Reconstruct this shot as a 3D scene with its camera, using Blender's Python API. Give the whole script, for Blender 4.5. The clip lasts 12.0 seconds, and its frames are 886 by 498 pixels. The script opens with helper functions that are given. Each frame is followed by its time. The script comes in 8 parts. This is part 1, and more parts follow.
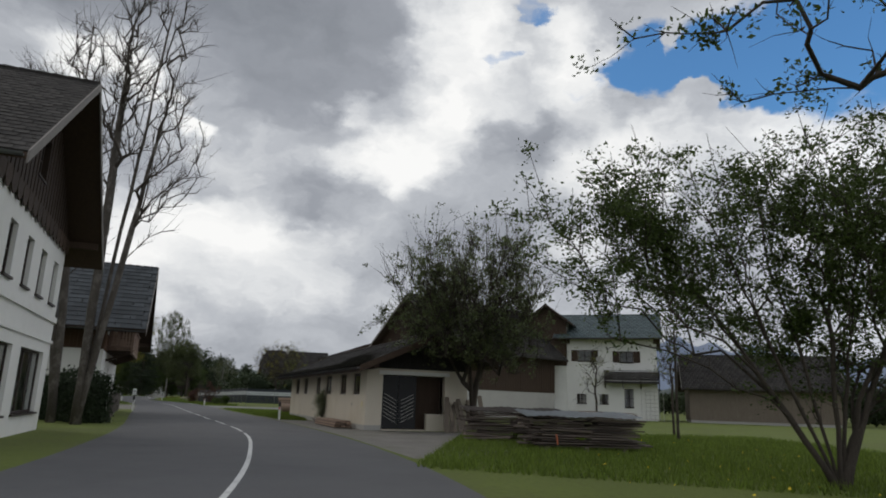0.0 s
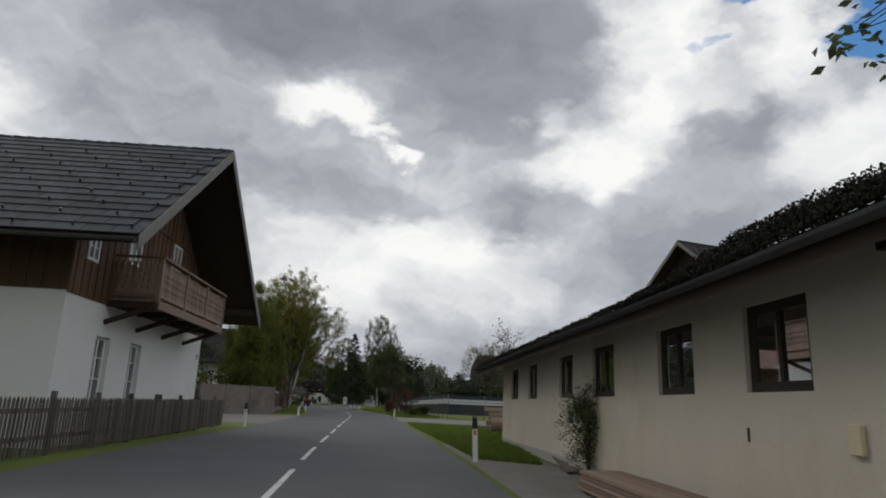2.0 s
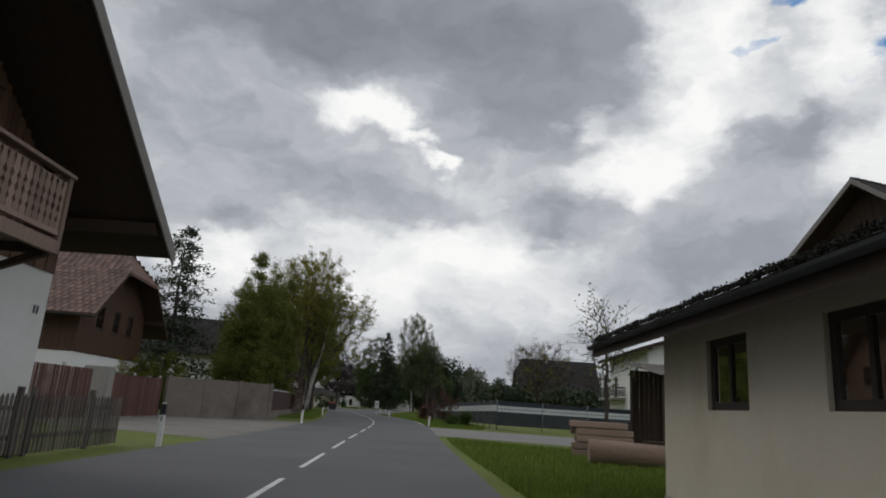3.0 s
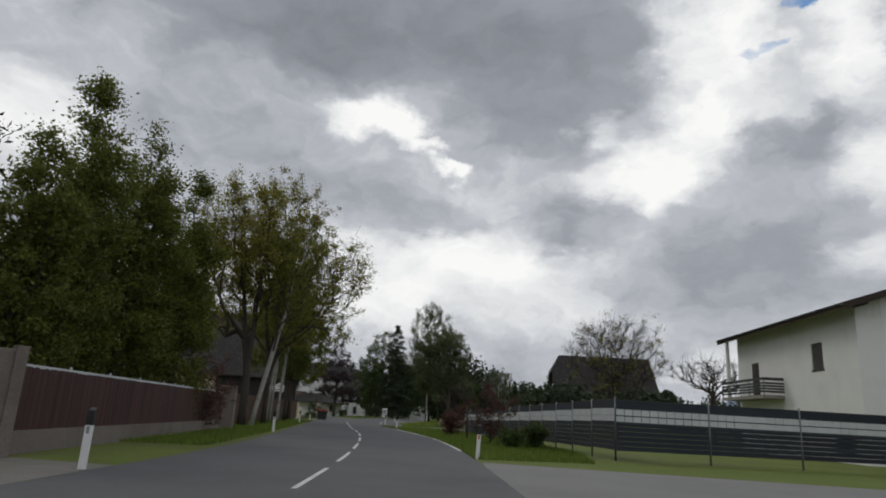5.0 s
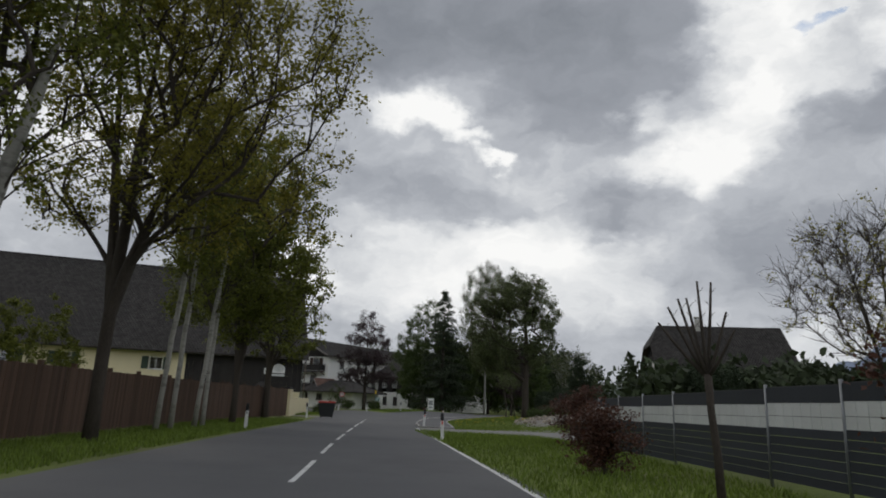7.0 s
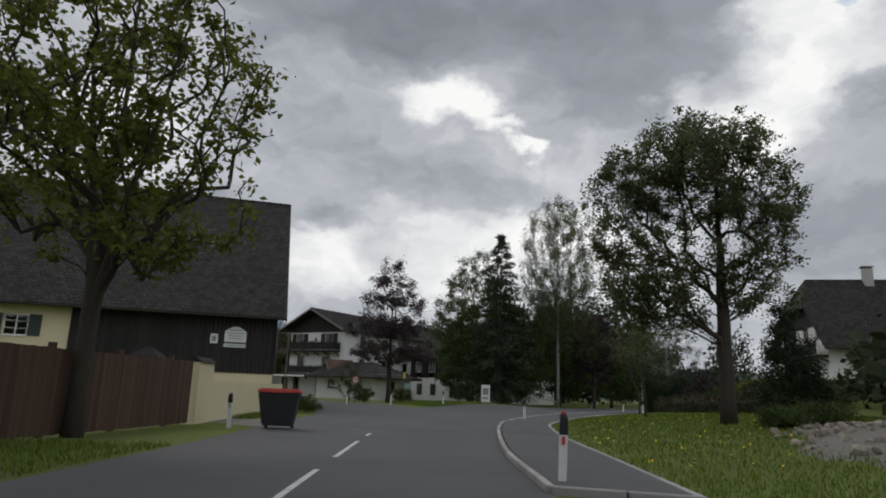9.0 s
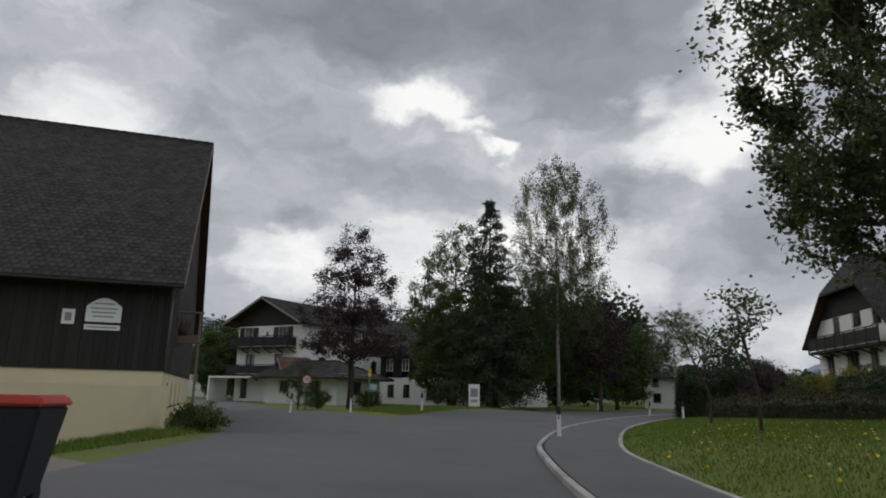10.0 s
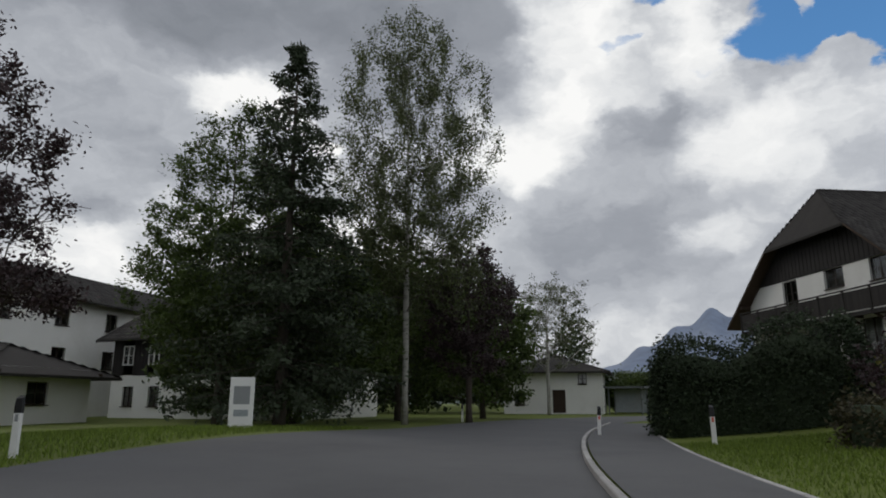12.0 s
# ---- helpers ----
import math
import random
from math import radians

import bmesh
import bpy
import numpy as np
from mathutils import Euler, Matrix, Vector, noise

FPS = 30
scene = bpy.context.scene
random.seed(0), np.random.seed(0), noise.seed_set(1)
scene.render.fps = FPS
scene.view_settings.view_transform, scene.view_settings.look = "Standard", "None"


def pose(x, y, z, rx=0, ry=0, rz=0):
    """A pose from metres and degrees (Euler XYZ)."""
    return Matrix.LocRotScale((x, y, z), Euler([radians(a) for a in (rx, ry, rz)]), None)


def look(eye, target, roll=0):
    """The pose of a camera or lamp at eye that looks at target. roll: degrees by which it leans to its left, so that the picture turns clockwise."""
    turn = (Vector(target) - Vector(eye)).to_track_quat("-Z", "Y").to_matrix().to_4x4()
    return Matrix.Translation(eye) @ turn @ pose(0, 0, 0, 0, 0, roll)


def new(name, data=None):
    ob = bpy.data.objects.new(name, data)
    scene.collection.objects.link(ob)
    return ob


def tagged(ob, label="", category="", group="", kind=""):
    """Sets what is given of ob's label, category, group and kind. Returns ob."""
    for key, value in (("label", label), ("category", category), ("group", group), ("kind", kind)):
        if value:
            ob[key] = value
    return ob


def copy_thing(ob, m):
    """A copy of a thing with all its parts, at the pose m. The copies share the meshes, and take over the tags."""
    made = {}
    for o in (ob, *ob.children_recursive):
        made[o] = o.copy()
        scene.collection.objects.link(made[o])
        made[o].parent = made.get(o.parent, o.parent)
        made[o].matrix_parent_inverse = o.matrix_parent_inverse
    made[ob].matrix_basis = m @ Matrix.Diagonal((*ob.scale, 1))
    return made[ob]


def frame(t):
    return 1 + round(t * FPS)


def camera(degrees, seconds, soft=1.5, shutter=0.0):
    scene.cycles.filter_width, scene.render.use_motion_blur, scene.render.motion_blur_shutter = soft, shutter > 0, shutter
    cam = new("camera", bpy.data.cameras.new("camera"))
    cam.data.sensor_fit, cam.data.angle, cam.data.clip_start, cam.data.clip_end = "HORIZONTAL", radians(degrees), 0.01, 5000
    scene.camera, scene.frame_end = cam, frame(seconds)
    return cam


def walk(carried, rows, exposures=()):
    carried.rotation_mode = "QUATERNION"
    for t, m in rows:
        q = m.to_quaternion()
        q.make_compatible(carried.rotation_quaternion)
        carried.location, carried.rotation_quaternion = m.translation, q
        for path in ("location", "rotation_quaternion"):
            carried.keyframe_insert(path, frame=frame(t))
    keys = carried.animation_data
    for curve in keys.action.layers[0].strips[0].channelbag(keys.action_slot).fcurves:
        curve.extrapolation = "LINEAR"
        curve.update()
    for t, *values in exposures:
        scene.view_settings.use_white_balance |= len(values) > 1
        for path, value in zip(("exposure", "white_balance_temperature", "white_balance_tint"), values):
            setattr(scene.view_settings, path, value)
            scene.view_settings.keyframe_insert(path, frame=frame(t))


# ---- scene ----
cam = camera(68.5, 12.0, soft=1.9)
PATH = [
    (0.0, (0.000, 0.000, 1.340), (-0.000, 9.737, 3.619), 1.83),
    (0.5, (-0.502, 5.943, 1.314), (-1.382, 15.642, 3.583), 2.39),
    (1.0, (-1.548, 11.914, 1.277), (-3.263, 21.503, 3.538), 2.13),
    (1.2, (-2.102, 14.302, 1.263), (-4.140, 23.826, 3.528), 1.86),
    (1.5, (-3.104, 17.800, 1.247), (-5.554, 27.213, 3.568), 1.55),
    (2.0, (-4.995, 23.432, 1.262), (-8.078, 32.656, 3.588), 2.37),
    (2.5, (-7.356, 29.466, 1.303), (-10.785, 38.551, 3.687), 3.11),
    (3.0, (-9.815, 35.533, 1.317), (-13.442, 44.544, 3.696), 3.78),
    (3.2, (-10.840, 37.889, 1.313), (-14.498, 46.892, 3.673), 3.97),
    (4.8, (-19.714, 57.261, 1.222), (-23.491, 66.201, 3.631), 3.04),
    (5.0, (-20.950, 59.959, 1.222), (-24.732, 68.876, 3.707), 3.20),
    (5.5, (-24.064, 66.833, 1.258), (-27.945, 75.698, 3.776), 3.82),
    (6.0, (-27.238, 73.582, 1.334), (-31.247, 82.395, 3.838), 3.43),
    (6.5, (-30.438, 80.230, 1.354), (-34.610, 88.985, 3.793), 2.82),
    (7.0, (-33.777, 86.711, 1.354), (-38.223, 95.365, 3.667), 2.42),
    (7.2, (-35.174, 89.208, 1.350), (-39.737, 97.808, 3.634), 2.23),
    (8.8, (-47.005, 108.712, 1.311), (-51.965, 117.131, 3.437), 1.97),
    (9.0, (-48.486, 110.935, 1.312), (-53.392, 119.384, 3.443), 2.09),
    (9.5, (-52.056, 116.376, 1.315), (-56.802, 124.908, 3.481), 1.71),
    (9.8, (-53.992, 119.781, 1.312), (-58.626, 128.368, 3.500), 1.53),
    (10.0, (-55.240, 122.038, 1.308), (-59.760, 130.691, 3.475), 1.24),
    (10.5, (-58.216, 127.935, 1.290), (-62.348, 136.777, 3.468), 1.00),
    (11.0, (-60.678, 133.774, 1.256), (-64.255, 142.838, 3.504), 1.39),
    (11.2, (-61.572, 136.049, 1.244), (-64.902, 145.209, 3.481), 1.62),
    (11.5, (-62.736, 139.538, 1.243), (-65.598, 148.849, 3.502), 1.68),
    (12.0, (-64.367, 145.575, 1.244), (-66.314, 155.119, 3.509), 0.03),
]
walk(cam, [(t, look(eye, target, roll)) for t, eye, target, roll in PATH])

# ---- world and sun ----
SUN_AZ, SUN_EL = 64.0, 40.0        # azimuth to the left of +y, and elevation, in degrees


def heading(az, el):
    a, e = radians(az), radians(el)
    return Vector((-math.sin(a) * math.cos(e), math.cos(a) * math.cos(e), math.sin(e)))


def build_world():
    w = bpy.data.worlds.new("cloudy_sky")
    scene.world = w
    w.use_nodes = True
    nt = w.node_tree
    nt.nodes.clear()
    N, L = nt.nodes.new, nt.links.new

    def math_node(op, a, b=None, c=None, clamp=False):
        n = N("ShaderNodeMath")
        n.operation, n.use_clamp = op, clamp
        for i, v in enumerate((a, b, c)):
            if v is None:
                continue
            if isinstance(v, (int, float)):
                n.inputs[i].default_value = v
            else:
                L(v, n.inputs[i])
        return n.outputs[0]

    def vector_node(op, a, b=None):
        n = N("ShaderNodeVectorMath")
        n.operation = op
        for i, v in enumerate((a, b)):
            if v is None:
                continue
            if isinstance(v, tuple):
                n.inputs[i].default_value = v
            else:
                L(v, n.inputs[i])
        return n

    # the sky's azimuth (to the left of +y) and elevation, in degrees
    tc, sep = N("ShaderNodeTexCoord"), N("ShaderNodeSeparateXYZ")
    L(tc.outputs["Generated"], sep.inputs[0])
    way = N("ShaderNodeCombineXYZ")
    L(math_node("MULTIPLY", math_node("ARCTAN2", math_node("MULTIPLY", sep.outputs[0], -1.0), sep.outputs[1]), 180 / math.pi), way.inputs[0])
    L(math_node("MULTIPLY", math_node("ARCSINE", sep.outputs[2]), 180 / math.pi), way.inputs[1])

    def cloud_noise(wide, high, detail, rough, shift, source):
        mp = N("ShaderNodeMapping")
        mp.inputs["Location"].default_value = shift
        mp.inputs["Scale"].default_value = (1 / wide, 1 / high, 1)
        L(source, mp.inputs[0])
        n = N("ShaderNodeTexNoise")
        n.inputs["Scale"].default_value = 1.0
        n.inputs["Detail"].default_value = detail
        n.inputs["Roughness"].default_value = rough
        L(mp.outputs[0], n.inputs[0])
        return n

    # billowing edges: the direction is pushed about by noise
    push = cloud_noise(7.0, 4.5, 7, 0.58, (1.3, 4.1, 0.0), way.outputs[0])
    push = vector_node("MULTIPLY", vector_node("SUBTRACT", push.outputs["Color"], (0.5, 0.5, 0.5)).outputs[0], (11.0, 7.0, 0.0))
    bent = vector_node("ADD", way.outputs[0], push.outputs[0]).outputs[0]
    n1 = cloud_noise(11.0, 6.0, 8, 0.55, (3.1, 0.7, 0.0), bent)
    n2 = cloud_noise(4.0, 2.4, 7, 0.55, (0.4, 5.2, 1.0), bent)

    def mass(az, el, wide, high, core=0.25):
        mp = N("ShaderNodeMapping")
        mp.vector_type = "TEXTURE"
        mp.inputs["Location"].default_value = (az, el, 0)
        mp.inputs["Scale"].default_value = (wide, high, 1)
        L(bent, mp.inputs[0])
        mr = N("ShaderNodeMapRange")
        mr.interpolation_type = "SMOOTHSTEP"
        mr.inputs["From Min"].default_value, mr.inputs["From Max"].default_value = 1.3, core
        L(vector_node("LENGTH", mp.outputs[0]).outputs["Value"], mr.inputs["Value"])
        return mr.outputs[0]

    # cloud masses: azimuth, elevation, half width, half height, brightness
    total = math_node("MULTIPLY_ADD", math_node("SUBTRACT", n1.outputs[0], 0.5), 0.62, SKY_BASE)
    total = math_node("MULTIPLY_ADD", math_node("SUBTRACT", n2.outputs[0], 0.5), 0.34, total)
    for az, el, wide, high, v in GREY_CLOUDS + WHITE_CLOUDS:
        total = math_node("MULTIPLY_ADD", mass(az, el, wide, high), v, total)
    ramp = N("ShaderNodeValToRGB")
    el = ramp.color_ramp.elements
    el[0].position, el[0].color = 0.0, (0.222, 0.24, 0.272, 1)
    el[1].position, el[1].color = 1.0, (0.95, 0.95, 0.94, 1)
    for p, c in ((0.35, (0.325, 0.345, 0.385, 1)), (0.58, (0.49, 0.512, 0.55, 1)), (0.78, (0.735, 0.75, 0.765, 1))):
        e = el.new(p)
        e.color = c
    L(total, ramp.inputs[0])
    # blue gaps between the clouds
    gap = 0.0
    for az, el_, wide, high, v in GAPS:
        gap = math_node("MULTIPLY_ADD", mass(az, el_, wide, high, 0.5), v, gap)
    gap = math_node("MULTIPLY_ADD", math_node("SUBTRACT", n2.outputs[0], 0.5), 0.9, gap)
    gap = math_node("MULTIPLY_ADD", math_node("SUBTRACT", n1.outputs[0], 0.5), -0.5, gap)
    gm = N("ShaderNodeMapRange")
    gm.interpolation_type = "SMOOTHSTEP"
    gm.inputs["From Min"].default_value, gm.inputs["From Max"].default_value = 0.34, 0.80
    L(gap, gm.inputs["Value"])
    sky = N("ShaderNodeTexSky")
    sky.sky_type, sky.sun_disc = "NISHITA", False
    sky.sun_elevation, sky.sun_rotation = radians(SUN_EL), radians(-SUN_AZ)
    sky.ozone_density, sky.dust_density = 2.0, 0.3
    clear = N("ShaderNodeVectorMath")
    clear.operation = "MULTIPLY"
    L(sky.outputs[0], clear.inputs[0])
    clear.inputs[1].default_value = (0.07, 0.112, 0.135)
    mix = N("ShaderNodeMix")
    mix.data_type = "RGBA"
    L(gm.outputs[0], mix.inputs[0])
    L(ramp.outputs[0], mix.inputs[6])
    L(clear.outputs[0], mix.inputs[7])
    bg = N("ShaderNodeBackground")
    L(mix.outputs[2], bg.inputs[0])
    lit = N("ShaderNodeMapRange")                         # clouds facing the sun are brighter than those before it
    lit.interpolation_type = "SMOOTHSTEP"
    lit.inputs["From Min"].default_value, lit.inputs["From Max"].default_value = 0.25, -0.75
    lit.inputs["To Min"].default_value, lit.inputs["To Max"].default_value = SKY_STRENGTH, SKY_STRENGTH * 1.5
    L(vector_node("DOT_PRODUCT", tc.outputs["Generated"], tuple(heading(SUN_AZ, 0))).outputs["Value"], lit.inputs["Value"])
    L(lit.outputs[0], bg.inputs[1])
    out = N("ShaderNodeOutputWorld")
    L(bg.outputs[0], out.inputs[0])


SKY_STRENGTH = 1.0
SKY_BASE = 0.56
GREY_CLOUDS = [
    (33, 33.5, 24, 7, -0.5), (15, 28, 9.5, 6, -0.30), (8, 31, 5, 6, -0.20), (43, 22, 11, 4, -0.14), (33, 18.5, 7, 2.6, -0.14), (26, 17, 6, 2, -0.10),
    (11, 17.5, 6.5, 2.6, -0.24), (-1, 13, 9, 5, -0.26), (-8, 22.5, 5, 3, -0.20), (-21, 12, 6, 3, -0.12), (40, 14.5, 2.6, 1.5, -0.2), (12, 6.5, 8, 1.8, -0.10),
    (-10, 23, 4, 3, -0.1), (12, 15, 5, 1.6, -0.08), (52, 14, 8, 3, -0.12),
]
WHITE_CLOUDS = [
    (31.8, 25.2, 4.4, 1.6, 0.5), (27.4, 24.2, 3.0, 1.3, 0.42), (24.6, 22.8, 2.2, 1.0, 0.40), (22.2, 21.4, 2.0, 0.8, 0.55), (5, 20.6, 5, 2.6, 0.40), (9, 24, 2.6, 1.6, 0.30), (0, 23.5, 4, 3, 0.24),
    (-2, 30, 6, 7, 0.42), (22, 13, 13, 3, 0.32), (28, 9, 9, 3, 0.26), (14, 9, 7, 3, 0.22), (18, 15, 30, 7, 0.10), (-16, 20.5, 7, 4, 0.32), (-11.5, 13.5, 3, 2, 0.2),
    (58, 20.5, 7, 4, 0.3), (41, 10.5, 5, 4, 0.32), (-3, 5, 6, 2, 0.24), (-30, 20.5, 7, 4, 0.26), (-12, 29, 4, 6, 0.36),
]
GAPS = [(-19, 28.5, 4.5, 3.8, 0.9), (-26, 28, 6, 4.6, 1.0), (-35, 27, 8, 6, 1.0), (-9, 33, 2.2, 1.6, 0.6), (-5.5, 29, 1.6, 0.9, 0.42), (-13, 27.4, 2, 1.5, 0.45),
        (-21, 30, 1.2, 2.0, -0.6), (-22.3, 24.8, 2.6, 1.3, -0.7)]
build_world()
sun = new("sun", bpy.data.lights.new("sun", "SUN"))
sun.data.energy, sun.data.angle, sun.data.color = 0.55, radians(20), (1.0, 0.95, 0.88)
sun.matrix_world = look(heading(SUN_AZ, SUN_EL) * 200, (0, 0, 0))
scene.view_settings.exposure = 0.0

# ---- materials ----
def surface(name, base, rough=0.8, var=0.25, coarse=1.5, fine=30.0, bump=0.25, depth=0.01, metal=0.0, spec=0.35,
            stretch=(1, 1, 1), stain=None, stain_amount=0.35, per="", spread=0.25, through_light=0.0):
    """A worn surface: coarse and fine noise in the colour, fine relief, stains, and a shade of its own for each piece."""
    m = bpy.data.materials.new(name)
    m.use_nodes = True
    nt = m.node_tree
    N, L = nt.nodes.new, nt.links.new
    b = nt.nodes["Principled BSDF"]
    b.inputs["Roughness"].default_value, b.inputs["Metallic"].default_value = rough, metal
    b.inputs["Specular IOR Level"].default_value = spec
    tc, mp = N("ShaderNodeTexCoord"), N("ShaderNodeMapping")
    mp.inputs["Scale"].default_value = stretch
    L(tc.outputs["Object"], mp.inputs[0])

    def noise_at(scale, detail=5, rgh=0.6):
        n = N("ShaderNodeTexNoise")
        n.inputs["Scale"].default_value, n.inputs["Detail"].default_value, n.inputs["Roughness"].default_value = scale, detail, rgh
        L(mp.outputs[0], n.inputs[0])
        return n.outputs[0]

    def mixed(kind, fac, a, c):
        n = N("ShaderNodeMix")
        n.data_type, n.blend_type = "RGBA", kind
        for s, v in ((0, fac), (6, a), (7, c)):
            if isinstance(v, (int, float)):
                n.inputs[s].default_value = v
            elif isinstance(v, tuple):
                n.inputs[s].default_value = (*v, 1)
            else:
                L(v, n.inputs[s])
        return n.outputs[2]

    lo, hi = tuple(c * (1 - var) for c in base), tuple(min(1, c * (1 + var)) for c in base)
    c1, f1 = noise_at(coarse, 4), noise_at(fine, 6)
    col = mixed("MIX", c1, lo, hi)
    col = mixed("OVERLAY", 0.55 * min(1, var * 3), col, f1)
    if stain:
        r = N("ShaderNodeMapRange")
        r.inputs["From Min"].default_value, r.inputs["From Max"].default_value = 0.5, 0.75
        r.inputs["To Max"].default_value = stain_amount
        L(noise_at(coarse * 0.6, 8, 0.7), r.inputs[0])
        col = mixed("MIX", r.outputs[0], col, stain)
    if per:
        g = N("ShaderNodeObjectInfo").outputs["Random"] if per == "object" else N("ShaderNodeNewGeometry").outputs["Random Per Island"]
        hs = N("ShaderNodeHueSaturation")
        v = N("ShaderNodeMapRange")
        v.inputs["To Min"].default_value, v.inputs["To Max"].default_value = 1 - spread, 1 + spread
        L(g, v.inputs[0])
        L(v.outputs[0], hs.inputs["Value"])
        L(col, hs.inputs["Color"])
        col = hs.outputs[0]
    L(col, b.inputs["Base Color"])
    if bump:
        bm_ = N("ShaderNodeBump")
        bm_.inputs["Strength"].default_value, bm_.inputs["Distance"].default_value = bump, depth
        L(f1, bm_.inputs["Height"])
        L(bm_.outputs[0], b.inputs["Normal"])
    if through_light:
        t, ms, out = N("ShaderNodeBsdfTranslucent"), N("ShaderNodeMixShader"), nt.nodes["Material Output"]
        L(col, t.inputs[0])
        ms.inputs[0].default_value = through_light
        L(b.outputs[0], ms.inputs[1])
        L(t.outputs[0], ms.inputs[2])
        L(ms.outputs[0], out.inputs[0])
    return m


def glass_material(name, tint=(0.9, 0.93, 0.93)):
    m = bpy.data.materials.new(name)
    m.use_nodes = True
    b = m.node_tree.nodes["Principled BSDF"]
    b.inputs["Base Color"].default_value = (*tint, 1)
    b.inputs["Transmission Weight"].default_value, b.inputs["Roughness"].default_value, b.inputs["IOR"].default_value = 1.0, 0.03, 1.45
    return m


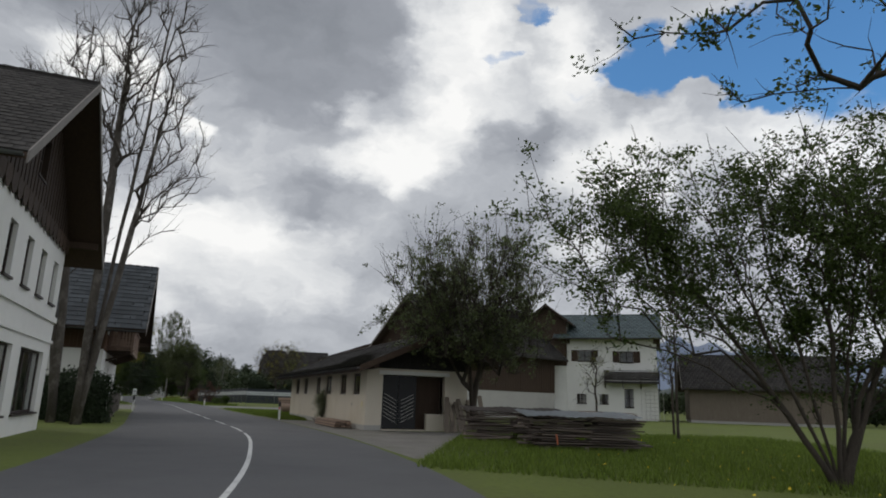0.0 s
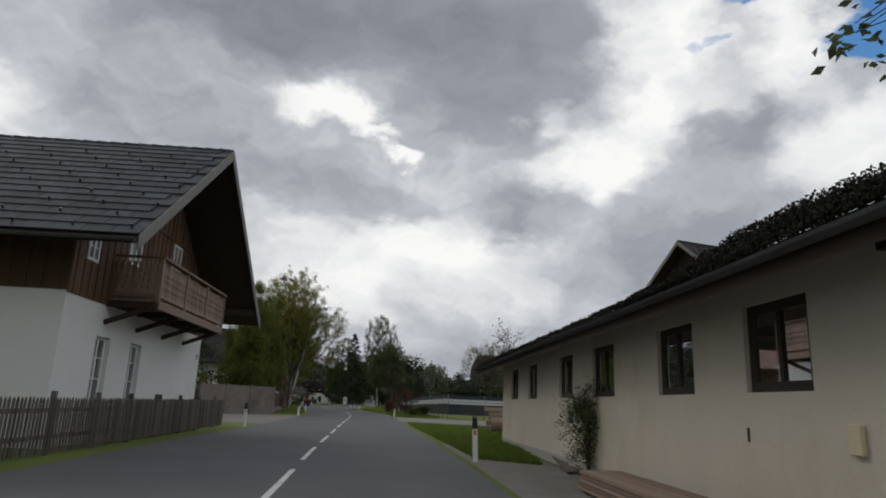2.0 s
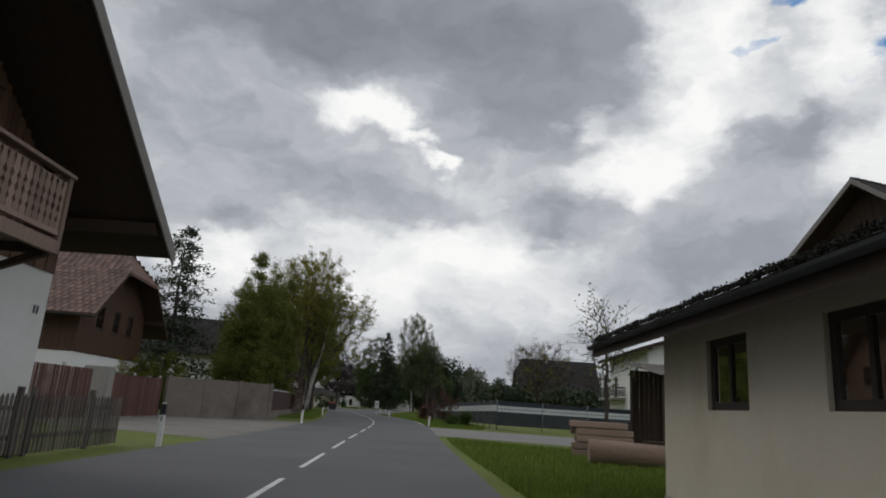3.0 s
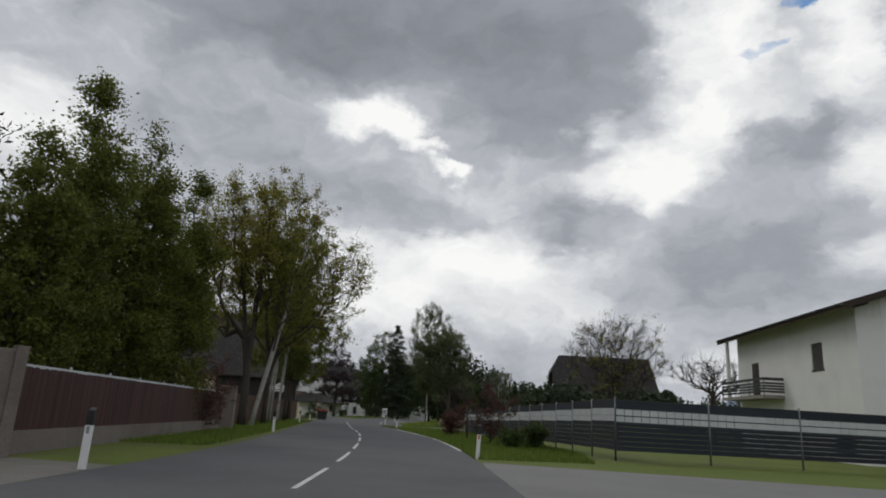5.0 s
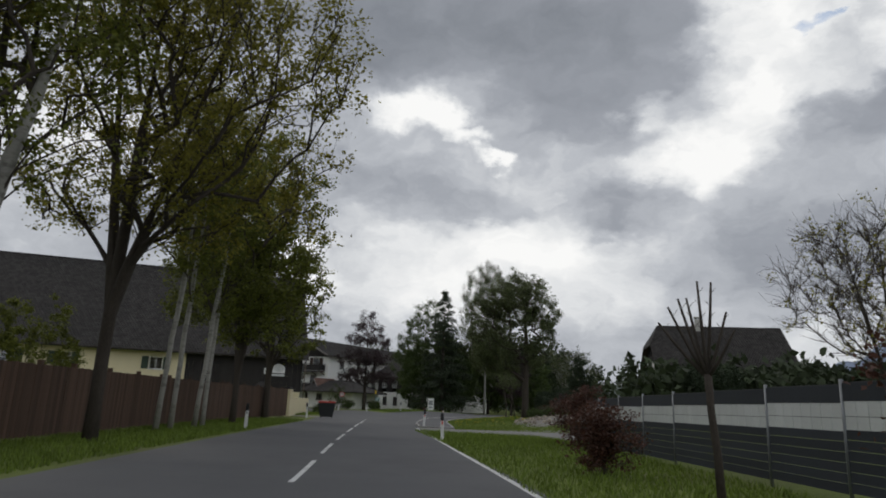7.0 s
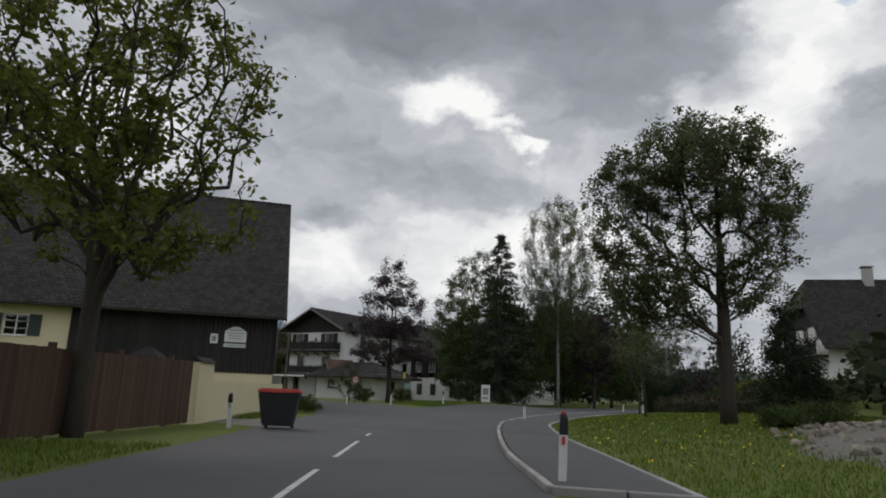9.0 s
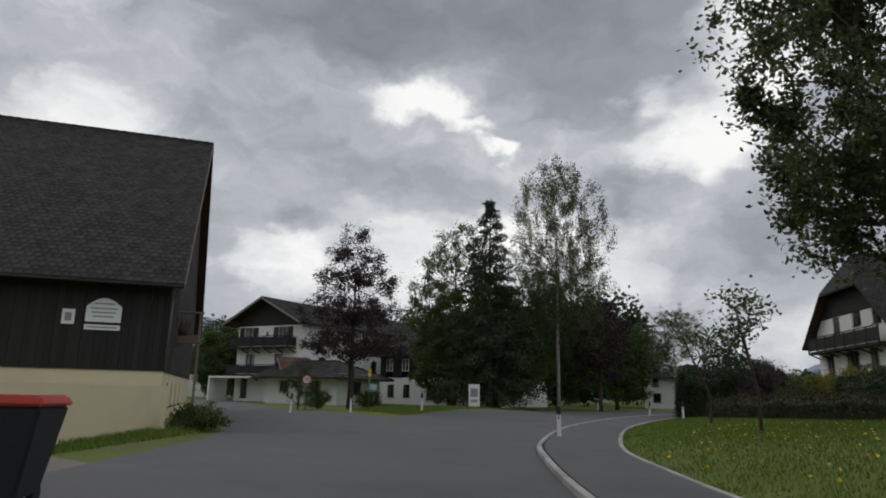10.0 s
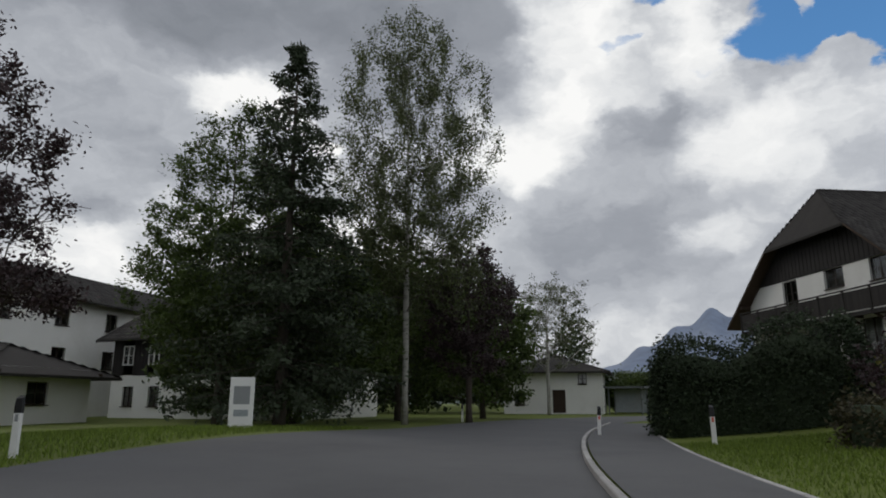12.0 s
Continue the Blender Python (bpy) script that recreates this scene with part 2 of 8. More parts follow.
M = dict(
    asphalt=surface("asphalt", (0.098, 0.098, 0.10), 0.85, 0.18, 0.35, 60, 0.35, 0.006, stain=(0.058, 0.058, 0.06), stain_amount=0.6),
    pale_asphalt=surface("pale_asphalt", (0.19, 0.185, 0.175), 0.9, 0.2, 0.4, 50, 0.35, 0.006, stain=(0.12, 0.115, 0.10)),
    gravel=surface("gravel", (0.18, 0.168, 0.15), 0.95, 0.3, 0.8, 35, 0.6, 0.02, stain=(0.10, 0.11, 0.05), stain_amount=0.5),
    line=surface("road_paint", (0.62, 0.62, 0.60), 0.7, 0.2, 3, 40, 0.2, 0.003, stain=(0.2, 0.2, 0.2), stain_amount=0.7),
    grass=surface("grass_ground", (0.105, 0.135, 0.021), 0.95, 0.35, 0.25, 8, 0.6, 0.05, stain=(0.085, 0.075, 0.035), stain_amount=0.7),
    blade=surface("grass_blade", (0.13, 0.185, 0.027), 0.7, 0.3, 0.3, 10, 0, per="island", spread=0.4, through_light=0.3),
    flower=surface("dandelion", (0.75, 0.55, 0.04), 0.7, 0.1, 3, 10, 0),
    plaster=surface("white_plaster", (0.74, 0.735, 0.70), 0.9, 0.07, 0.5, 40, 0.25, 0.006, stain=(0.50, 0.48, 0.43), stain_amount=0.4),
    cream=surface("cream_plaster", (0.62, 0.565, 0.465), 0.92, 0.12, 0.6, 45, 0.35, 0.008, stretch=(1, 1, 0.6), stain=(0.47, 0.39, 0.26), stain_amount=0.7, spec=0.15),
    yellow=surface("yellow_plaster", (0.66, 0.58, 0.38), 0.9, 0.07, 0.5, 40, 0.25, 0.006, stain=(0.48, 0.42, 0.3)),
    grey_plaster=surface("grey_plaster", (0.40, 0.39, 0.36), 0.9, 0.1, 0.6, 40, 0.3, 0.006, stain=(0.25, 0.24, 0.22)),
    old_concrete=surface("old_concrete", (0.17, 0.145, 0.125), 0.92, 0.3, 0.6, 25, 0.4, 0.01, stain=(0.075, 0.058, 0.048), stain_amount=0.8),
    tarred_wood=surface("tarred_wood", (0.022, 0.019, 0.018), 0.75, 0.35, 1.5, 18, 0.4, 0.01, stretch=(6, 6, 0.6), per="object", spread=0.3),
    rusty_sheet=surface("rusty_sheet", (0.10, 0.085, 0.075), 0.7, 0.35, 1.2, 20, 0.3, 0.01, stain=(0.05, 0.03, 0.02), stain_amount=0.6),
    hedge_leaf=surface("hedge_leaf", (0.05, 0.045, 0.02), 0.7, 0.35, 1.2, 6, 0, per="island", spread=0.4, through_light=0.15),
    concrete=surface("concrete", (0.27, 0.255, 0.23), 0.92, 0.2, 0.7, 25, 0.4, 0.01, stain=(0.14, 0.13, 0.11), stain_amount=0.6),
    dark_wood=surface("dark_wood", (0.045, 0.028, 0.018), 0.75, 0.35, 1.5, 18, 0.4, 0.01, stretch=(6, 6, 0.6), per="object", spread=0.3),
    brown_wood=surface("brown_wood", (0.115, 0.062, 0.036), 0.7, 0.3, 1.5, 18, 0.4, 0.01, stretch=(6, 6, 0.6), per="object", spread=0.3),
    grey_wood=surface("weathered_wood", (0.20, 0.165, 0.13), 0.85, 0.3, 1.5, 20, 0.5, 0.01, stretch=(5, 5, 0.7), per="object", spread=0.3),
    red_wood=surface("red_brown_wood", (0.105, 0.05, 0.038), 0.75, 0.25, 1.2, 18, 0.3, 0.01, stretch=(6, 6, 0.6), per="object", spread=0.25),
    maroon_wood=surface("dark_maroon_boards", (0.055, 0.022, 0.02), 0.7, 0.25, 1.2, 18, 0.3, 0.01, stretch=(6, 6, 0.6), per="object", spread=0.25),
    log_bark=surface("peeled_log", (0.23, 0.16, 0.12), 0.9, 0.35, 1.6, 14, 0.6, 0.02, stretch=(0.7, 4, 4), stain=(0.09, 0.06, 0.045), stain_amount=0.6),
    old_grey_wood=surface("old_grey_pickets", (0.105, 0.09, 0.078), 0.88, 0.35, 1.5, 20, 0.5, 0.01, stretch=(5, 5, 0.7), per="object", spread=0.35),
    fence_wood=surface("brown_stained_boards", (0.085, 0.05, 0.034), 0.8, 0.3, 1.5, 18, 0.4, 0.01, stretch=(6, 6, 0.6), per="object", spread=0.3),
    balcony_wood=surface("weathered_balcony_wood", (0.235, 0.165, 0.125), 0.8, 0.25, 1.5, 18, 0.4, 0.01, stretch=(6, 6, 0.8), per="object", spread=0.25),
    shingle=surface("dark_grey_shingle", (0.062, 0.057, 0.054), 0.85, 0.4, 1.2, 12, 0.6, 0.02, stretch=(3, 3, 6), per="island", spread=0.35, stain=(0.12, 0.115, 0.11), stain_amount=0.4),
    lumber=surface("sawn_boards", (0.17, 0.135, 0.115), 0.9, 0.4, 2, 22, 0.5, 0.01, stretch=(0.7, 6, 6), per="object", spread=0.55),
    pale_lumber=surface("fresh_boards", (0.28, 0.20, 0.15), 0.85, 0.25, 2, 22, 0.4, 0.01, stretch=(0.7, 6, 6), per="object", spread=0.3),
    slate=surface("grey_roof_slate", (0.062, 0.069, 0.075), 0.85, 0.3, 0.8, 25, 0.3, 0.006, per="object", spread=0.25, stain=(0.035, 0.035, 0.032), spec=0.15),
    dark_tile=surface("dark_roof_tile", (0.040, 0.037, 0.035), 0.9, 0.3, 0.8, 25, 0.4, 0.01, per="island", spread=0.3, stain=(0.03, 0.03, 0.026), spec=0.15),
    brown_tile=surface("brown_roof_tile", (0.115, 0.066, 0.05), 0.8, 0.3, 0.8, 25, 0.4, 0.01, per="island", spread=0.35, stain=(0.05, 0.04, 0.035)),
    green_tile=surface("greenish_roof_sheet", (0.06, 0.085, 0.09), 0.6, 0.2, 0.8, 25, 0.2, 0.006, per="island", spread=0.2),
    zinc=surface("zinc_gutter", (0.20, 0.205, 0.21), 0.55, 0.15, 2, 30, 0.1, 0.003, metal=0.8),
    barge=surface("grey_barge_board", (0.20, 0.185, 0.17), 0.8, 0.25, 2, 22, 0.35, 0.008, stretch=(3, 3, 3)),
    frame=surface("dark_window_frame", (0.035, 0.025, 0.02), 0.6, 0.2, 3, 30, 0.2, 0.003),
    white_frame=surface("white_window_frame", (0.72, 0.72, 0.70), 0.5, 0.06, 3, 30, 0.1, 0.002),
    shutter=surface("green_shutter", (0.035, 0.055, 0.04), 0.65, 0.2, 3, 30, 0.2, 0.003),
    curtain=surface("net_curtain", (0.55, 0.54, 0.52), 0.9, 0.1, 6, 40, 0.2, 0.005, stretch=(5, 5, 1), through_light=0.4),
    glass=glass_material("window_glass"),
    bark=surface("dark_bark", (0.055, 0.045, 0.036), 0.95, 0.4, 2, 14, 0.8, 0.03, stretch=(3, 3, 0.8)),
    blotched_bark=surface("blotched_grey_bark", (0.075, 0.065, 0.055), 0.95, 0.35, 2, 12, 0.7, 0.02, stretch=(2, 2, 1.2), stain=(0.30, 0.28, 0.25), stain_amount=0.7),
    grey_bark=surface("grey_bark", (0.12, 0.105, 0.085), 0.95, 0.35, 2, 14, 0.7, 0.02, stretch=(3, 3, 0.8)),
    birch_bark=surface("birch_bark", (0.29, 0.28, 0.25), 0.85, 0.2, 3, 10, 0.4, 0.01, stretch=(1, 1, 3), stain=(0.04, 0.035, 0.03), stain_amount=0.9),
    leaf=surface("leaf", (0.065, 0.095, 0.024), 0.55, 0.3, 0.6, 6, 0, per="island", spread=0.4, through_light=0.45),
    spring_leaf=surface("young_leaf", (0.125, 0.14, 0.024), 0.55, 0.3, 0.6, 6, 0, per="island", spread=0.4, through_light=0.5),
    brown_leaf=surface("bronze_leaf", (0.20, 0.185, 0.032), 0.55, 0.35, 0.6, 6, 0, per="island", spread=0.4, through_light=0.62),
    dark_leaf=surface("purple_leaf", (0.045, 0.028, 0.03), 0.5, 0.3, 0.6, 6, 0, per="island", spread=0.4, through_light=0.25),
    grey_leaf=surface("pear_leaf", (0.10, 0.122, 0.05), 0.45, 0.3, 0.6, 6, 0, per="island", spread=0.4, through_light=0.5),
    birch_leaf=surface("birch_leaf", (0.078, 0.095, 0.036), 0.5, 0.3, 0.6, 6, 0, per="island", spread=0.35, through_light=0.35),
    moss=surface("roof_moss", (0.022, 0.021, 0.015), 0.95, 0.4, 3, 20, 0.6, 0.02, per="island", spread=0.4),
    red_leaf=surface("red_leaf", (0.085, 0.038, 0.026), 0.55, 0.3, 0.6, 6, 0, per="island", spread=0.4, through_light=0.3),
    needle=surface("needle", (0.034, 0.048, 0.024), 0.7, 0.3, 0.6, 6, 0, per="island", spread=0.4, through_light=0.2),
    thuja=surface("thuja", (0.026, 0.040, 0.018), 0.8, 0.35, 1.2, 6, 0, per="island", spread=0.4, through_light=0.1),
    woods=surface("far_leaf", (0.04, 0.055, 0.025), 0.8, 0.35, 0.05, 1, 0, per="island", spread=0.4, through_light=0.2),
    plastic=surface("white_post_plastic", (0.72, 0.72, 0.70), 0.45, 0.08, 4, 40, 0.1, 0.002, stain=(0.35, 0.33, 0.3), stain_amount=0.4),
    black=surface("black_plastic", (0.018, 0.018, 0.02), 0.5, 0.2, 4, 40, 0.1, 0.002),
    red_reflector=surface("red_reflector", (0.55, 0.06, 0.03), 0.3, 0.1, 10, 60, 0.1, 0.002),
    screen=surface("dark_privacy_screen", (0.022, 0.027, 0.036), 0.7, 0.2, 1, 30, 0.2, 0.004, per="object", spread=0.2),
    pale_screen=surface("pale_privacy_strip", (0.52, 0.54, 0.54), 0.6, 0.08, 1, 30, 0.1, 0.003, per="object", spread=0.06),
    steel=surface("grey_steel", (0.18, 0.19, 0.20), 0.5, 0.15, 3, 30, 0.1, 0.002, metal=0.6),
    bin=surface("bin_plastic", (0.025, 0.027, 0.028), 0.55, 0.15, 3, 30, 0.1, 0.003),
    bin_lid=surface("red_lid_plastic", (0.42, 0.055, 0.04), 0.5, 0.12, 3, 30, 0.1, 0.003),
    sign_white=surface("sign_white", (0.74, 0.74, 0.73), 0.5, 0.05, 3, 40, 0.05, 0.001),
    sign_red=surface("sign_red", (0.55, 0.03, 0.025), 0.4, 0.05, 3, 40, 0.05, 0.001),
    blue_box=surface("blue_box", (0.05, 0.09, 0.22), 0.5, 0.1, 3, 40, 0.05, 0.001),
    teal=surface("teal_plate", (0.03, 0.17, 0.17), 0.5, 0.08, 3, 40, 0.05, 0.001),
    sign_grey=surface("sign_grey", (0.25, 0.26, 0.27), 0.5, 0.1, 3, 40, 0.05, 0.001),
    stone=surface("rubble_stone", (0.30, 0.26, 0.21), 0.95, 0.3, 2, 20, 0.6, 0.02, per="object", spread=0.35),
    tarp=surface("grey_corrugated_sheet", (0.30, 0.33, 0.35), 0.6, 0.25, 1.5, 25, 0.2, 0.005, stain=(0.16, 0.12, 0.09)),
    strap=surface("orange_strap", (0.42, 0.13, 0.06), 0.7, 0.1, 4, 30, 0.1, 0.002),
    kerb=surface("kerb_stone", (0.33, 0.32, 0.31), 0.9, 0.15, 2, 30, 0.3, 0.005, per="object", spread=0.2),
    # aerial haze is painted into the blue-grey base; the paler stain is snow
    mountain=surface("hazed_far_mountain", (0.17, 0.21, 0.29), 1.0, 0.2, 0.004, 0.03, 0, stain=(0.42, 0.46, 0.53), stain_amount=0.35),
    hill=surface("far_wooded_hill", (0.055, 0.07, 0.06), 1.0, 0.3, 0.02, 0.2, 0),
    blind=surface("slatted_blind", (0.06, 0.055, 0.05), 0.6, 0.2, 3, 30, 0.1, 0.002),
    metal_rail=surface("dark_metal_rail", (0.05, 0.055, 0.06), 0.5, 0.15, 3, 30, 0.1, 0.002, metal=0.3),
)


# ---- building helpers ----
def thing(name, m, label, category, group="", kind=""):
    e = new(name)
    e.empty_display_size = 0.2
    e.matrix_basis = m
    return tagged(e, label, category, group, kind)


def part(name, bm, material, parent, label=""):
    me = bpy.data.meshes.new(name)
    bm.to_mesh(me)
    bm.free()
    me.materials.append(M[material])
    ob = new(name, me)
    ob.parent = parent
    return tagged(ob, label)


def shared(name, me, parent, m):
    """One more piece on a mesh that others use too."""
    ob = new(name, me)
    ob.parent = parent
    ob.matrix_basis = m
    return ob


def mesh_of(name, bm, material):
    me = bpy.data.meshes.new(name)
    bm.to_mesh(me)
    bm.free()
    me.materials.append(M[material])
    return me


def arrays_mesh(name, verts, faces, material, smooth=False):
    """A mesh from number arrays: verts (n, 3), faces (k, 3 or 4)."""
    me = bpy.data.meshes.new(name)
    k = faces.shape[1]
    me.vertices.add(len(verts))
    me.vertices.foreach_set("co", np.ascontiguousarray(verts, dtype=np.float32).ravel())
    me.loops.add(faces.size)
    me.loops.foreach_set("vertex_index", np.ascontiguousarray(faces, dtype=np.int32).ravel())
    me.polygons.add(len(faces))
    me.polygons.foreach_set("loop_start", np.arange(0, faces.size, k, dtype=np.int32))
    me.polygons.foreach_set("loop_total", np.full(len(faces), k, dtype=np.int32))
    if smooth:
        me.polygons.foreach_set("use_smooth", np.ones(len(faces), dtype=bool))
    me.update(calc_edges=True)
    me.materials.append(M[material])
    return me


def hexa(bm, c):
    """A block from eight corners: four below, four above, each round the same way."""
    v = [bm.verts.new(p) for p in c]
    for f in ((3, 2, 1, 0), (4, 5, 6, 7), (0, 1, 5, 4), (1, 2, 6, 5), (2, 3, 7, 6), (3, 0, 4, 7)):
        bm.faces.new([v[i] for i in f])


def box(bm, x0, x1, y0, y1, z0, z1, m=None):
    c = [Vector(p) for p in ((x0, y0, z0), (x1, y0, z0), (x1, y1, z0), (x0, y1, z0), (x0, y0, z1), (x1, y0, z1), (x1, y1, z1), (x0, y1, z1))]
    hexa(bm, [m @ p for p in c] if m else c)


def beam(bm, a, b, w, h, upward=(0, 0, 1)):
    """A bar from a to b, w wide and h high."""
    a, b = Vector(a), Vector(b)
    d = (b - a).normalized()
    side = d.cross(Vector(upward))
    side = side.normalized() if side.length > 1e-4 else Vector((1, 0, 0))
    u = side.cross(d).normalized()
    s, u = side * w / 2, u * h / 2
    hexa(bm, [a - s - u, a + s - u, b + s - u, b - s - u, a - s + u, a + s + u, b + s + u, b - s + u])


def tube(bm, pts, radii, sides=8, closed=True):
    """A round bar along points."""
    rings = []
    for i, p in enumerate(pts):
        p = Vector(p)
        d = (Vector(pts[min(i + 1, len(pts) - 1)]) - Vector(pts[max(i - 1, 0)])).normalized()
        a = d.orthogonal().normalized()
        c = d.cross(a)
        rings.append([bm.verts.new(p + (a * math.cos(t) + c * math.sin(t)) * radii[i]) for t in [2 * math.pi * k / sides for k in range(sides)]])
    for r, s in zip(rings, rings[1:]):
        for k in range(sides):
            f = bm.faces.new((r[k], r[(k + 1) % sides], s[(k + 1) % sides], s[k]))
            f.smooth = True
    if closed:
        bm.faces.new(rings[0][::-1])
        bm.faces.new(rings[-1])


def prism(bm, outline, y0, y1):
    """An outline in x and z pushed from y0 to y1."""
    a, b = [bm.verts.new((x, y0, z)) for x, z in outline], [bm.verts.new((x, y1, z)) for x, z in outline]
    bm.faces.new(a)
    bm.faces.new(b[::-1])
    n = len(outline)
    for i in range(n):
        bm.faces.new((a[(i + 1) % n], a[i], b[i], b[(i + 1) % n]))


EDGE_Y = (118, 120.3, 129.6, 139.2, 148.3, 156, 164, 172, 182, 192, 204, 216)
EDGE_X = (-49, -49.9, -54.9, -59.0, -60.9, -61.7, -61.9, -61.6, -60.6, -57.5, -50.5, -38)


def step(a, b, t):
    t = min(1.0, max(0.0, (t - a) / (b - a)))
    return t * t * (3 - 2 * t)


def gz(x, y):
    """Height of the ground: level, but for the bank outside the bend and the lawn and garden that rise inside it."""
    h = 0.42 * math.exp(-((x + 75.5) / 6.0) ** 2 - ((y - 161) / 10.0) ** 2)
    if 116 < y < 260:
        s = x - float(np.interp(y, EDGE_Y, EDGE_X)) - 0.3
        if s > 0:
            h += step(118, 131, y) * (1 - math.exp(-s / 8.0)) * (1 - step(20, 45, s)) + 2.2 * step(40, 60, 0.83 * x + 0.555 * y) * step(1.5, 8, s) * (1 - step(20, 40, s)) * step(120, 140, y)
    return h


def along(points, step):
    """Even steps along a smooth line through points (x, y): list of (x, y, dx, dy, way)."""
    P = [Vector((*points[0], 0)) * 2 - Vector((*points[1], 0))] + [Vector((*p, 0)) for p in points] + [Vector((*points[-1], 0)) * 2 - Vector((*points[-2], 0))]
    dense = []
    for i in range(1, len(P) - 2):
        for k in range(24):
            t = k / 24
            a, b, c, d = P[i - 1], P[i], P[i + 1], P[i + 2]
            dense.append(0.5 * (2 * b + (c - a) * t + (2 * a - 5 * b + 4 * c - d) * t * t + (3 * b - a - 3 * c + d) * t ** 3))
    dense.append(P[-2])
    out, way, nxt = [], 0.0, 0.0
    for a, b in zip(dense, dense[1:]):
        s = (b - a).length
        while nxt <= way + s and s > 0:
            p = a.lerp(b, (nxt - way) / s)
            t = (b - a) / s
            out.append((p.x, p.y, t.x, t.y, nxt))
            nxt += step
        way += s
    return out

# ---- ground and roads ----
def catmull(points, per=8):
    P = [np.array(p, float) for p in points]
    P = [2 * P[0] - P[1]] + P + [2 * P[-1] - P[-2]]
    out = []
    for i in range(1, len(P) - 2):
        for k in range(per):
            t = k / per
            a, b, c, d = P[i - 1:i + 3]
            out.append(0.5 * (2 * b + (c - a) * t + (2 * a - 5 * b + 4 * c - d) * t * t + (3 * b - a - 3 * c + d) * t ** 3))
    out.append(P[-2])
    return np.array(out)


def structure(name, me, label, category):
    return tagged(new(name, me), label, category, kind="structure")


def ribbon(name, pairs, z, material, label, category, across=6, per=8):
    """A sheet between two edges given as (left x, left y, right x, right y)."""
    R = catmull(pairs, per)
    V, F = [], []
    for r in R:
        for k in range(across + 1):
            t = k / across
            x, y = r[0] * (1 - t) + r[2] * t, r[1] * (1 - t) + r[3] * t
            V.append((x, y, gz(x, y) + z))
    w = across + 1
    for i in range(len(R) - 1):
        for k in range(across):
            F.append((i * w + k, i * w + k + 1, (i + 1) * w + k + 1, (i + 1) * w + k))
    return structure(name, arrays_mesh(name, np.array(V), np.array(F), material), label, category)


ROAD = [(-6.2, -40, 2.0, -40), (-5.6, -12, 2.2, -12), (-5.5, 0, 2.1, 0), (-6.3, 8, 1.2, 7.5), (-8.9, 17, -0.6, 15.5), (-12.6, 27, -3.6, 24.6), (-19.0, 41.6, -9.3, 38.4),
        (-25.2, 56, -17.9, 57.4), (-34.2, 75.4, -27.4, 78.6), (-42.4, 90, -35.2, 94), (-50.8, 104.2, -43.4, 106.6), (-60.2, 120.4, -51.8, 119.8),
        (-66.5, 130.5, -57.2, 130), (-70.6, 138.5, -61.0, 139.4), (-72.6, 146, -63.0, 147.6), (-73.0, 153, -63.9, 155.4), (-72.9, 161, -64.2, 163.4),
        (-72.2, 172, -63.9, 172), (-70.4, 184, -62.8, 181.6), (-66.0, 194, -59.6, 190.4), (-58.0, 204, -53.0, 200.6), (-44, 217, -40, 213), (-15, 238, -12, 233)]


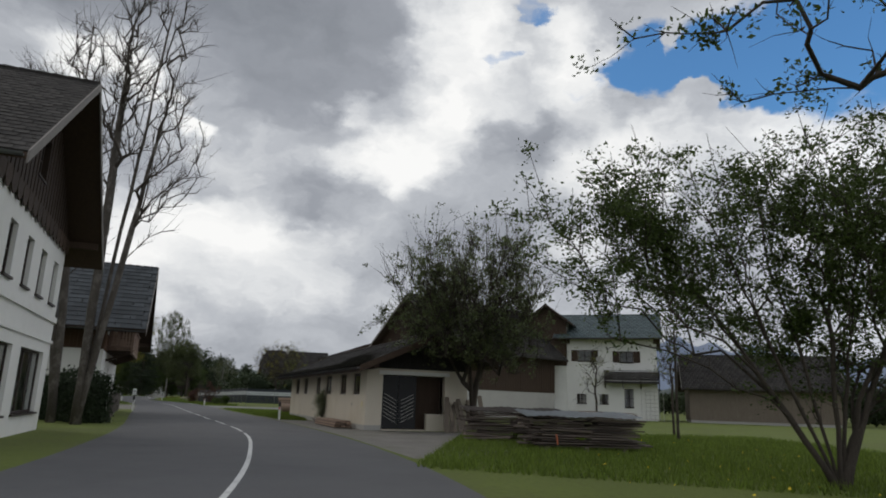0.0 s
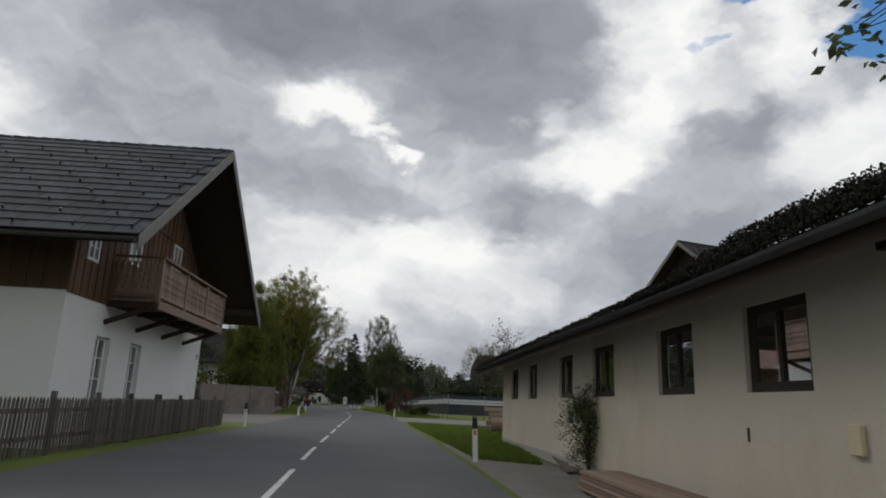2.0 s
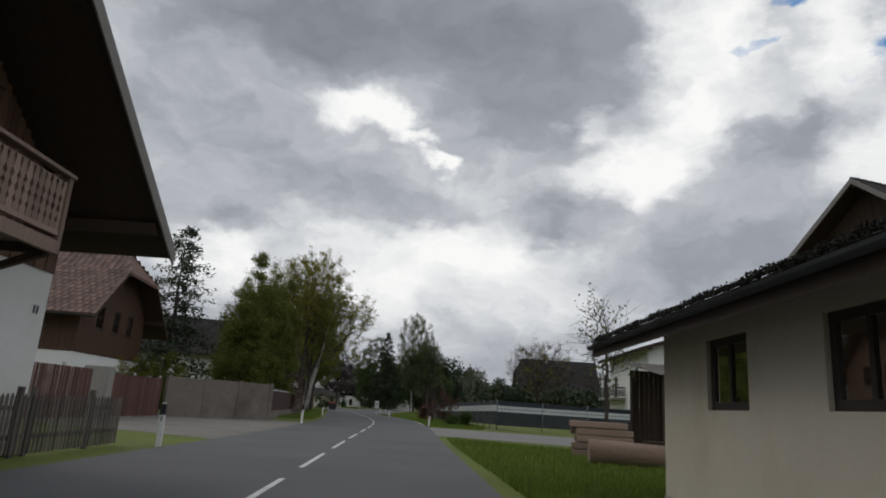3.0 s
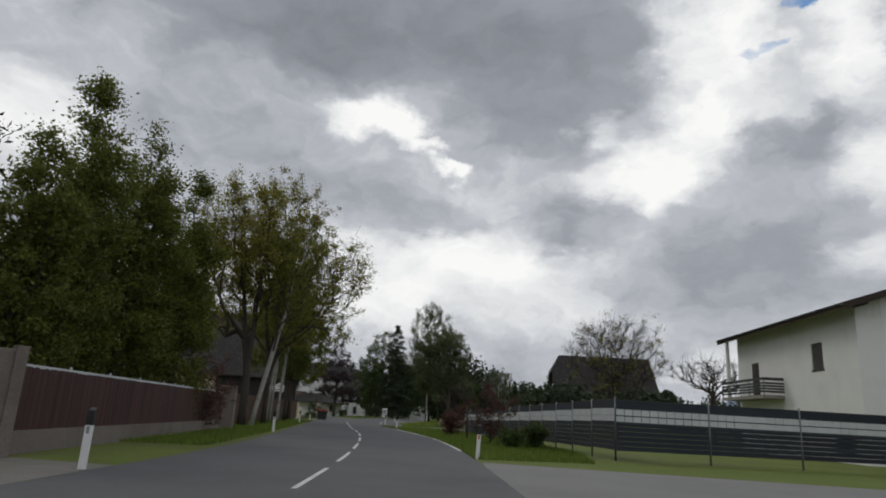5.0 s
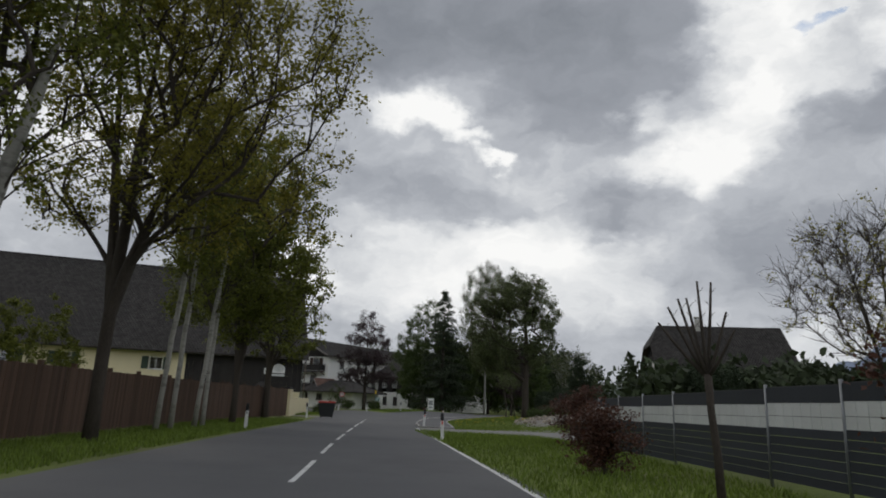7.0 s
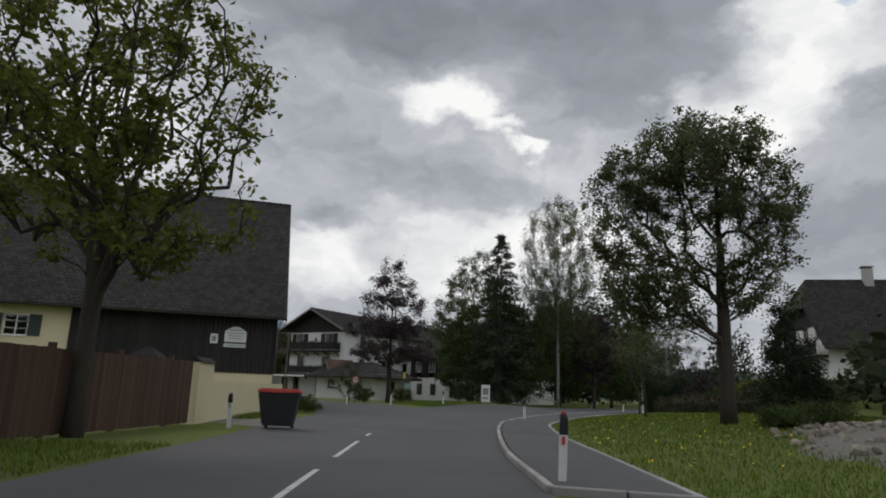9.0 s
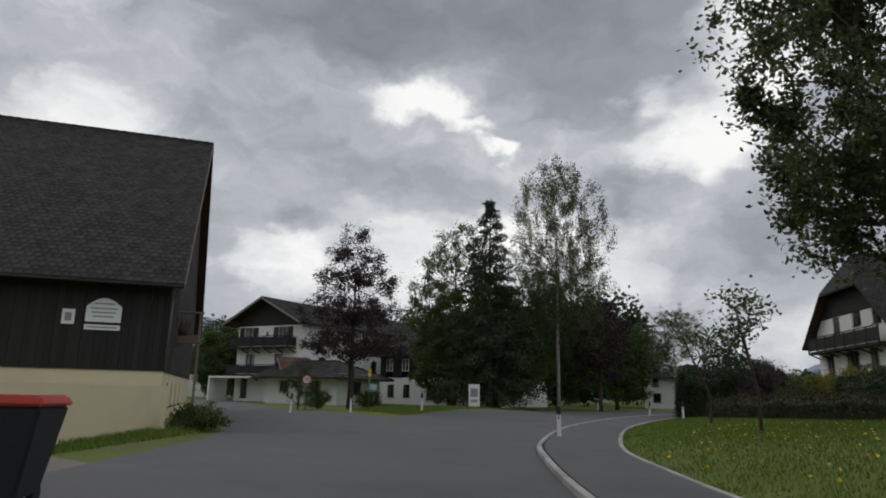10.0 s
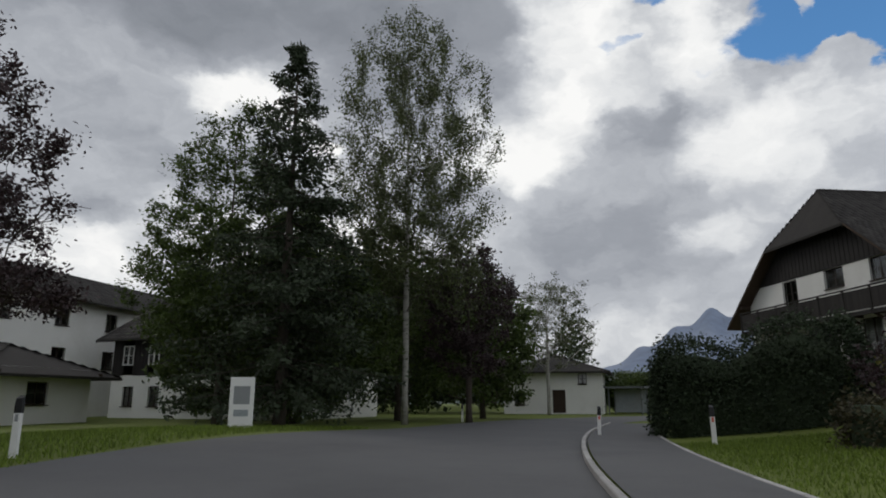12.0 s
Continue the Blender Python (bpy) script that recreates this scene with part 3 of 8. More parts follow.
def build_ground():
    # one sheet to the horizon, finer where it is seen from near
    xs = np.unique(np.r_[-4000, -2500, -1500, -900, -600, -400, -300, -220, np.arange(-170, 91, 3.0), np.arange(-64, -38, 1.0), 130, 180, 250, 400, 600, 900, 1500, 2500, 4000])
    ys = np.unique(np.r_[-4000, -2500, -1500, -900, -500, -300, -150, -90, np.arange(-60, 261, 3.0), np.arange(116, 200, 1.0), 300, 350, 420, 520, 700, 1000, 1500, 2500, 4000])
    V = np.array([(x, y, gz(x, y)) for y in ys for x in xs])
    nx = len(xs)
    F = np.array([(j * nx + i, j * nx + i + 1, (j + 1) * nx + i + 1, (j + 1) * nx + i) for j in range(len(ys) - 1) for i in range(nx - 1)])
    structure("ground", arrays_mesh("ground", V, F, "grass"), "rough green meadow and verge grass with bare patches", "ground")
    ribbon("road", ROAD, 0.012, "asphalt", "grey worn asphalt village road bending right", "road", 8)
    ribbon("side_road", [(-66, 131.5, -71.8, 149.5), (-72, 138.5, -75.5, 151.5), (-78, 144.5, -81, 154.5), (-88, 153, -91, 162), (-100, 163, -103, 172), (-125, 185, -128, 194)],
           0.008, "asphalt", "grey asphalt side road joining at the bend", "road", 5)
    # yards and drives, laid a little lower than the road
    ribbon("forecourt", [(-0.5, 16, 3.0, 20), (-3.4, 24.6, 1.8, 29.5), (-6.0, 31, -2.6, 30), (-9.2, 38.6, -6.4, 37.2), (-12, 45, -9.6, 44.6)],
           0.006, "gravel", "dusty gravel forecourt before the garage", "pavement", 4)
    ribbon("drive_right", [(-22.0, 66.5, -2, 69), (-23.8, 70.5, -2, 74), (-25.8, 75.0, -4, 79.5), (-27.2, 78.4, -6, 83)],
           0.007, "pale_asphalt", "pale asphalt drive joining the road", "pavement", 8)
    ribbon("drive_left", [(-38, 52, -23.4, 52), (-39, 58, -26.0, 58.0), (-40, 64, -29.0, 64.4), (-35.5, 68.5, -31.4, 69.5)],
           0.007, "gravel", "pale gravel drive before the concrete wall", "pavement", 6)
    ribbon("yard_drive", [(-72, 127.6, -63.2, 126.4), (-72.6, 129.2, -64.2, 128.0), (-73.2, 131.0, -65.4, 129.6)],
           0.005, "gravel", "pale gravel strip before the barn wall", "pavement", 4)
    ribbon("lane_right", [(-52.6, 114.6, -40.5, 117), (-52.4, 117.4, -42, 120.5), (-50.9, 120.2, -44, 123.5)],
           0.006, "pale_asphalt", "narrow pale asphalt lane to the houses", "pavement", 5)
    # asphalt footway along the bend, behind a raised kerb
    foot = [(-51.8, 119.8, -49.9, 120.3), (-54.5, 124.4, -52.2, 124.6), (-57.3, 130, -54.9, 129.6), (-59.4, 134.6, -57.0, 134.0), (-61.2, 139.4, -59.0, 139.2), (-63.1, 147.6, -60.9, 148.3),
            (-64.0, 155.4, -61.7, 156), (-64.3, 163.4, -61.9, 164), (-64.0, 172, -61.6, 172), (-62.9, 181.6, -60.6, 182)]
    ribbon("footway", [(a + 0.12, b, c, d) for a, b, c, d in foot], 0.085, "asphalt", "dark asphalt footway behind a pale kerb", "pavement", 4)
    kerb = thing("kerb", pose(0, 0, 0), "pale concrete kerb stones edging the footway", "kerb", kind="structure")
    bm = bmesh.new()
    box(bm, -0.06, 0.06, 0.01, 0.99, -0.1, 0.115)
    bmesh.ops.bevel(bm, geom=[e for e in bm.edges], offset=0.015, segments=1, affect="EDGES")
    me = mesh_of("kerb_stone", bm, "kerb")
    for line, z in (([(a, b) for a, b, c, d in foot], 0.0), ([(c, d) for a, b, c, d in foot], -0.02)):
        for x, y, dx, dy, w in along(line, 1.0):
            shared("kerb_stone", me, kerb, pose(x, y, gz(x, y) + z, 0, 0, math.degrees(math.atan2(-dx, dy))))
    for k in range(2):
        shared("kerb_stone", me, kerb, pose(-51.3 + 0.97 * k, 119.88 + 0.25 * k, 0.0, 0, 0, -75) @ Matrix.Translation((0, -0.5, 0)))
    # centre line
    mid = [((a + c) / 2 + s, (b + d) / 2) for (a, b, c, d), s in zip(ROAD, (0,) * 4 + (0.3, 0.6, 0.2) + (0,) * 20)]
    n = 0
    L = along(mid, 0.5)
    bm = bmesh.new()
    for (x, y, dx, dy, w), (x2, y2, dx2, dy2, w2) in zip(L, L[1:]):
        gap = (w % 6.0) >= 4.0 if y > 24 else False
        if gap or y > 127 or y < -30:
            continue
        h = 0.05
        c = [(x - dy * h, y + dx * h), (x + dy * h, y - dx * h), (x2 + dy2 * h, y2 - dx2 * h), (x2 - dy2 * h, y2 + dx2 * h)]
        bm.faces.new([bm.verts.new((px, py, gz(px, py) + 0.0165)) for px, py in c])
    bmesh.ops.recalc_face_normals(bm, faces=bm.faces)
    structure("centre_line", mesh_of("centre_line", bm, "line"), "worn white dashed centre line", "road marking")
    # white edge line on the inside before the bend
    bm = bmesh.new()
    L = along([(-29.6, 83.5), (-35.0, 93.6), (-43.2, 106.4), (-51.4, 119.0)], 0.5)
    for (x, y, dx, dy, w), (x2, y2, dx2, dy2, w2) in zip(L, L[1:]):
        c = [(x - dy * 0.06, y + dx * 0.06), (x + dy * 0.06, y - dx * 0.06), (x2 + dy2 * 0.06, y2 - dx2 * 0.06), (x2 - dy2 * 0.06, y2 + dx2 * 0.06)]
        bm.faces.new([bm.verts.new((px - 0.15, py, 0.017)) for px, py in c])
    structure("edge_line", mesh_of("edge_line", bm, "line"), "white edge line beside the verge", "road marking")
    # far hills and the mountain
    rng = np.random.RandomState(5)

    def ridge(name, az0, az1, dist, heights, material, label, rough):
        az = np.linspace(az0, az1, 160)
        h = np.interp(az, *zip(*heights))
        for k, amp in ((7, 1.0), (17, 0.5), (41, 0.3), (97, 0.2)):
            h = h + amp * rough * np.sin(np.radians(az) * k * 6 + k)
        V, F = [], []
        for a, hh in zip(np.radians(az), h):
            for d, k in ((0.55, 0.0), (0.75, 0.35), (0.88, 0.72), (1.0, 1.0), (1.25, 0.5), (1.5, -0.02)):
                wob = 1 + 0.03 * math.sin(a * 60 + d * 20)
                V.append((-math.sin(a) * dist * d * wob, math.cos(a) * dist * d * wob, max(-2.0, k * hh * (1 + 0.06 * math.sin(a * 130 + d * 9)))))
        for i in range(len(az) - 1):
            for k in range(5):
                F.append((i * 6 + k, (i + 1) * 6 + k, (i + 1) * 6 + k + 1, i * 6 + k + 1))
        tagged(new(name, arrays_mesh(name, np.array(V), np.array(F), material, True)), label, "mountain", kind="structure")

    # both mountains carry distance haze in their colour
    ridge("mountain", -40, 6, 2600, [(-40, 140), (-30, 190), (-22, 235), (-16, 275), (-12, 300), (-10, 305), (-7, 268), (-4.5, 205), (-2, 140), (1, 75), (6, 30)], "mountain", "mountain with snow patches, distance haze painted in as blue-grey", 1.6)
    ridge("mountain_left", 36, 75, 2600, [(36, 60), (40, 190), (43, 250), (46, 240), (50, 170), (58, 190), (75, 90)], "mountain", "distant snowy mountain behind the village, haze painted into its colour", 2)
    ridge("hill", -60, 60, 700, [(-60, 20), (-25, 16), (-12, 26), (-2, 20), (8, 24), (20, 26), (30, 30), (45, 22), (60, 20)], "hill", "dark wooded hill on the horizon", 1.5)


build_ground()

# ---- buildings ----
def wall_mesh(bm, x0, x1, z0, z1, y0, y1, holes, m=None):
    """One upright wall with real openings: holes are (x0, x1, z0, z1)."""
    xs = sorted({x0, x1, *[min(max(v, x0), x1) for h in holes for v in h[:2]]})
    zs = sorted({z0, z1, *[min(max(v, z0), z1) for h in holes for v in h[2:4]]})
    nx, nz = len(xs) - 1, len(zs) - 1
    full = {(i, k) for i in range(nx) for k in range(nz)
            if not any(h[0] < (xs[i] + xs[i + 1]) / 2 < h[1] and h[2] < (zs[k] + zs[k + 1]) / 2 < h[3] for h in holes)}
    made = {}

    def v(i, k, side):
        if (i, k, side) not in made:
            p = Vector((xs[i], (y0, y1)[side], zs[k]))
            made[i, k, side] = bm.verts.new(m @ p if m else p)
        return made[i, k, side]

    for i, k in full:
        bm.faces.new((v(i, k, 0), v(i + 1, k, 0), v(i + 1, k + 1, 0), v(i, k + 1, 0)))
        bm.faces.new((v(i, k + 1, 1), v(i + 1, k + 1, 1), v(i + 1, k, 1), v(i, k, 1)))
        for (di, dk), (p, q) in (((-1, 0), ((0, 0), (0, 1))), ((1, 0), ((1, 1), (1, 0))), ((0, -1), ((1, 0), (0, 0))), ((0, 1), ((0, 1), (1, 1)))):
            if (i + di, k + dk) not in full:
                bm.faces.new((v(i + p[0], k + p[1], 0), v(i + q[0], k + q[1], 0), v(i + q[0], k + q[1], 1), v(i + p[0], k + p[1], 1)))


def window_part(parent, m, w, h, frame="frame", casements=2, bars=1, sill=True, shutters="", curtain=False, name="window", deep=0.12, f=0.07):
    """A window in its opening: m puts its lower left outer corner, x along the wall, y inwards."""
    bm = bmesh.new()
    holes = []
    for c in range(casements):
        for k in range(bars + 1):
            holes.append((w * c / casements + (f if c == 0 else 0.035), w * (c + 1) / casements - (f if c == casements - 1 else 0.035),
                          h * k / (bars + 1) + (f if k == 0 else 0.015), h * (k + 1) / (bars + 1) - (f if k == bars else 0.015)))
    wall_mesh(bm, 0, w, 0, h, deep, deep + 0.07, holes, m)
    win = part(name, bm, frame, parent)
    for c in range(casements):
        bm = bmesh.new()
        box(bm, w * c / casements + 0.05, w * (c + 1) / casements - 0.05, deep + 0.027, deep + 0.035, f - 0.02, h - f + 0.02, m)
        part("pane", bm, "glass", win)
    if sill:
        bm = bmesh.new()
        box(bm, -0.06, w + 0.06, -0.08, deep, -0.06, 0, m)
        part("sill", bm, frame, win)
    if curtain:
        bm = bmesh.new()
        n = 14
        for k in range(n):
            a, b = w * k / n, w * (k + 1) / n
            box(bm, a, b, deep + 0.16 + 0.02 * (k % 2), deep + 0.17 + 0.02 * (k % 2), h * 0.02, h, m)
        part("curtain", bm, "curtain", win)
    if shutters:
        for x0 in (-w * 0.5 - 0.03, w + 0.03):
            bm = bmesh.new()
            edge = [(-0.01, 0.0), (-0.01, h)]
            for k in range(8, 0, -1):
                edge += [(-0.05, h * k / 8), (-0.065, h * (k - 0.75) / 8)]
            edge += [(-0.05, 0.0)]
            sides = [[bm.verts.new(m @ Vector((xx, yy, zz))) for yy, zz in edge] for xx in (x0, x0 + w * 0.5)]
            bm.faces.new(sides[0])
            bm.faces.new(sides[1][::-1])
            for k in range(len(edge)):
                bm.faces.new((sides[0][(k + 1) % len(edge)], sides[0][k], sides[1][k], sides[1][(k + 1) % len(edge)]))
            bmesh.ops.recalc_face_normals(bm, faces=bm.faces)
            part("shutter", bm, shutters, win)
    return win


def balcony_part(parent, m, width, depth, rail=1.0, wood="brown_wood", carved=True, ends=True, boards=0.16):
    """A timber balcony: m puts its left inner corner at the wall, x along the wall, -y outwards."""
    bm = bmesh.new()
    prof = [(-depth, -0.24), (-depth + 0.1, -0.24), (-depth + 0.1, -0.06), (0, -0.06), (0, -0.02), (-depth, -0.02)]
    ends_ = [[bm.verts.new(m @ Vector((x, y, z))) for y, z in prof] for x in (0, width)]
    bm.faces.new(ends_[0])
    bm.faces.new(ends_[1][::-1])
    for k in range(6):
        bm.faces.new((ends_[0][(k + 1) % 6], ends_[0][k], ends_[1][k], ends_[1][(k + 1) % 6]))
    bmesh.ops.recalc_face_normals(bm, faces=bm.faces)
    deck = part("balcony", bm, "dark_wood" if wood == "dark_wood" else wood, parent)
    n = max(2, round(width / 1.9))
    for k in range(n + 1):
        bm = bmesh.new()
        x = (width - 0.1) * k / n
        box(bm, x, x + 0.1, -depth, -depth + 0.1, -0.24, rail, m)
        part("post", bm, wood, deck)
        bm = bmesh.new()
        beam(bm, m @ Vector((x + 0.05, 0, -0.65)), m @ Vector((x + 0.05, -depth * 0.85, -0.22)), 0.1, 0.12)
        beam(bm, m @ Vector((x + 0.05, 0, -0.16)), m @ Vector((x + 0.05, -depth, -0.16)), 0.1, 0.16)
        part("bracket", bm, "dark_wood", deck)
    sides = [(m, width)]
    if ends:
        sides += [(m @ pose(0.02, 0, 0, 0, 0, -90) @ pose(0, 0.0, 0), depth), (m @ pose(width - 0.06, 0, 0, 0, 0, -90), depth)]
    bm = bmesh.new()
    if carved:
        s = boards / 2
        out = [(-s * .92, 0.14), (s * .92, 0.14), (s * .92, 0.24), (s * .5, 0.30), (s * .95, 0.40), (s * .35, 0.50), (s * .9, 0.58), (s * .35, 0.66), (s * .95, 0.76),
               (s * .5, rail - 0.16), (s * .92, rail - 0.10), (-s * .92, rail - 0.10), (-s * .5, rail - 0.16), (-s * .95, 0.76), (-s * .35, 0.66), (-s * .9, 0.58),
               (-s * .35, 0.50), (-s * .95, 0.40), (-s * .5, 0.30), (-s * .92, 0.24)]
        prism(bm, out, -0.012, 0.012)
    else:
        box(bm, -boards * 0.46, boards * 0.46, -0.012, 0.012, 0.06, rail - 0.08)
    me = mesh_of("baluster", bm, wood)
    for i, (q, ln) in enumerate(sides):
        yo = -depth + 0.05 if i == 0 else 0.02
        bm = bmesh.new()
        if i == 0:
            box(bm, -0.03, ln + 0.03, -depth - 0.04, -depth + 0.13, rail, rail + 0.06, q)
            part("rail", bm, wood, deck)
            bm = bmesh.new()
            box(bm, 0.1, ln - 0.1, -depth + 0.02, -depth + 0.08, 0.06, 0.14, q)
        else:
            box(bm, 0, ln, -0.02, 0.08, rail, rail + 0.06, q)
            part("rail", bm, wood, deck)
            bm = bmesh.new()
            box(bm, 0, ln, 0.0, 0.05, 0.06, 0.14, q)
        part("rail", bm, wood, deck)
        for k in range(int(ln / boards)):
            shared("baluster", me, deck, q @ Matrix.Translation(((k + 0.5) * boards, yo, 0)))
    return deck


def roof_part(parent, xl, xr, y0, y1, ridge, pitch, tile, thick=0.16, tw=0.33, tl=0.36, barge="barge", gutter=True, hip=0.0, single=False, pitch_r=None, barge_h=0.24, hf=0.41):
    """A pitched roof with lapped tiles, barge boards, ridge cap and gutters. hip: how far the front ridge end is hipped back."""
    pr = pitch_r or pitch
    deck = bmesh.new()
    zl, zr = ridge + xl * pitch, ridge - xr * pr
    for x, z in ((xl, zl), (xr, zr)):
        xh, zh = x * hf, ridge - (ridge - z) * hf
        out = [(x, y0, z), (x, y1, z), (0, y1, ridge), (0, y0 + hip, ridge)] + ([(xh, y0, zh)] if hip else [])
        lo, hi = [deck.verts.new((p, q, r - thick)) for p, q, r in out], [deck.verts.new((p, q, r - 0.03)) for p, q, r in out]
        deck.faces.new(hi)
        deck.faces.new(lo[::-1])
        for i in range(len(out)):
            deck.faces.new((hi[i], lo[i], lo[(i + 1) % len(out)], hi[(i + 1) % len(out)]))
    bmesh.ops.recalc_face_normals(deck, faces=deck.faces)
    roof = part("roof", deck, "dark_wood", parent, "pitched roof with lapped tiles")
    rng = random.Random(int(abs(xl * 91 + y1 * 7)) + 3)
    me = None
    if single:
        bm = bmesh.new()
        box(bm, 0.010, tw - 0.010, 0, tl * 1.1, -0.011, 0.011)
        me = mesh_of("roof_tile", bm, tile)
    V, F = [], []
    for sgn, run, p in ((-1, -xl, pitch), (1, xr, pr)):
        slope = math.hypot(1, p)
        rows = int(run * slope / tl)
        tl_, ang = run * slope / rows, math.atan(p)
        for r in range(rows):
            u = r * tl_                                   # up the slope from the eave
            off = (r % 2) * tw / 2
            xe = sgn * (run - u / slope)
            ze = ridge - p * abs(xe)
            ya = y0 + (hip * (u / (run * slope) - (1 - hf)) / hf if hip and u > (1 - hf) * run * slope else 0)
            k = 0
            y = ya - off
            while y < y1 - 0.02:
                a, b = max(y, ya) + 0.004, min(y + tw, y1) - 0.004
                y += tw
                if b - a < 0.05:
                    continue
                lift, j = 0.020 + rng.uniform(-0.004, 0.006), rng.uniform(-0.008, 0.008)
                if single and b - a > tw * 0.9 and sgn < 0:
                    an = ang - math.asin(0.03 / tl_)
                    mm = Matrix(((0, math.cos(an) * -sgn, math.sin(an) * sgn, xe), (1, 0, 0, a), (0, math.sin(an), math.cos(an), ze + 0.045 + lift * 0.3), (0, 0, 0, 1)))
                    shared("roof_tile", me, roof, mm)
                    continue
                x2, z2 = xe - sgn * (tl_ * 1.1) / slope, ze + p * (tl_ * 1.1) / slope
                n0 = len(V)
                e = sgn * j
                V += [(xe + e, a, ze), (xe + e, b, ze), (x2, b, z2 - 0.01), (x2, a, z2 - 0.01), (xe + e, a, ze + lift), (xe + e, b, ze + lift), (x2, b, z2 + 0.006), (x2, a, z2 + 0.006)]
                F += [(n0 + 4, n0 + 5, n0 + 6, n0 + 7) if sgn > 0 else (n0 + 7, n0 + 6, n0 + 5, n0 + 4), (n0, n0 + 1, n0 + 5, n0 + 4), (n0 + 1, n0 + 2, n0 + 6, n0 + 5), (n0 + 3, n0, n0 + 4, n0 + 7)]
    if V:
        ob = new("roof_tiles", arrays_mesh("roof_tiles", np.array(V), np.array(F), tile))
        ob.parent = roof
        tagged(ob, kind="stuff")
    if hip:
        bm = bmesh.new()
        xa, za, xb, zb = xl * hf, ridge + xl * pitch * hf, xr * hf, ridge - xr * pr * hf
        v = [bm.verts.new(q) for q in ((xa, y0, za), (xb, y0, zb), (0, y0 + hip, ridge), (xa, y0 + 0.02, za - thick), (xb, y0 + 0.02, zb - thick), (0, y0 + hip, ridge - thick))]
        for f in ((0, 1, 2), (5, 4, 3), (0, 3, 4, 1), (1, 4, 5, 2), (2, 5, 3, 0)):
            bm.faces.new([v[i] for i in f])
        part("hip_end", bm, tile, roof)
    else:
        for x, z in ((xl, zl), (xr, zr)):
            for y in (y0 - 0.03, y1):
                bm = bmesh.new()
                hexa(bm, [(x, y, z - barge_h), (0, y, ridge - barge_h), (0, y + 0.035, ridge - barge_h), (x, y + 0.035, z - barge_h), (x, y, z + 0.02), (0, y, ridge + 0.02), (0, y + 0.035, ridge + 0.02), (x, y + 0.035, z + 0.02)])
                part("barge_board", bm, barge, roof)
    bm = bmesh.new()
    tube(bm, [(0, 0, -0.02), (0, 0.44, -0.005)], [0.09, 0.1], 8)
    me = mesh_of("ridge_tile", bm, tile)
    for y in np.arange(y0 + hip, y1 - 0.3, 0.42):
        shared("ridge_tile", me, roof, Matrix.Translation((0, y, ridge)))
    if gutter:
        for x, z, s in ((xl, zl, -1), (xr, zr, 1)):
            bm = bmesh.new()
            arc = [math.pi + math.pi * k / 6 for k in range(7)]
            rows_ = [[bm.verts.new((x + s * 0.07 + 0.07 * math.cos(a), y, z - 0.06 + 0.07 * math.sin(a))) for a in arc] for y in (y0 + 0.05, y1 - 0.05)]
            for k in range(6):
                bm.faces.new((rows_[0][k], rows_[0][k + 1], rows_[1][k + 1], rows_[1][k]))
            bmesh.ops.solidify(bm, geom=bm.faces[:], thickness=0.006)
            part("gutter", bm, "zinc", roof)
    # rafters under the front overhang
    return roof


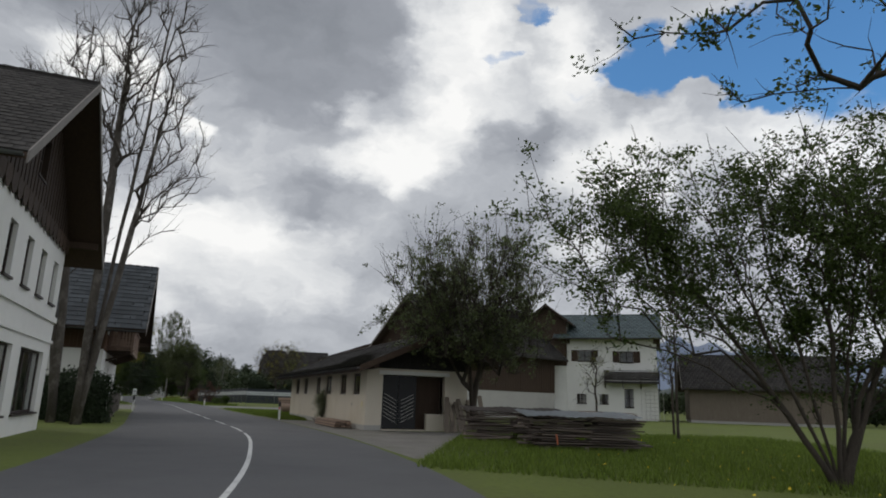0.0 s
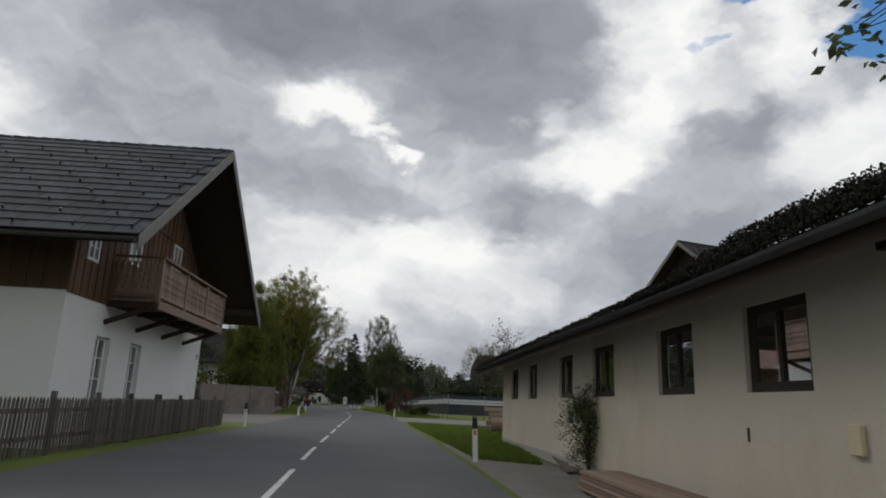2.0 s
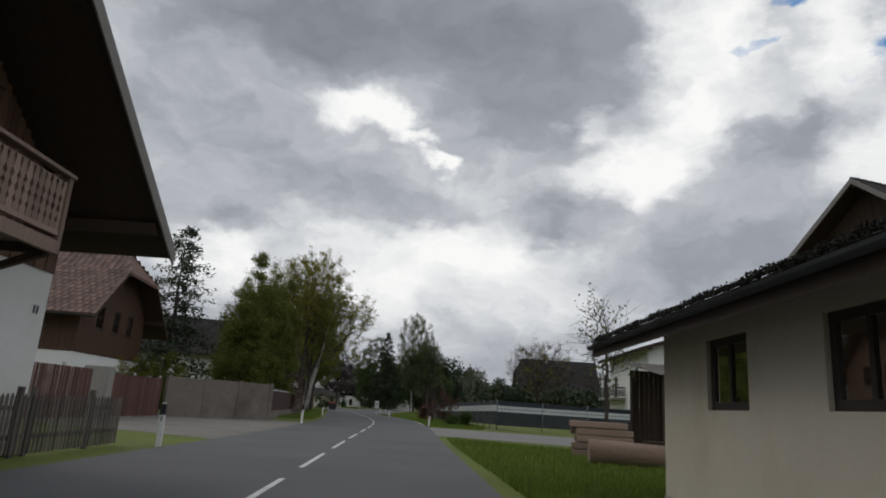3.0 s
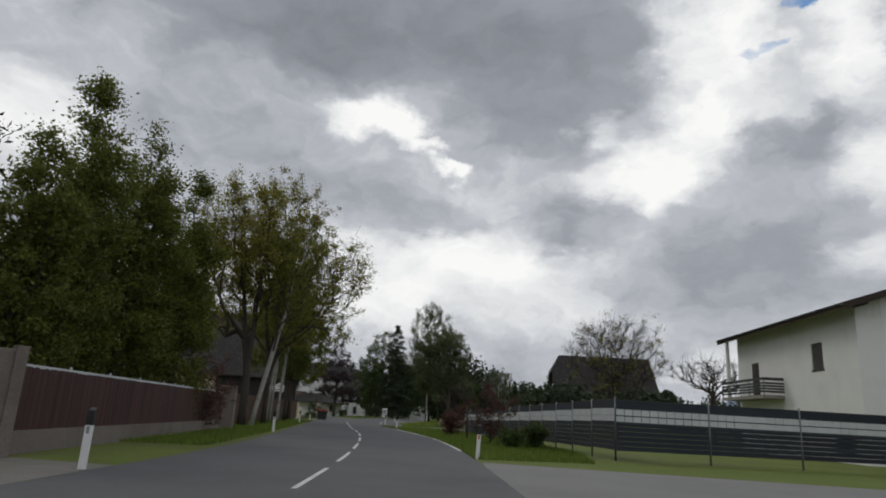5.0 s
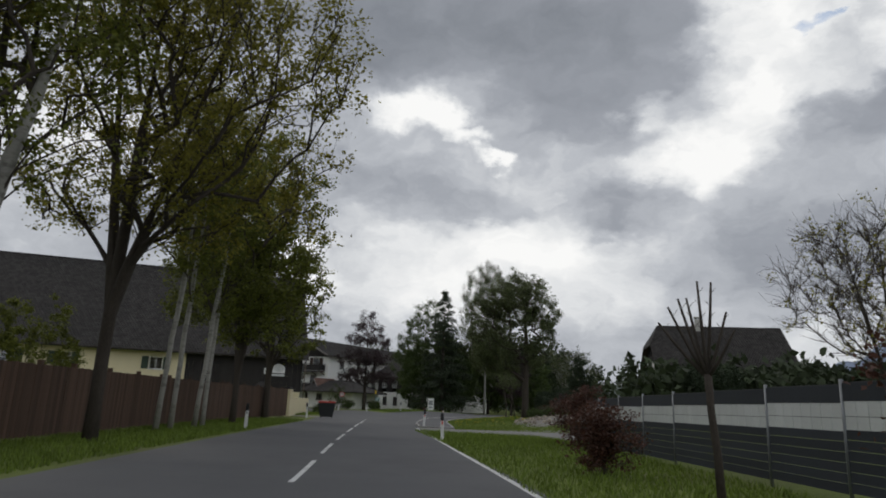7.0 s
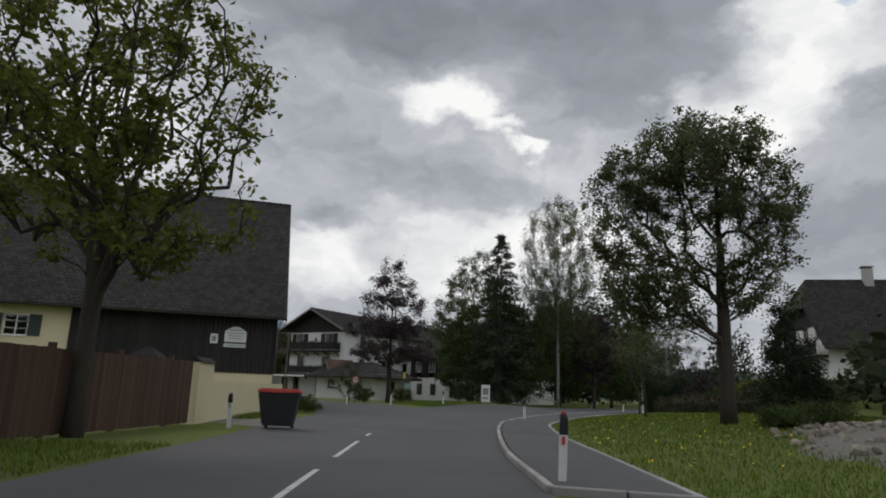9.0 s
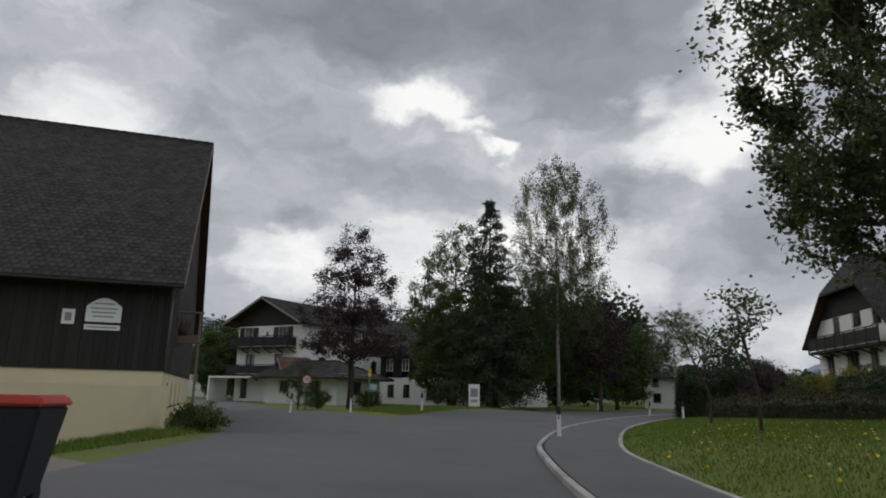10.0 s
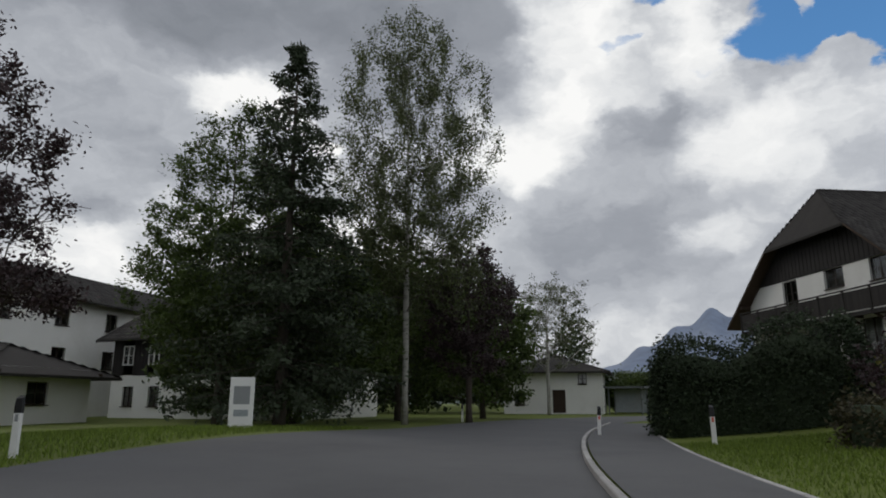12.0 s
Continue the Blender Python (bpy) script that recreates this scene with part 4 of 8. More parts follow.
def chalet(name, x, y, yaw, wl, wr, depth, ridge, pitch, rl, rr, over, label, wall="plaster", clad="dark_wood", clad_from=3.0, tile="dark_tile", front=(), left=(), right=(),
           back_over=0.6, tw=0.33, tl=0.36, planks=False, hip=0.0, single=False, category="house", side_clad=None, z=None, plank_w=0.18, barge="barge", pitch_r=None, gutter=True, base=0.0, rise=0.0, thick=0.16, barge_h=0.24, side_mat=None, hf=0.41):
    """A house with its gable to the front. Local x runs along the gable, y inwards, z up; openings are (start, end, z0, z1, options)."""
    zz = gz(x, y) if z is None else z
    h = thing(name, pose(x, y, zz, 0, 0, yaw), label, category)
    t = 0.3
    pr = pitch_r or pitch
    zl, zr = ridge + wl * pitch - 0.16, ridge - wr * pr - 0.16     # side walls end under the roof
    side = side_clad if side_clad is not None else 99
    # masonry
    top = min(clad_from, zl, zr)
    ml, mr = Matrix(((0, 1, 0, wl), (1, 0, 0, 0), (0, 0, 1, 0), (0, 0, 0, 1))), Matrix(((0, -1, 0, wr), (1, 0, 0, 0), (0, 0, 1, 0), (0, 0, 0, 1)))
    for x0, x1, zt, y0, y1, holes, q in ((wl, wr, top, 0, t, [o[:4] for o in front if o[2] < top], None), (wl, wr, top, depth - t, depth, [], None),
                                         (t, depth - t, min(zl, side), 0, t, [o[:4] for o in left if o[2] < side], ml), (t, depth - t, min(zr, side), 0, t, [o[:4] for o in right if o[2] < side], mr)):
        bm = bmesh.new()
        wall_mesh(bm, x0, x1, base - 0.2, zt, y0, y1, holes, q)
        bmesh.ops.recalc_face_normals(bm, faces=bm.faces)
        part("wall", bm, wall, h, "rendered masonry wall")
    # timber above
    cut = ridge - hf * -rl * pitch * (1 - min(1, over / hip)) - 0.18 if hip else 99

    def roof_z(xx):
        return min((ridge + xx * pitch if xx < 0 else ridge - xx * pr) - 0.15, cut)
    cl, backs, up = bmesh.new(), bmesh.new(), bmesh.new()
    n = max(1, round((wr - wl) / plank_w))
    pw = (wr - wl) / n
    body = None
    if planks:
        body = part("cladding", _backing(wl, wr, top, ridge, pitch, pr, t), clad, h, "upright board cladding of the gable")
    for k in range(n):
        a, b = wl + k * pw, wl + (k + 1) * pw
        za = min(roof_z(a), roof_z(b))
        spans, zc = [], top
        for o in sorted([o for o in front if o[0] < (a + b) / 2 < o[1] and o[3] > top], key=lambda q: q[2]):
            if o[2] > zc:
                spans.append((zc, o[2]))
            zc = max(zc, o[3])
        if za > zc:
            spans.append((zc, za))
        for z0, z1 in spans:
            if z1 - z0 < 0.03:
                continue
            d = 0.02 * (k % 2)
            if planks:
                bm = bmesh.new()
                box(bm, a + 0.006, b - 0.006, -0.03 - d, -0.002, z0 - 0.04 if z0 == top else z0, z1)
                part("plank", bm, clad, body)
            elif rise and z0 < rise - 0.01:
                box(up, a, b, 0, t, z0, min(z1, rise))
                if z1 > rise:
                    box(cl, a + 0.004, b - 0.004, -0.03 - d, t * 0.6, rise - 0.04, z1)
            else:
                box(cl, a + 0.004, b - 0.004, -0.03 - d, t * 0.6, z0 - 0.04 if z0 == top else z0, z1)
        box(backs, a, b, depth - t, depth, min(top, za), za) if za > top else None
    if side < min(zl, zr):
        for q, zt, ops in ((ml, zl, left), (mr, zr, right)):
            m_ = round((depth - 0.0) / plank_w)
            for k in range(m_):
                a, b = depth * k / m_, depth * (k + 1) / m_
                if any(o[0] < (a + b) / 2 < o[1] and o[3] > side for o in ops):
                    continue
                box(cl, a + 0.004, b - 0.004, -0.03 - 0.02 * (k % 2), 0.12, side - 0.04, zt, q)
    bmesh.ops.recalc_face_normals(cl, faces=cl.faces)
    for name_, bm, mt in (("boarding", cl, clad), ("rear_boarding", backs, clad), ("upper_wall", up, wall)):
        bmesh.ops.remove_doubles(bm, verts=bm.verts, dist=0.0005) if name_ != "boarding" else None
        tagged(part(name_, bm, mt, h), kind="stuff" if name_ != "upper_wall" else "") if len(bm.verts) else bm.free()
    roof_part(h, rl, rr, -over, depth + back_over, ridge, pitch, tile, tw=tw, tl=tl, hip=hip, single=single, barge=barge, pitch_r=pitch_r, gutter=gutter, thick=thick, barge_h=barge_h, hf=hf)
    # purlins carrying the overhang
    if over > 0.7:
        for xx in (wl, 0, wr) if not hip else (wl, wr):
            bm = bmesh.new()
            box(bm, xx - 0.09, xx + 0.09, -over + 0.1, 0.0, roof_z(xx) - 0.26, roof_z(xx) - 0.03)
            part("purlin", bm, "dark_wood", h)
    for ops, q in ((front, Matrix()), (left, ml), (right, mr)):
        for o in ops:
            opt = dict(o[4]) if len(o) > 4 else {}
            kind = opt.pop("kind", "window")
            mm = q @ Matrix.Translation((o[0], 0, o[2]))
            if kind == "window":
                window_part(h, mm, o[1] - o[0], o[3] - o[2], **opt)
            elif kind == "door":
                bm = bmesh.new()
                w_, h_ = o[1] - o[0], o[3] - o[2]
                wall_mesh(bm, 0, w_, 0, h_, 0.085, 0.14, [(w_ * (0.12 + 0.42 * c), w_ * (0.46 + 0.42 * c), h_ * z0, h_ * z1) for c in (0, 1) for z0, z1 in ((0.08, 0.45), (0.52, 0.92))], mm)
                box(bm, 0.01, w_ - 0.01, 0.12, 0.16, 0.01, h_ - 0.01, mm)
                d_ = part("door", bm, opt.get("wood", "dark_wood"), h)
                bm = bmesh.new()
                box(bm, w_ - 0.14, w_ - 0.11, 0.03, 0.09, 0.95, 1.1, mm)
                part("handle", bm, "steel", d_)
    return h


def _backing(wl, wr, top, ridge, pitch, pr, t):
    bm = bmesh.new()
    zl, zr = ridge + wl * pitch - 0.16, ridge - wr * pr - 0.16
    prism(bm, [(wl, top), (wr, top), (wr, max(zr, top + 0.01)), (0, ridge - 0.16), (wl, max(zl, top + 0.01))], 0.0, t * 0.6)
    return bm


def chimney_part(parent, x, y, z0, z1, w=0.5):
    bm = bmesh.new()
    box(bm, x - w / 2, x + w / 2, y - w / 2, y + w / 2, z0, z1)
    c = part("chimney", bm, "grey_plaster", parent, "rendered chimney with a cap")
    bm = bmesh.new()
    for dx in (-1, 1):
        for dy in (-1, 1):
            box(bm, x + dx * w * .4 - 0.04, x + dx * w * .4 + 0.04, y + dy * w * .4 - 0.04, y + dy * w * .4 + 0.04, z1, z1 + 0.22)
    prism(bm, [(x - w * .65, z1 + 0.22), (x + w * .65, z1 + 0.22), (x + w * .65, z1 + 0.28), (x, z1 + 0.45), (x - w * .65, z1 + 0.28)], y - w * .65, y + w * .65)
    part("cap", bm, "concrete", c)

# ---- trees ----
def grow(seed, height, crowns, n=260, trunk=0.22, first=0.25, wander=0.12, fork=1, lean=(0, 0), down=0.25, stems=(), bole=0.0):
    """A branch skeleton that reaches into crown masses (x, y, z, rx, ry, rz): nodes, parents. stems: the lean of each stem and its share of the height."""
    rng = np.random.RandomState(seed)
    pts, vol = [], np.array([c[3] * c[4] * c[5] for c in crowns])
    for c, k in zip(crowns, np.maximum(6, (n * vol / vol.sum())).astype(int)):
        u = rng.normal(size=(k, 3))
        u /= np.linalg.norm(u, axis=1)[:, None]
        r = rng.uniform(0.05, 1, k) ** 0.45
        pts.append(np.array(c[:3]) + u * r[:, None] * np.array(c[3:6]))
    pts = np.concatenate(pts)
    nodes, par = [np.array((0.0, 0.0, -0.15))], [-1]
    tops = []
    for f in range(fork):
        a = rng.uniform(0, 6.28)
        prev = 0
        steps = 12
        sway = np.array((math.cos(a), math.sin(a), 0)) * (0.16 * height if fork > 1 else 0)
        hf = height * rng.uniform(0.72, 0.86) if fork > 1 else height * 0.9
        if stems:
            lean, hf, sway = stems[f][:2], height * stems[f][2], np.zeros(3)
        for i in range(1, steps + 1):
            t = i / steps
            q = max(0.0, t - bole) / (1 - bole)
            p = np.array((lean[0] * q * hf, lean[1] * q * hf, t * hf)) + sway * t ** 1.3 + rng.normal(size=3) * (wander * 0.5 * t, wander * 0.5 * t, 0)
            nodes.append(p)
            par.append(prev)
            prev = len(nodes) - 1
    order = np.argsort(np.hypot(pts[:, 0], pts[:, 1]) + 0.35 * np.abs(pts[:, 2] - height * 0.5))
    for i in order:
        p = pts[i]
        A = np.array(nodes)
        d = A - p
        dist = np.linalg.norm(d, axis=1)
        cost = dist + np.where(A[:, 2] > p[2] - dist * down, 3.0 + dist, 0) + np.where(A[:, 2] < height * first, 60, 0)
        j = int(np.argmin(cost))
        a, prev = A[j], j
        steps = max(2, int(dist[j] / 0.6))
        bend = rng.normal(size=3) * dist[j] * 0.09
        bend[2] += dist[j] * 0.12
        for s in range(1, steps + 1):
            t = s / steps
            q = a + (p - a) * t + bend * math.sin(math.pi * t) * (1 if s < steps else 0) + rng.normal(size=3) * wander * 0.35
            nodes.append(q)
            par.append(prev)
            prev = len(nodes) - 1
    nodes, par = np.array(nodes), np.array(par)
    w = np.zeros(len(nodes))
    kids = np.zeros(len(nodes), int)
    for i in range(len(nodes) - 1, 0, -1):
        if kids[i] == 0:
            w[i] += 1
        w[par[i]] += w[i]
        kids[par[i]] += 1
    rad = trunk * (w / w[0]) ** 0.54
    flare = np.clip(1 + 0.5 * (0.5 - nodes[:, 2]) , 1, 1.45)
    return nodes, par, np.maximum(rad * flare, 0.005), kids


def limbs_mesh(name, nodes, par, rad, material, sides=5, pick=None):
    ang = np.arange(sides) * 2 * math.pi / sides
    idx = np.arange(1, len(nodes)) if pick is None else pick
    a, b = nodes[par[idx]], nodes[idx]
    ra, rb = np.minimum(rad[par[idx]], rad[idx] * 1.5), rad[idx]
    d = b - a
    ln = np.linalg.norm(d, axis=1)
    keep = ln > 1e-5
    a, b, ra, rb, d, ln = a[keep], b[keep], ra[keep], rb[keep], d[keep], ln[keep]
    d = d / ln[:, None]
    ref = np.where(np.abs(d[:, 2:3]) < 0.9, np.array([[0, 0, 1.0]]), np.array([[1.0, 0, 0]]))
    u = np.cross(d, ref)
    u /= np.linalg.norm(u, axis=1)[:, None]
    v = np.cross(d, u)
    b = b + d * (rb * 0.6)[:, None]
    ring = u[:, None] * np.cos(ang)[None, :, None] + v[:, None] * np.sin(ang)[None, :, None]
    A, B = a[:, None] + ring * ra[:, None, None], b[:, None] + ring * rb[:, None, None]
    V = np.concatenate([A, B], 1).reshape(-1, 3)
    base = (np.arange(len(a)) * 2 * sides)[:, None]
    k = np.arange(sides)
    F = np.stack([base + k, base + (k + 1) % sides, base + sides + (k + 1) % sides, base + sides + k], -1).reshape(-1, 4)
    return arrays_mesh(name, V, F, material, True)


def leaf_quads(rng, centres, size, droop=0.0, slim=0.55, flat=0.3):
    """A small folded leaf at each centre, turned at random."""
    n = len(centres)
    d = rng.normal(size=(n, 3))
    d[:, 2] = d[:, 2] * (1 - flat) - droop
    d /= np.linalg.norm(d, axis=1)[:, None]
    ref = rng.normal(size=(n, 3))
    u = np.cross(d, ref)
    u /= np.linalg.norm(u, axis=1)[:, None] + 1e-9
    s = size * rng.uniform(0.6, 1.35, n)[:, None]
    nrm = np.cross(d, u)
    V = np.stack([centres, centres + d * s * 0.5 + u * s * slim * 0.5 + nrm * s * 0.1, centres + d * s, centres + d * s * 0.5 - u * s * slim * 0.5 + nrm * s * 0.1], 1).reshape(-1, 3)
    F = np.arange(n * 4).reshape(-1, 4)
    return V, F


def leaf_tree(name, x, y, height, crowns, label, seed, leaves=9000, leaf=0.16, material="leaf", bark="bark", n=260, trunk=0.22, first=0.25, spreadout=0.3, fork=1, lean=(0, 0),
              droop=0.0, wander=0.12, twigs=0, category="tree", z=None, slim=0.55, group="", down=0.25, stems=(), bole=0.0, limb="", clump=26, rise=0.25, shoot=0.8):
    t = thing(name, pose(x, y, gz(x, y) if z is None else z), label, category, group)
    fork = len(stems) or fork
    nodes, par, rad, kids = grow(seed, height, crowns, n, trunk, first, wander, fork, lean, down, stems, bole)
    rng = np.random.RandomState(seed + 77)
    if twigs:
        tips = np.where(rad <= max(trunk * 0.22, np.quantile(rad, 0.5)))[0]
        pick = tips[rng.randint(0, len(tips), twigs)]
        d = nodes[pick] - nodes[par[pick]]
        d /= np.linalg.norm(d, axis=1)[:, None] + 1e-6
        d = d + rng.normal(size=d.shape) * 0.55 + np.array((0, 0, rise))
        ln = rng.uniform(0.3 * shoot, shoot, twigs)[:, None]
        mid = nodes[pick] + d * ln * 0.5
        end = mid + (d + rng.normal(size=d.shape) * 0.4) * ln * 0.5
        base = len(nodes)
        nodes = np.concatenate([nodes, mid, end])
        par = np.concatenate([par, pick, np.arange(base, base + twigs)])
        rad = np.concatenate([rad, np.full(twigs, 0.009), np.full(twigs, 0.005)])
        kids = np.concatenate([kids, np.ones(twigs, int), np.zeros(twigs, int)])
    for f in range(fork):                                 # each stem is one piece
        ids = [0] + list(range(1 + 12 * f, 13 + 12 * f))
        bm = bmesh.new()
        tube(bm, [nodes[i] for i in ids], [max(rad[1 + 12 * f] * 1.25, 0.01)] + [rad[i] for i in ids[1:]], 9)
        part("trunk", bm, bark, t)
    idx = np.arange(1 + 12 * fork, len(nodes))
    for name_, pick in (("branchwork", idx[rad[idx] >= 0.012]), ("twigwork", idx[rad[idx] < 0.012])):
        if len(pick):
            ob = new(name_, limbs_mesh(name_, nodes, par, rad, limb or bark, 5 if name_ == "branchwork" else 3, pick))
            ob.parent = t
            tagged(ob, kind="stuff")
    if leaves:
        thin = np.where(rad <= max(0.02, trunk * 0.16, np.quantile(rad, 0.4)))[0]
        # leaves sit in clumps round some of the shoots, with gaps between them
        at = nodes[thin[rng.randint(0, len(thin), max(20, leaves // clump))]] + rng.normal(size=(max(20, leaves // clump), 3)) * 0.08
        size = rng.uniform(0.5, 1.3, (len(at), 1))
        which = rng.randint(0, len(at), leaves)
        c = at[which] + rng.normal(size=(leaves, 3)) * np.array((1, 1, 0.75)) * spreadout * 0.8 * size[which]
        c[:, 2] -= droop * rng.uniform(0, 1.2, leaves)
        c = c[c[:, 2] > height * first * 0.75]
        V, F = leaf_quads(rng, c, leaf, droop, slim)
        ob = new("crown", arrays_mesh("crown", V, F, material))
        ob.parent = t
        tagged(ob, kind="stuff")
    return t


def conifer(name, x, y, height, radius, label, seed, material="needle", bare=0.08, n_whorl=None, dens=1.0, bark="bark", taper=0.9, spray=0.22):
    """A trunk with whorls of drooping boughs, each hung with sprays."""
    t = thing(name, pose(x, y, gz(x, y)), label, "tree")
    rng = np.random.RandomState(seed)
    nodes, par, rad = [np.array((0, 0, -0.2))], [-1], [height * 0.016]
    steps = 24
    for i in range(1, steps + 1):
        nodes.append(np.array((rng.normal() * 0.02, rng.normal() * 0.02, height * i / steps)))
        par.append(len(nodes) - 2)
        rad.append(height * 0.016 * (1 - i / steps) + 0.01)
    C = []
    whorls = n_whorl or int(height / 0.42)
    for wv in range(whorls):
        h = height * (bare + (1 - bare) * (wv + rng.uniform(-0.3, 0.3)) / whorls)
        h = min(h, height * 0.985)
        reach = radius * (1 - (h / height)) ** taper * rng.uniform(0.7, 1.15) + 0.12
        for b in range(rng.randint(4, 7)):
            a = rng.uniform(0, 6.283)
            r = reach * rng.uniform(0.65, 1.15)
            prev = min(range(1, steps + 1), key=lambda i: abs(nodes[i][2] - h))
            k = max(2, int(r / 0.5))
            for s in range(1, k + 1):
                q = s / k
                p = np.array((math.cos(a) * r * q, math.sin(a) * r * q, h - 0.22 * r * q + 0.12 * r * q * q * (1 if h > height * 0.5 else 0.3)))
                nodes.append(p)
                par.append(prev)
                rad.append(0.03 * (1 - q) + 0.006)
                prev = len(nodes) - 1
                m = int(14 * dens * (0.6 + 0.6 * q))
                c = p + rng.normal(size=(m, 3)) * np.array((0.16, 0.16, 0.10)) * (0.6 + r * 0.25)
                c[:, 2] -= rng.uniform(0, 0.22, m)
                C.append(c)
    bm = bmesh.new()
    tube(bm, nodes[:steps + 1], rad[:steps + 1], 9)
    part("trunk", bm, bark, t)
    V, F = leaf_quads(rng, np.concatenate(C), spray, 0.25, 0.4)
    for name_, me in (("branchwork", limbs_mesh("branchwork", np.array(nodes), np.array(par), np.array(rad), bark, 4, np.arange(steps + 1, len(nodes)))), ("crown", arrays_mesh("crown", V, F, material))):
        ob = new(name_, me)
        ob.parent = t
        tagged(ob, kind="stuff")
    return t


def hedge(name, points, width, height, label, seed, material="thuja", leaf=0.11, density=420, wobble=0.18, category="hedge", core="thuja", round_top=0.25):
    """A dense hedge along a line: a dark inner body and a coat of small sprays."""
    rng = np.random.RandomState(seed)
    t = thing(name, pose(*points[0], gz(*points[0])), label, category)
    ox, oy = points[0]
    C = []
    core_bm = bmesh.new()
    L = along([(a - ox, b - oy) for a, b in points], 0.5)
    prev = None
    for x, y, dx, dy, w in L:
        lift = gz(x + ox, y + oy) - gz(ox, oy)
        hh = height * (1 + 0.09 * math.sin(w * 1.7 + seed) + 0.05 * rng.normal())
        ww = width * (1 + 0.1 * math.sin(w * 2.3 + seed * 2))
        m = int(density * 0.5 * (2 * hh + ww) / 3)
        s = rng.uniform(0, 2 * hh + ww, m)
        lat = np.where(s < hh, -ww / 2, np.where(s < hh + ww, s - hh - ww / 2, ww / 2))
        z = np.where(s < hh, s, np.where(s < hh + ww, hh, 2 * hh + ww - s))
        z = z - round_top * np.abs(lat / (ww / 2)) ** 3 * (z > hh * 0.8)
        al = rng.uniform(-0.3, 0.3, m)
        p = np.stack([x + dx * al - dy * lat, y + dy * al + dx * lat, np.maximum(z, 0.02) + lift], 1) + rng.normal(size=(m, 3)) * wobble * 0.5
        C.append(p)
        ring = [core_bm.verts.new((x - dy * q * ww * 0.40, y + dx * q * ww * 0.40, k + lift)) for q, k in ((-1, -0.05), (-1, hh * 0.66), (-0.5, hh * 0.84), (0.5, hh * 0.84), (1, hh * 0.66), (1, -0.05))]
        if prev:
            for k in range(5):
                core_bm.faces.new((prev[k], prev[k + 1], ring[k + 1], ring[k]))
        else:
            core_bm.faces.new(ring)
        prev = ring
    core_bm.faces.new(prev[::-1])
    for (x, y, dx, dy, w), sg in ((L[0], -1), (L[-1], 1)):    # both ends wear the same coat, rounded
        lift = gz(x + ox, y + oy) - gz(ox, oy)
        m = int(density * height * width * 0.9)
        a, b = rng.uniform(-1, 1, m), rng.uniform(0, 1, m)
        bulge = sg * width * 0.34 * np.sqrt(np.clip(1 - a * a, 0, 1)) * np.sqrt(np.clip(1 - b ** 3, 0, 1))
        C.append(np.stack([x + dx * bulge - dy * a * width * 0.48, y + dy * bulge + dx * a * width * 0.48, b * height * 0.97 + lift], 1) + rng.normal(size=(m, 3)) * wobble * 0.5)
    part("inner_body", core_bm, core, t)
    V, F = leaf_quads(rng, np.concatenate(C), leaf, 0.0, 0.6)
    ob = new("foliage", arrays_mesh("foliage", V, F, material))
    ob.parent = t
    return t


def bush(name, x, y, height, radius, label, seed, leaves=2500, leaf=0.07, material="leaf", bark="bark", n=60):
    return leaf_tree(name, x, y, height, [(0, 0, height * 0.55, radius, radius, height * 0.5)], label, seed, leaves, leaf, material, bark, n, 0.05, 0.05, 0.12, 3, category="bush", wander=0.05)

# ---- the houses ----
W = dict(frame="frame")
WW = dict(frame="white_frame")


def op(x0, x1, z0, z1, **k):
    return (x0, x1, z0, z1, k)


